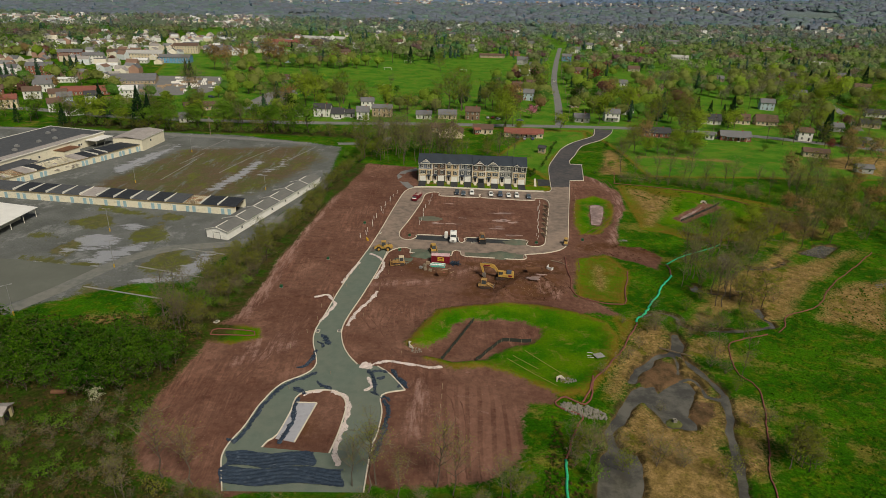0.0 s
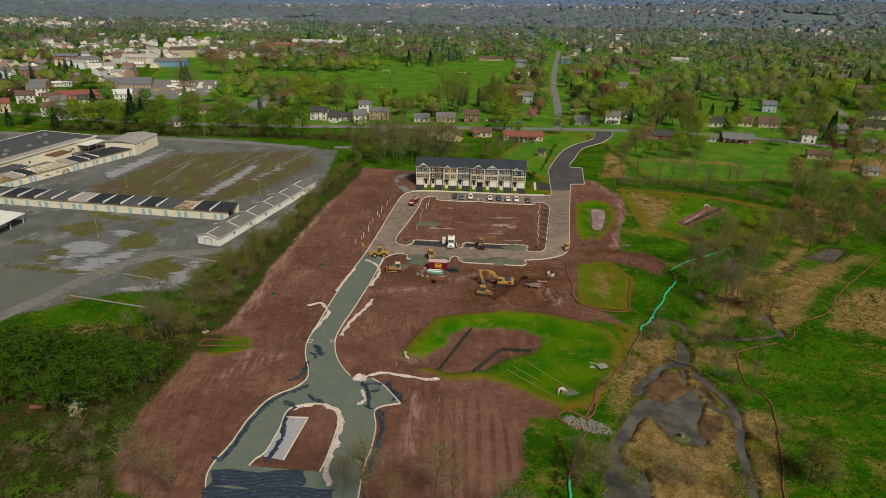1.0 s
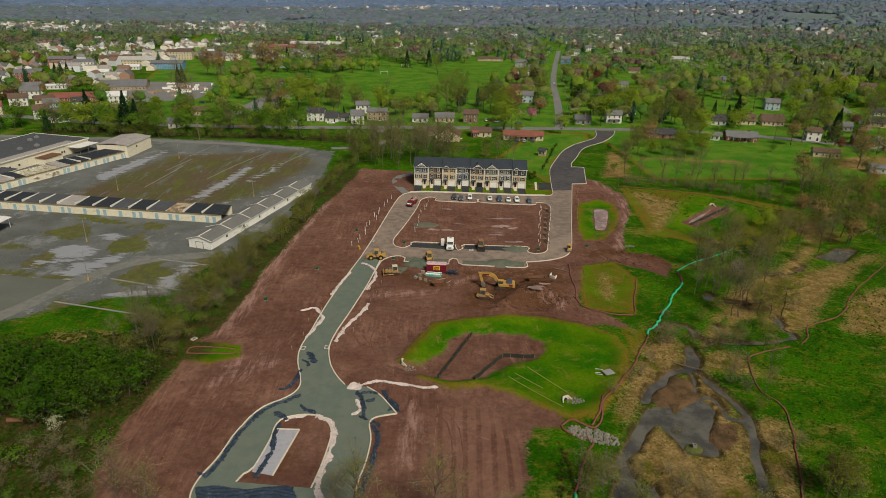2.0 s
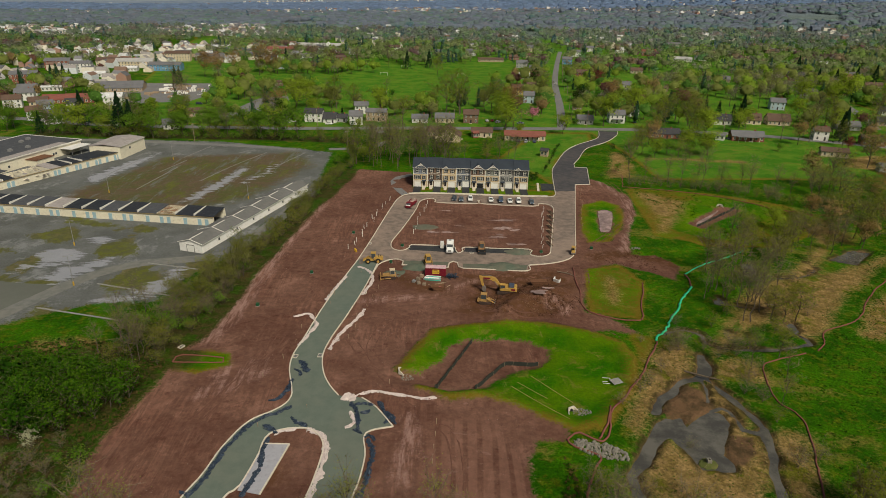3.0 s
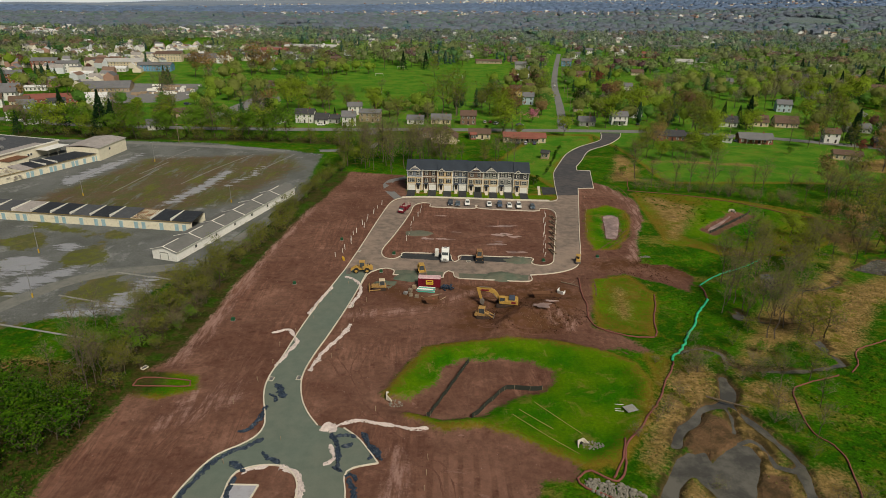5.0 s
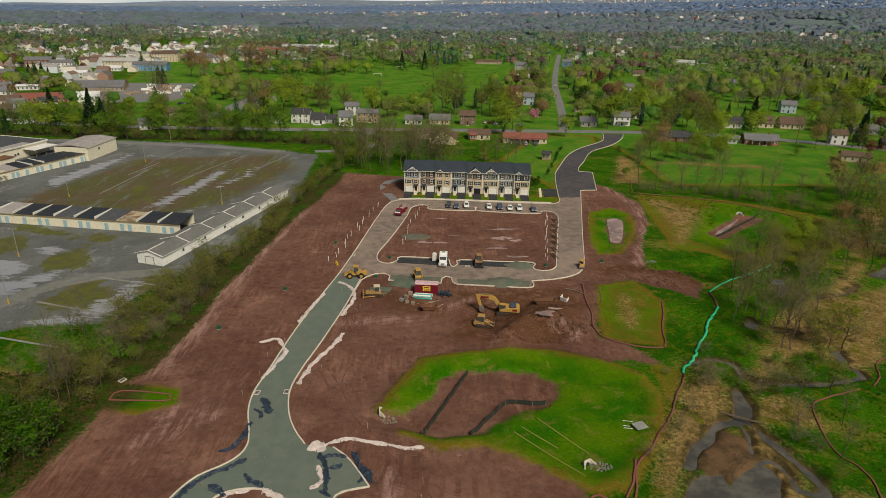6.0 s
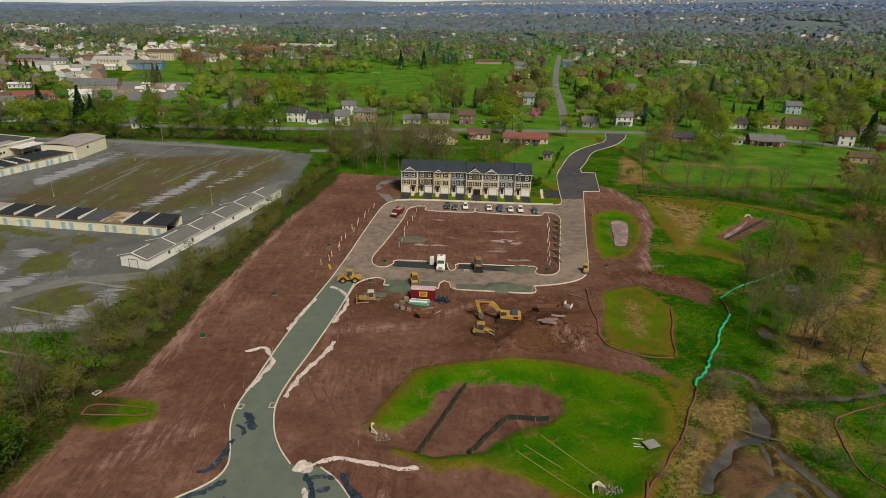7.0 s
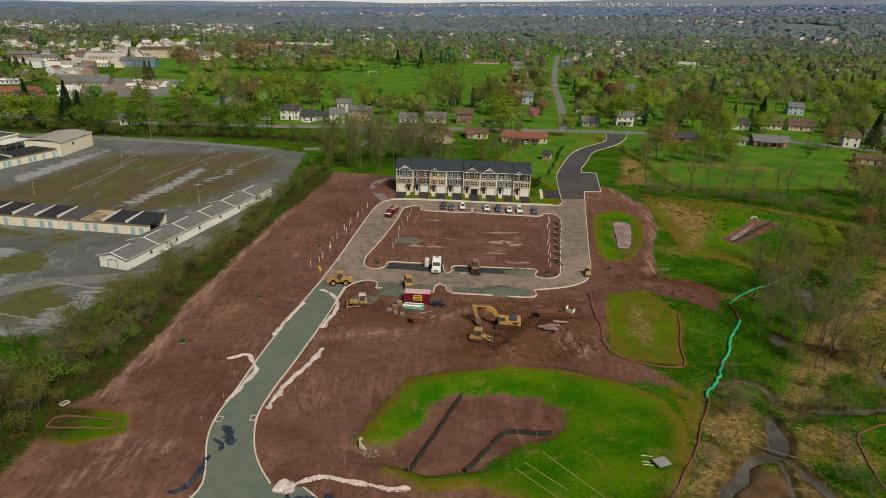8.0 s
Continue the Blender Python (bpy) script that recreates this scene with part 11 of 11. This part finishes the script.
# ---- tufts and clods ----
def scatter(name, label, n, polys, sizes, tints, seed, lift, keep=0.6, avoid=()):
    """Loose tufts over parts of the plan, too many to count, as one mesh."""
    r = random.Random(seed)
    rng = np.random.default_rng(seed)
    xs, ys = [p[0] for q in polys for p in q], [p[1] for q in polys for p in q]
    px, py = rng.uniform(min(xs), max(xs), n), rng.uniform(min(ys), max(ys), n)
    ok = np.maximum.reduce([inside(px, py, q) for q in polys]) > 0
    for q in avoid:
        ok &= inside(px, py, q) < -0.5
    ok &= water_depth(px, py) < -0.4
    ok &= np.maximum(inside(px, py, OUTER_ALL), inside(px, py, STREET_ALL)) < -0.5
    px, py = px[ok], py[ok]
    d = np.array([noise.noise(Vector((x / 7, y / 7, seed))) for x, y in zip(px, py)])
    px, py = px[d > keep - 0.6], py[d > keep - 0.6]
    c = np.column_stack([px, py, [height_at(x, y) + lift for x, y in zip(px, py)]])
    V, F, T = [], [], []
    base = 0
    for k in range(3):
        q, f = quads(rng, c + rng.normal(size=c.shape) * np.array((0.18, 0.18, 0.06)), rng.uniform(*sizes), np.tile((0.0, -0.25, 1.0), (len(c), 1)), 0.5)
        V.append(q), F.append(f + base), T.append(np.array(tints)[rng.integers(0, len(tints), len(c))] * rng.uniform(0.7, 1.2, (len(c), 1)))
        base += len(q)
    ob = raw(name, np.concatenate(V).tolist(), np.concatenate(F).tolist(), M_WOODS)
    put_tint(ob, np.concatenate(T))
    return tagged(ob, label, "grass", "", "stuff")


ROUGH = [(-112, 82), (-112, 150), (-60, 152), (-52, 140), (-56, 110), (-50, 92), (-30, 86), (26, 88), (32, 112), (36, 80)]
scatter("dry_reeds", "dry straw-coloured reeds along the brook", 16000, DRY, (0.2, 0.36), ((0.27, 0.2, 0.1), (0.22, 0.16, 0.07), (0.13, 0.15, 0.03)), 5, 0.05, 0.3)
scatter("meadow_tufts", "green tufts of rough meadow grass", 16000, [[(64, 150), (80, 190), (110, 225), (88, 290), (170, 270), (230, 230), (180, 180), (120, 120), (90, 70), (72, 80), (84, 140), (66, 160)]], (0.3, 0.6), ((0.03, 0.11, 0.004), (0.045, 0.13, 0.005), (0.08, 0.12, 0.012), (0.025, 0.09, 0.004)), 6, 0.03, 0.25, [BROOK_LAND, BASIN_B])
scatter("rough_tufts", "tufts of rough grass and weeds beside the site", 15000, [ROUGH], (0.35, 0.7), ((0.05, 0.1, 0.01), (0.1, 0.085, 0.025), (0.12, 0.09, 0.03), (0.035, 0.08, 0.007)), 7, 0.1, 0.3, [DIRT])
scatter("dug_clods", "dark broken lumps of freshly dug soil", 5200, [[(24, 164), (22, 176), (34, 184), (47, 184), (49, 172), (42, 164)], [(60, 202), (74, 211), (86, 202), (80, 192)]], (0.16, 0.42), ((0.09, 0.045, 0.025), (0.12, 0.062, 0.036), (0.17, 0.1, 0.06), (0.07, 0.035, 0.022)), 12, 0.08, 0.4)
scatter("soil_clods", "clods and pale stones on the bare soil", 9000, [DIRT], (0.1, 0.24), ((0.12, 0.06, 0.045), (0.1, 0.05, 0.04), (0.3, 0.22, 0.19), (0.17, 0.09, 0.07)), 8, 0.06, 0.5, [RING, SWALE, INNER])
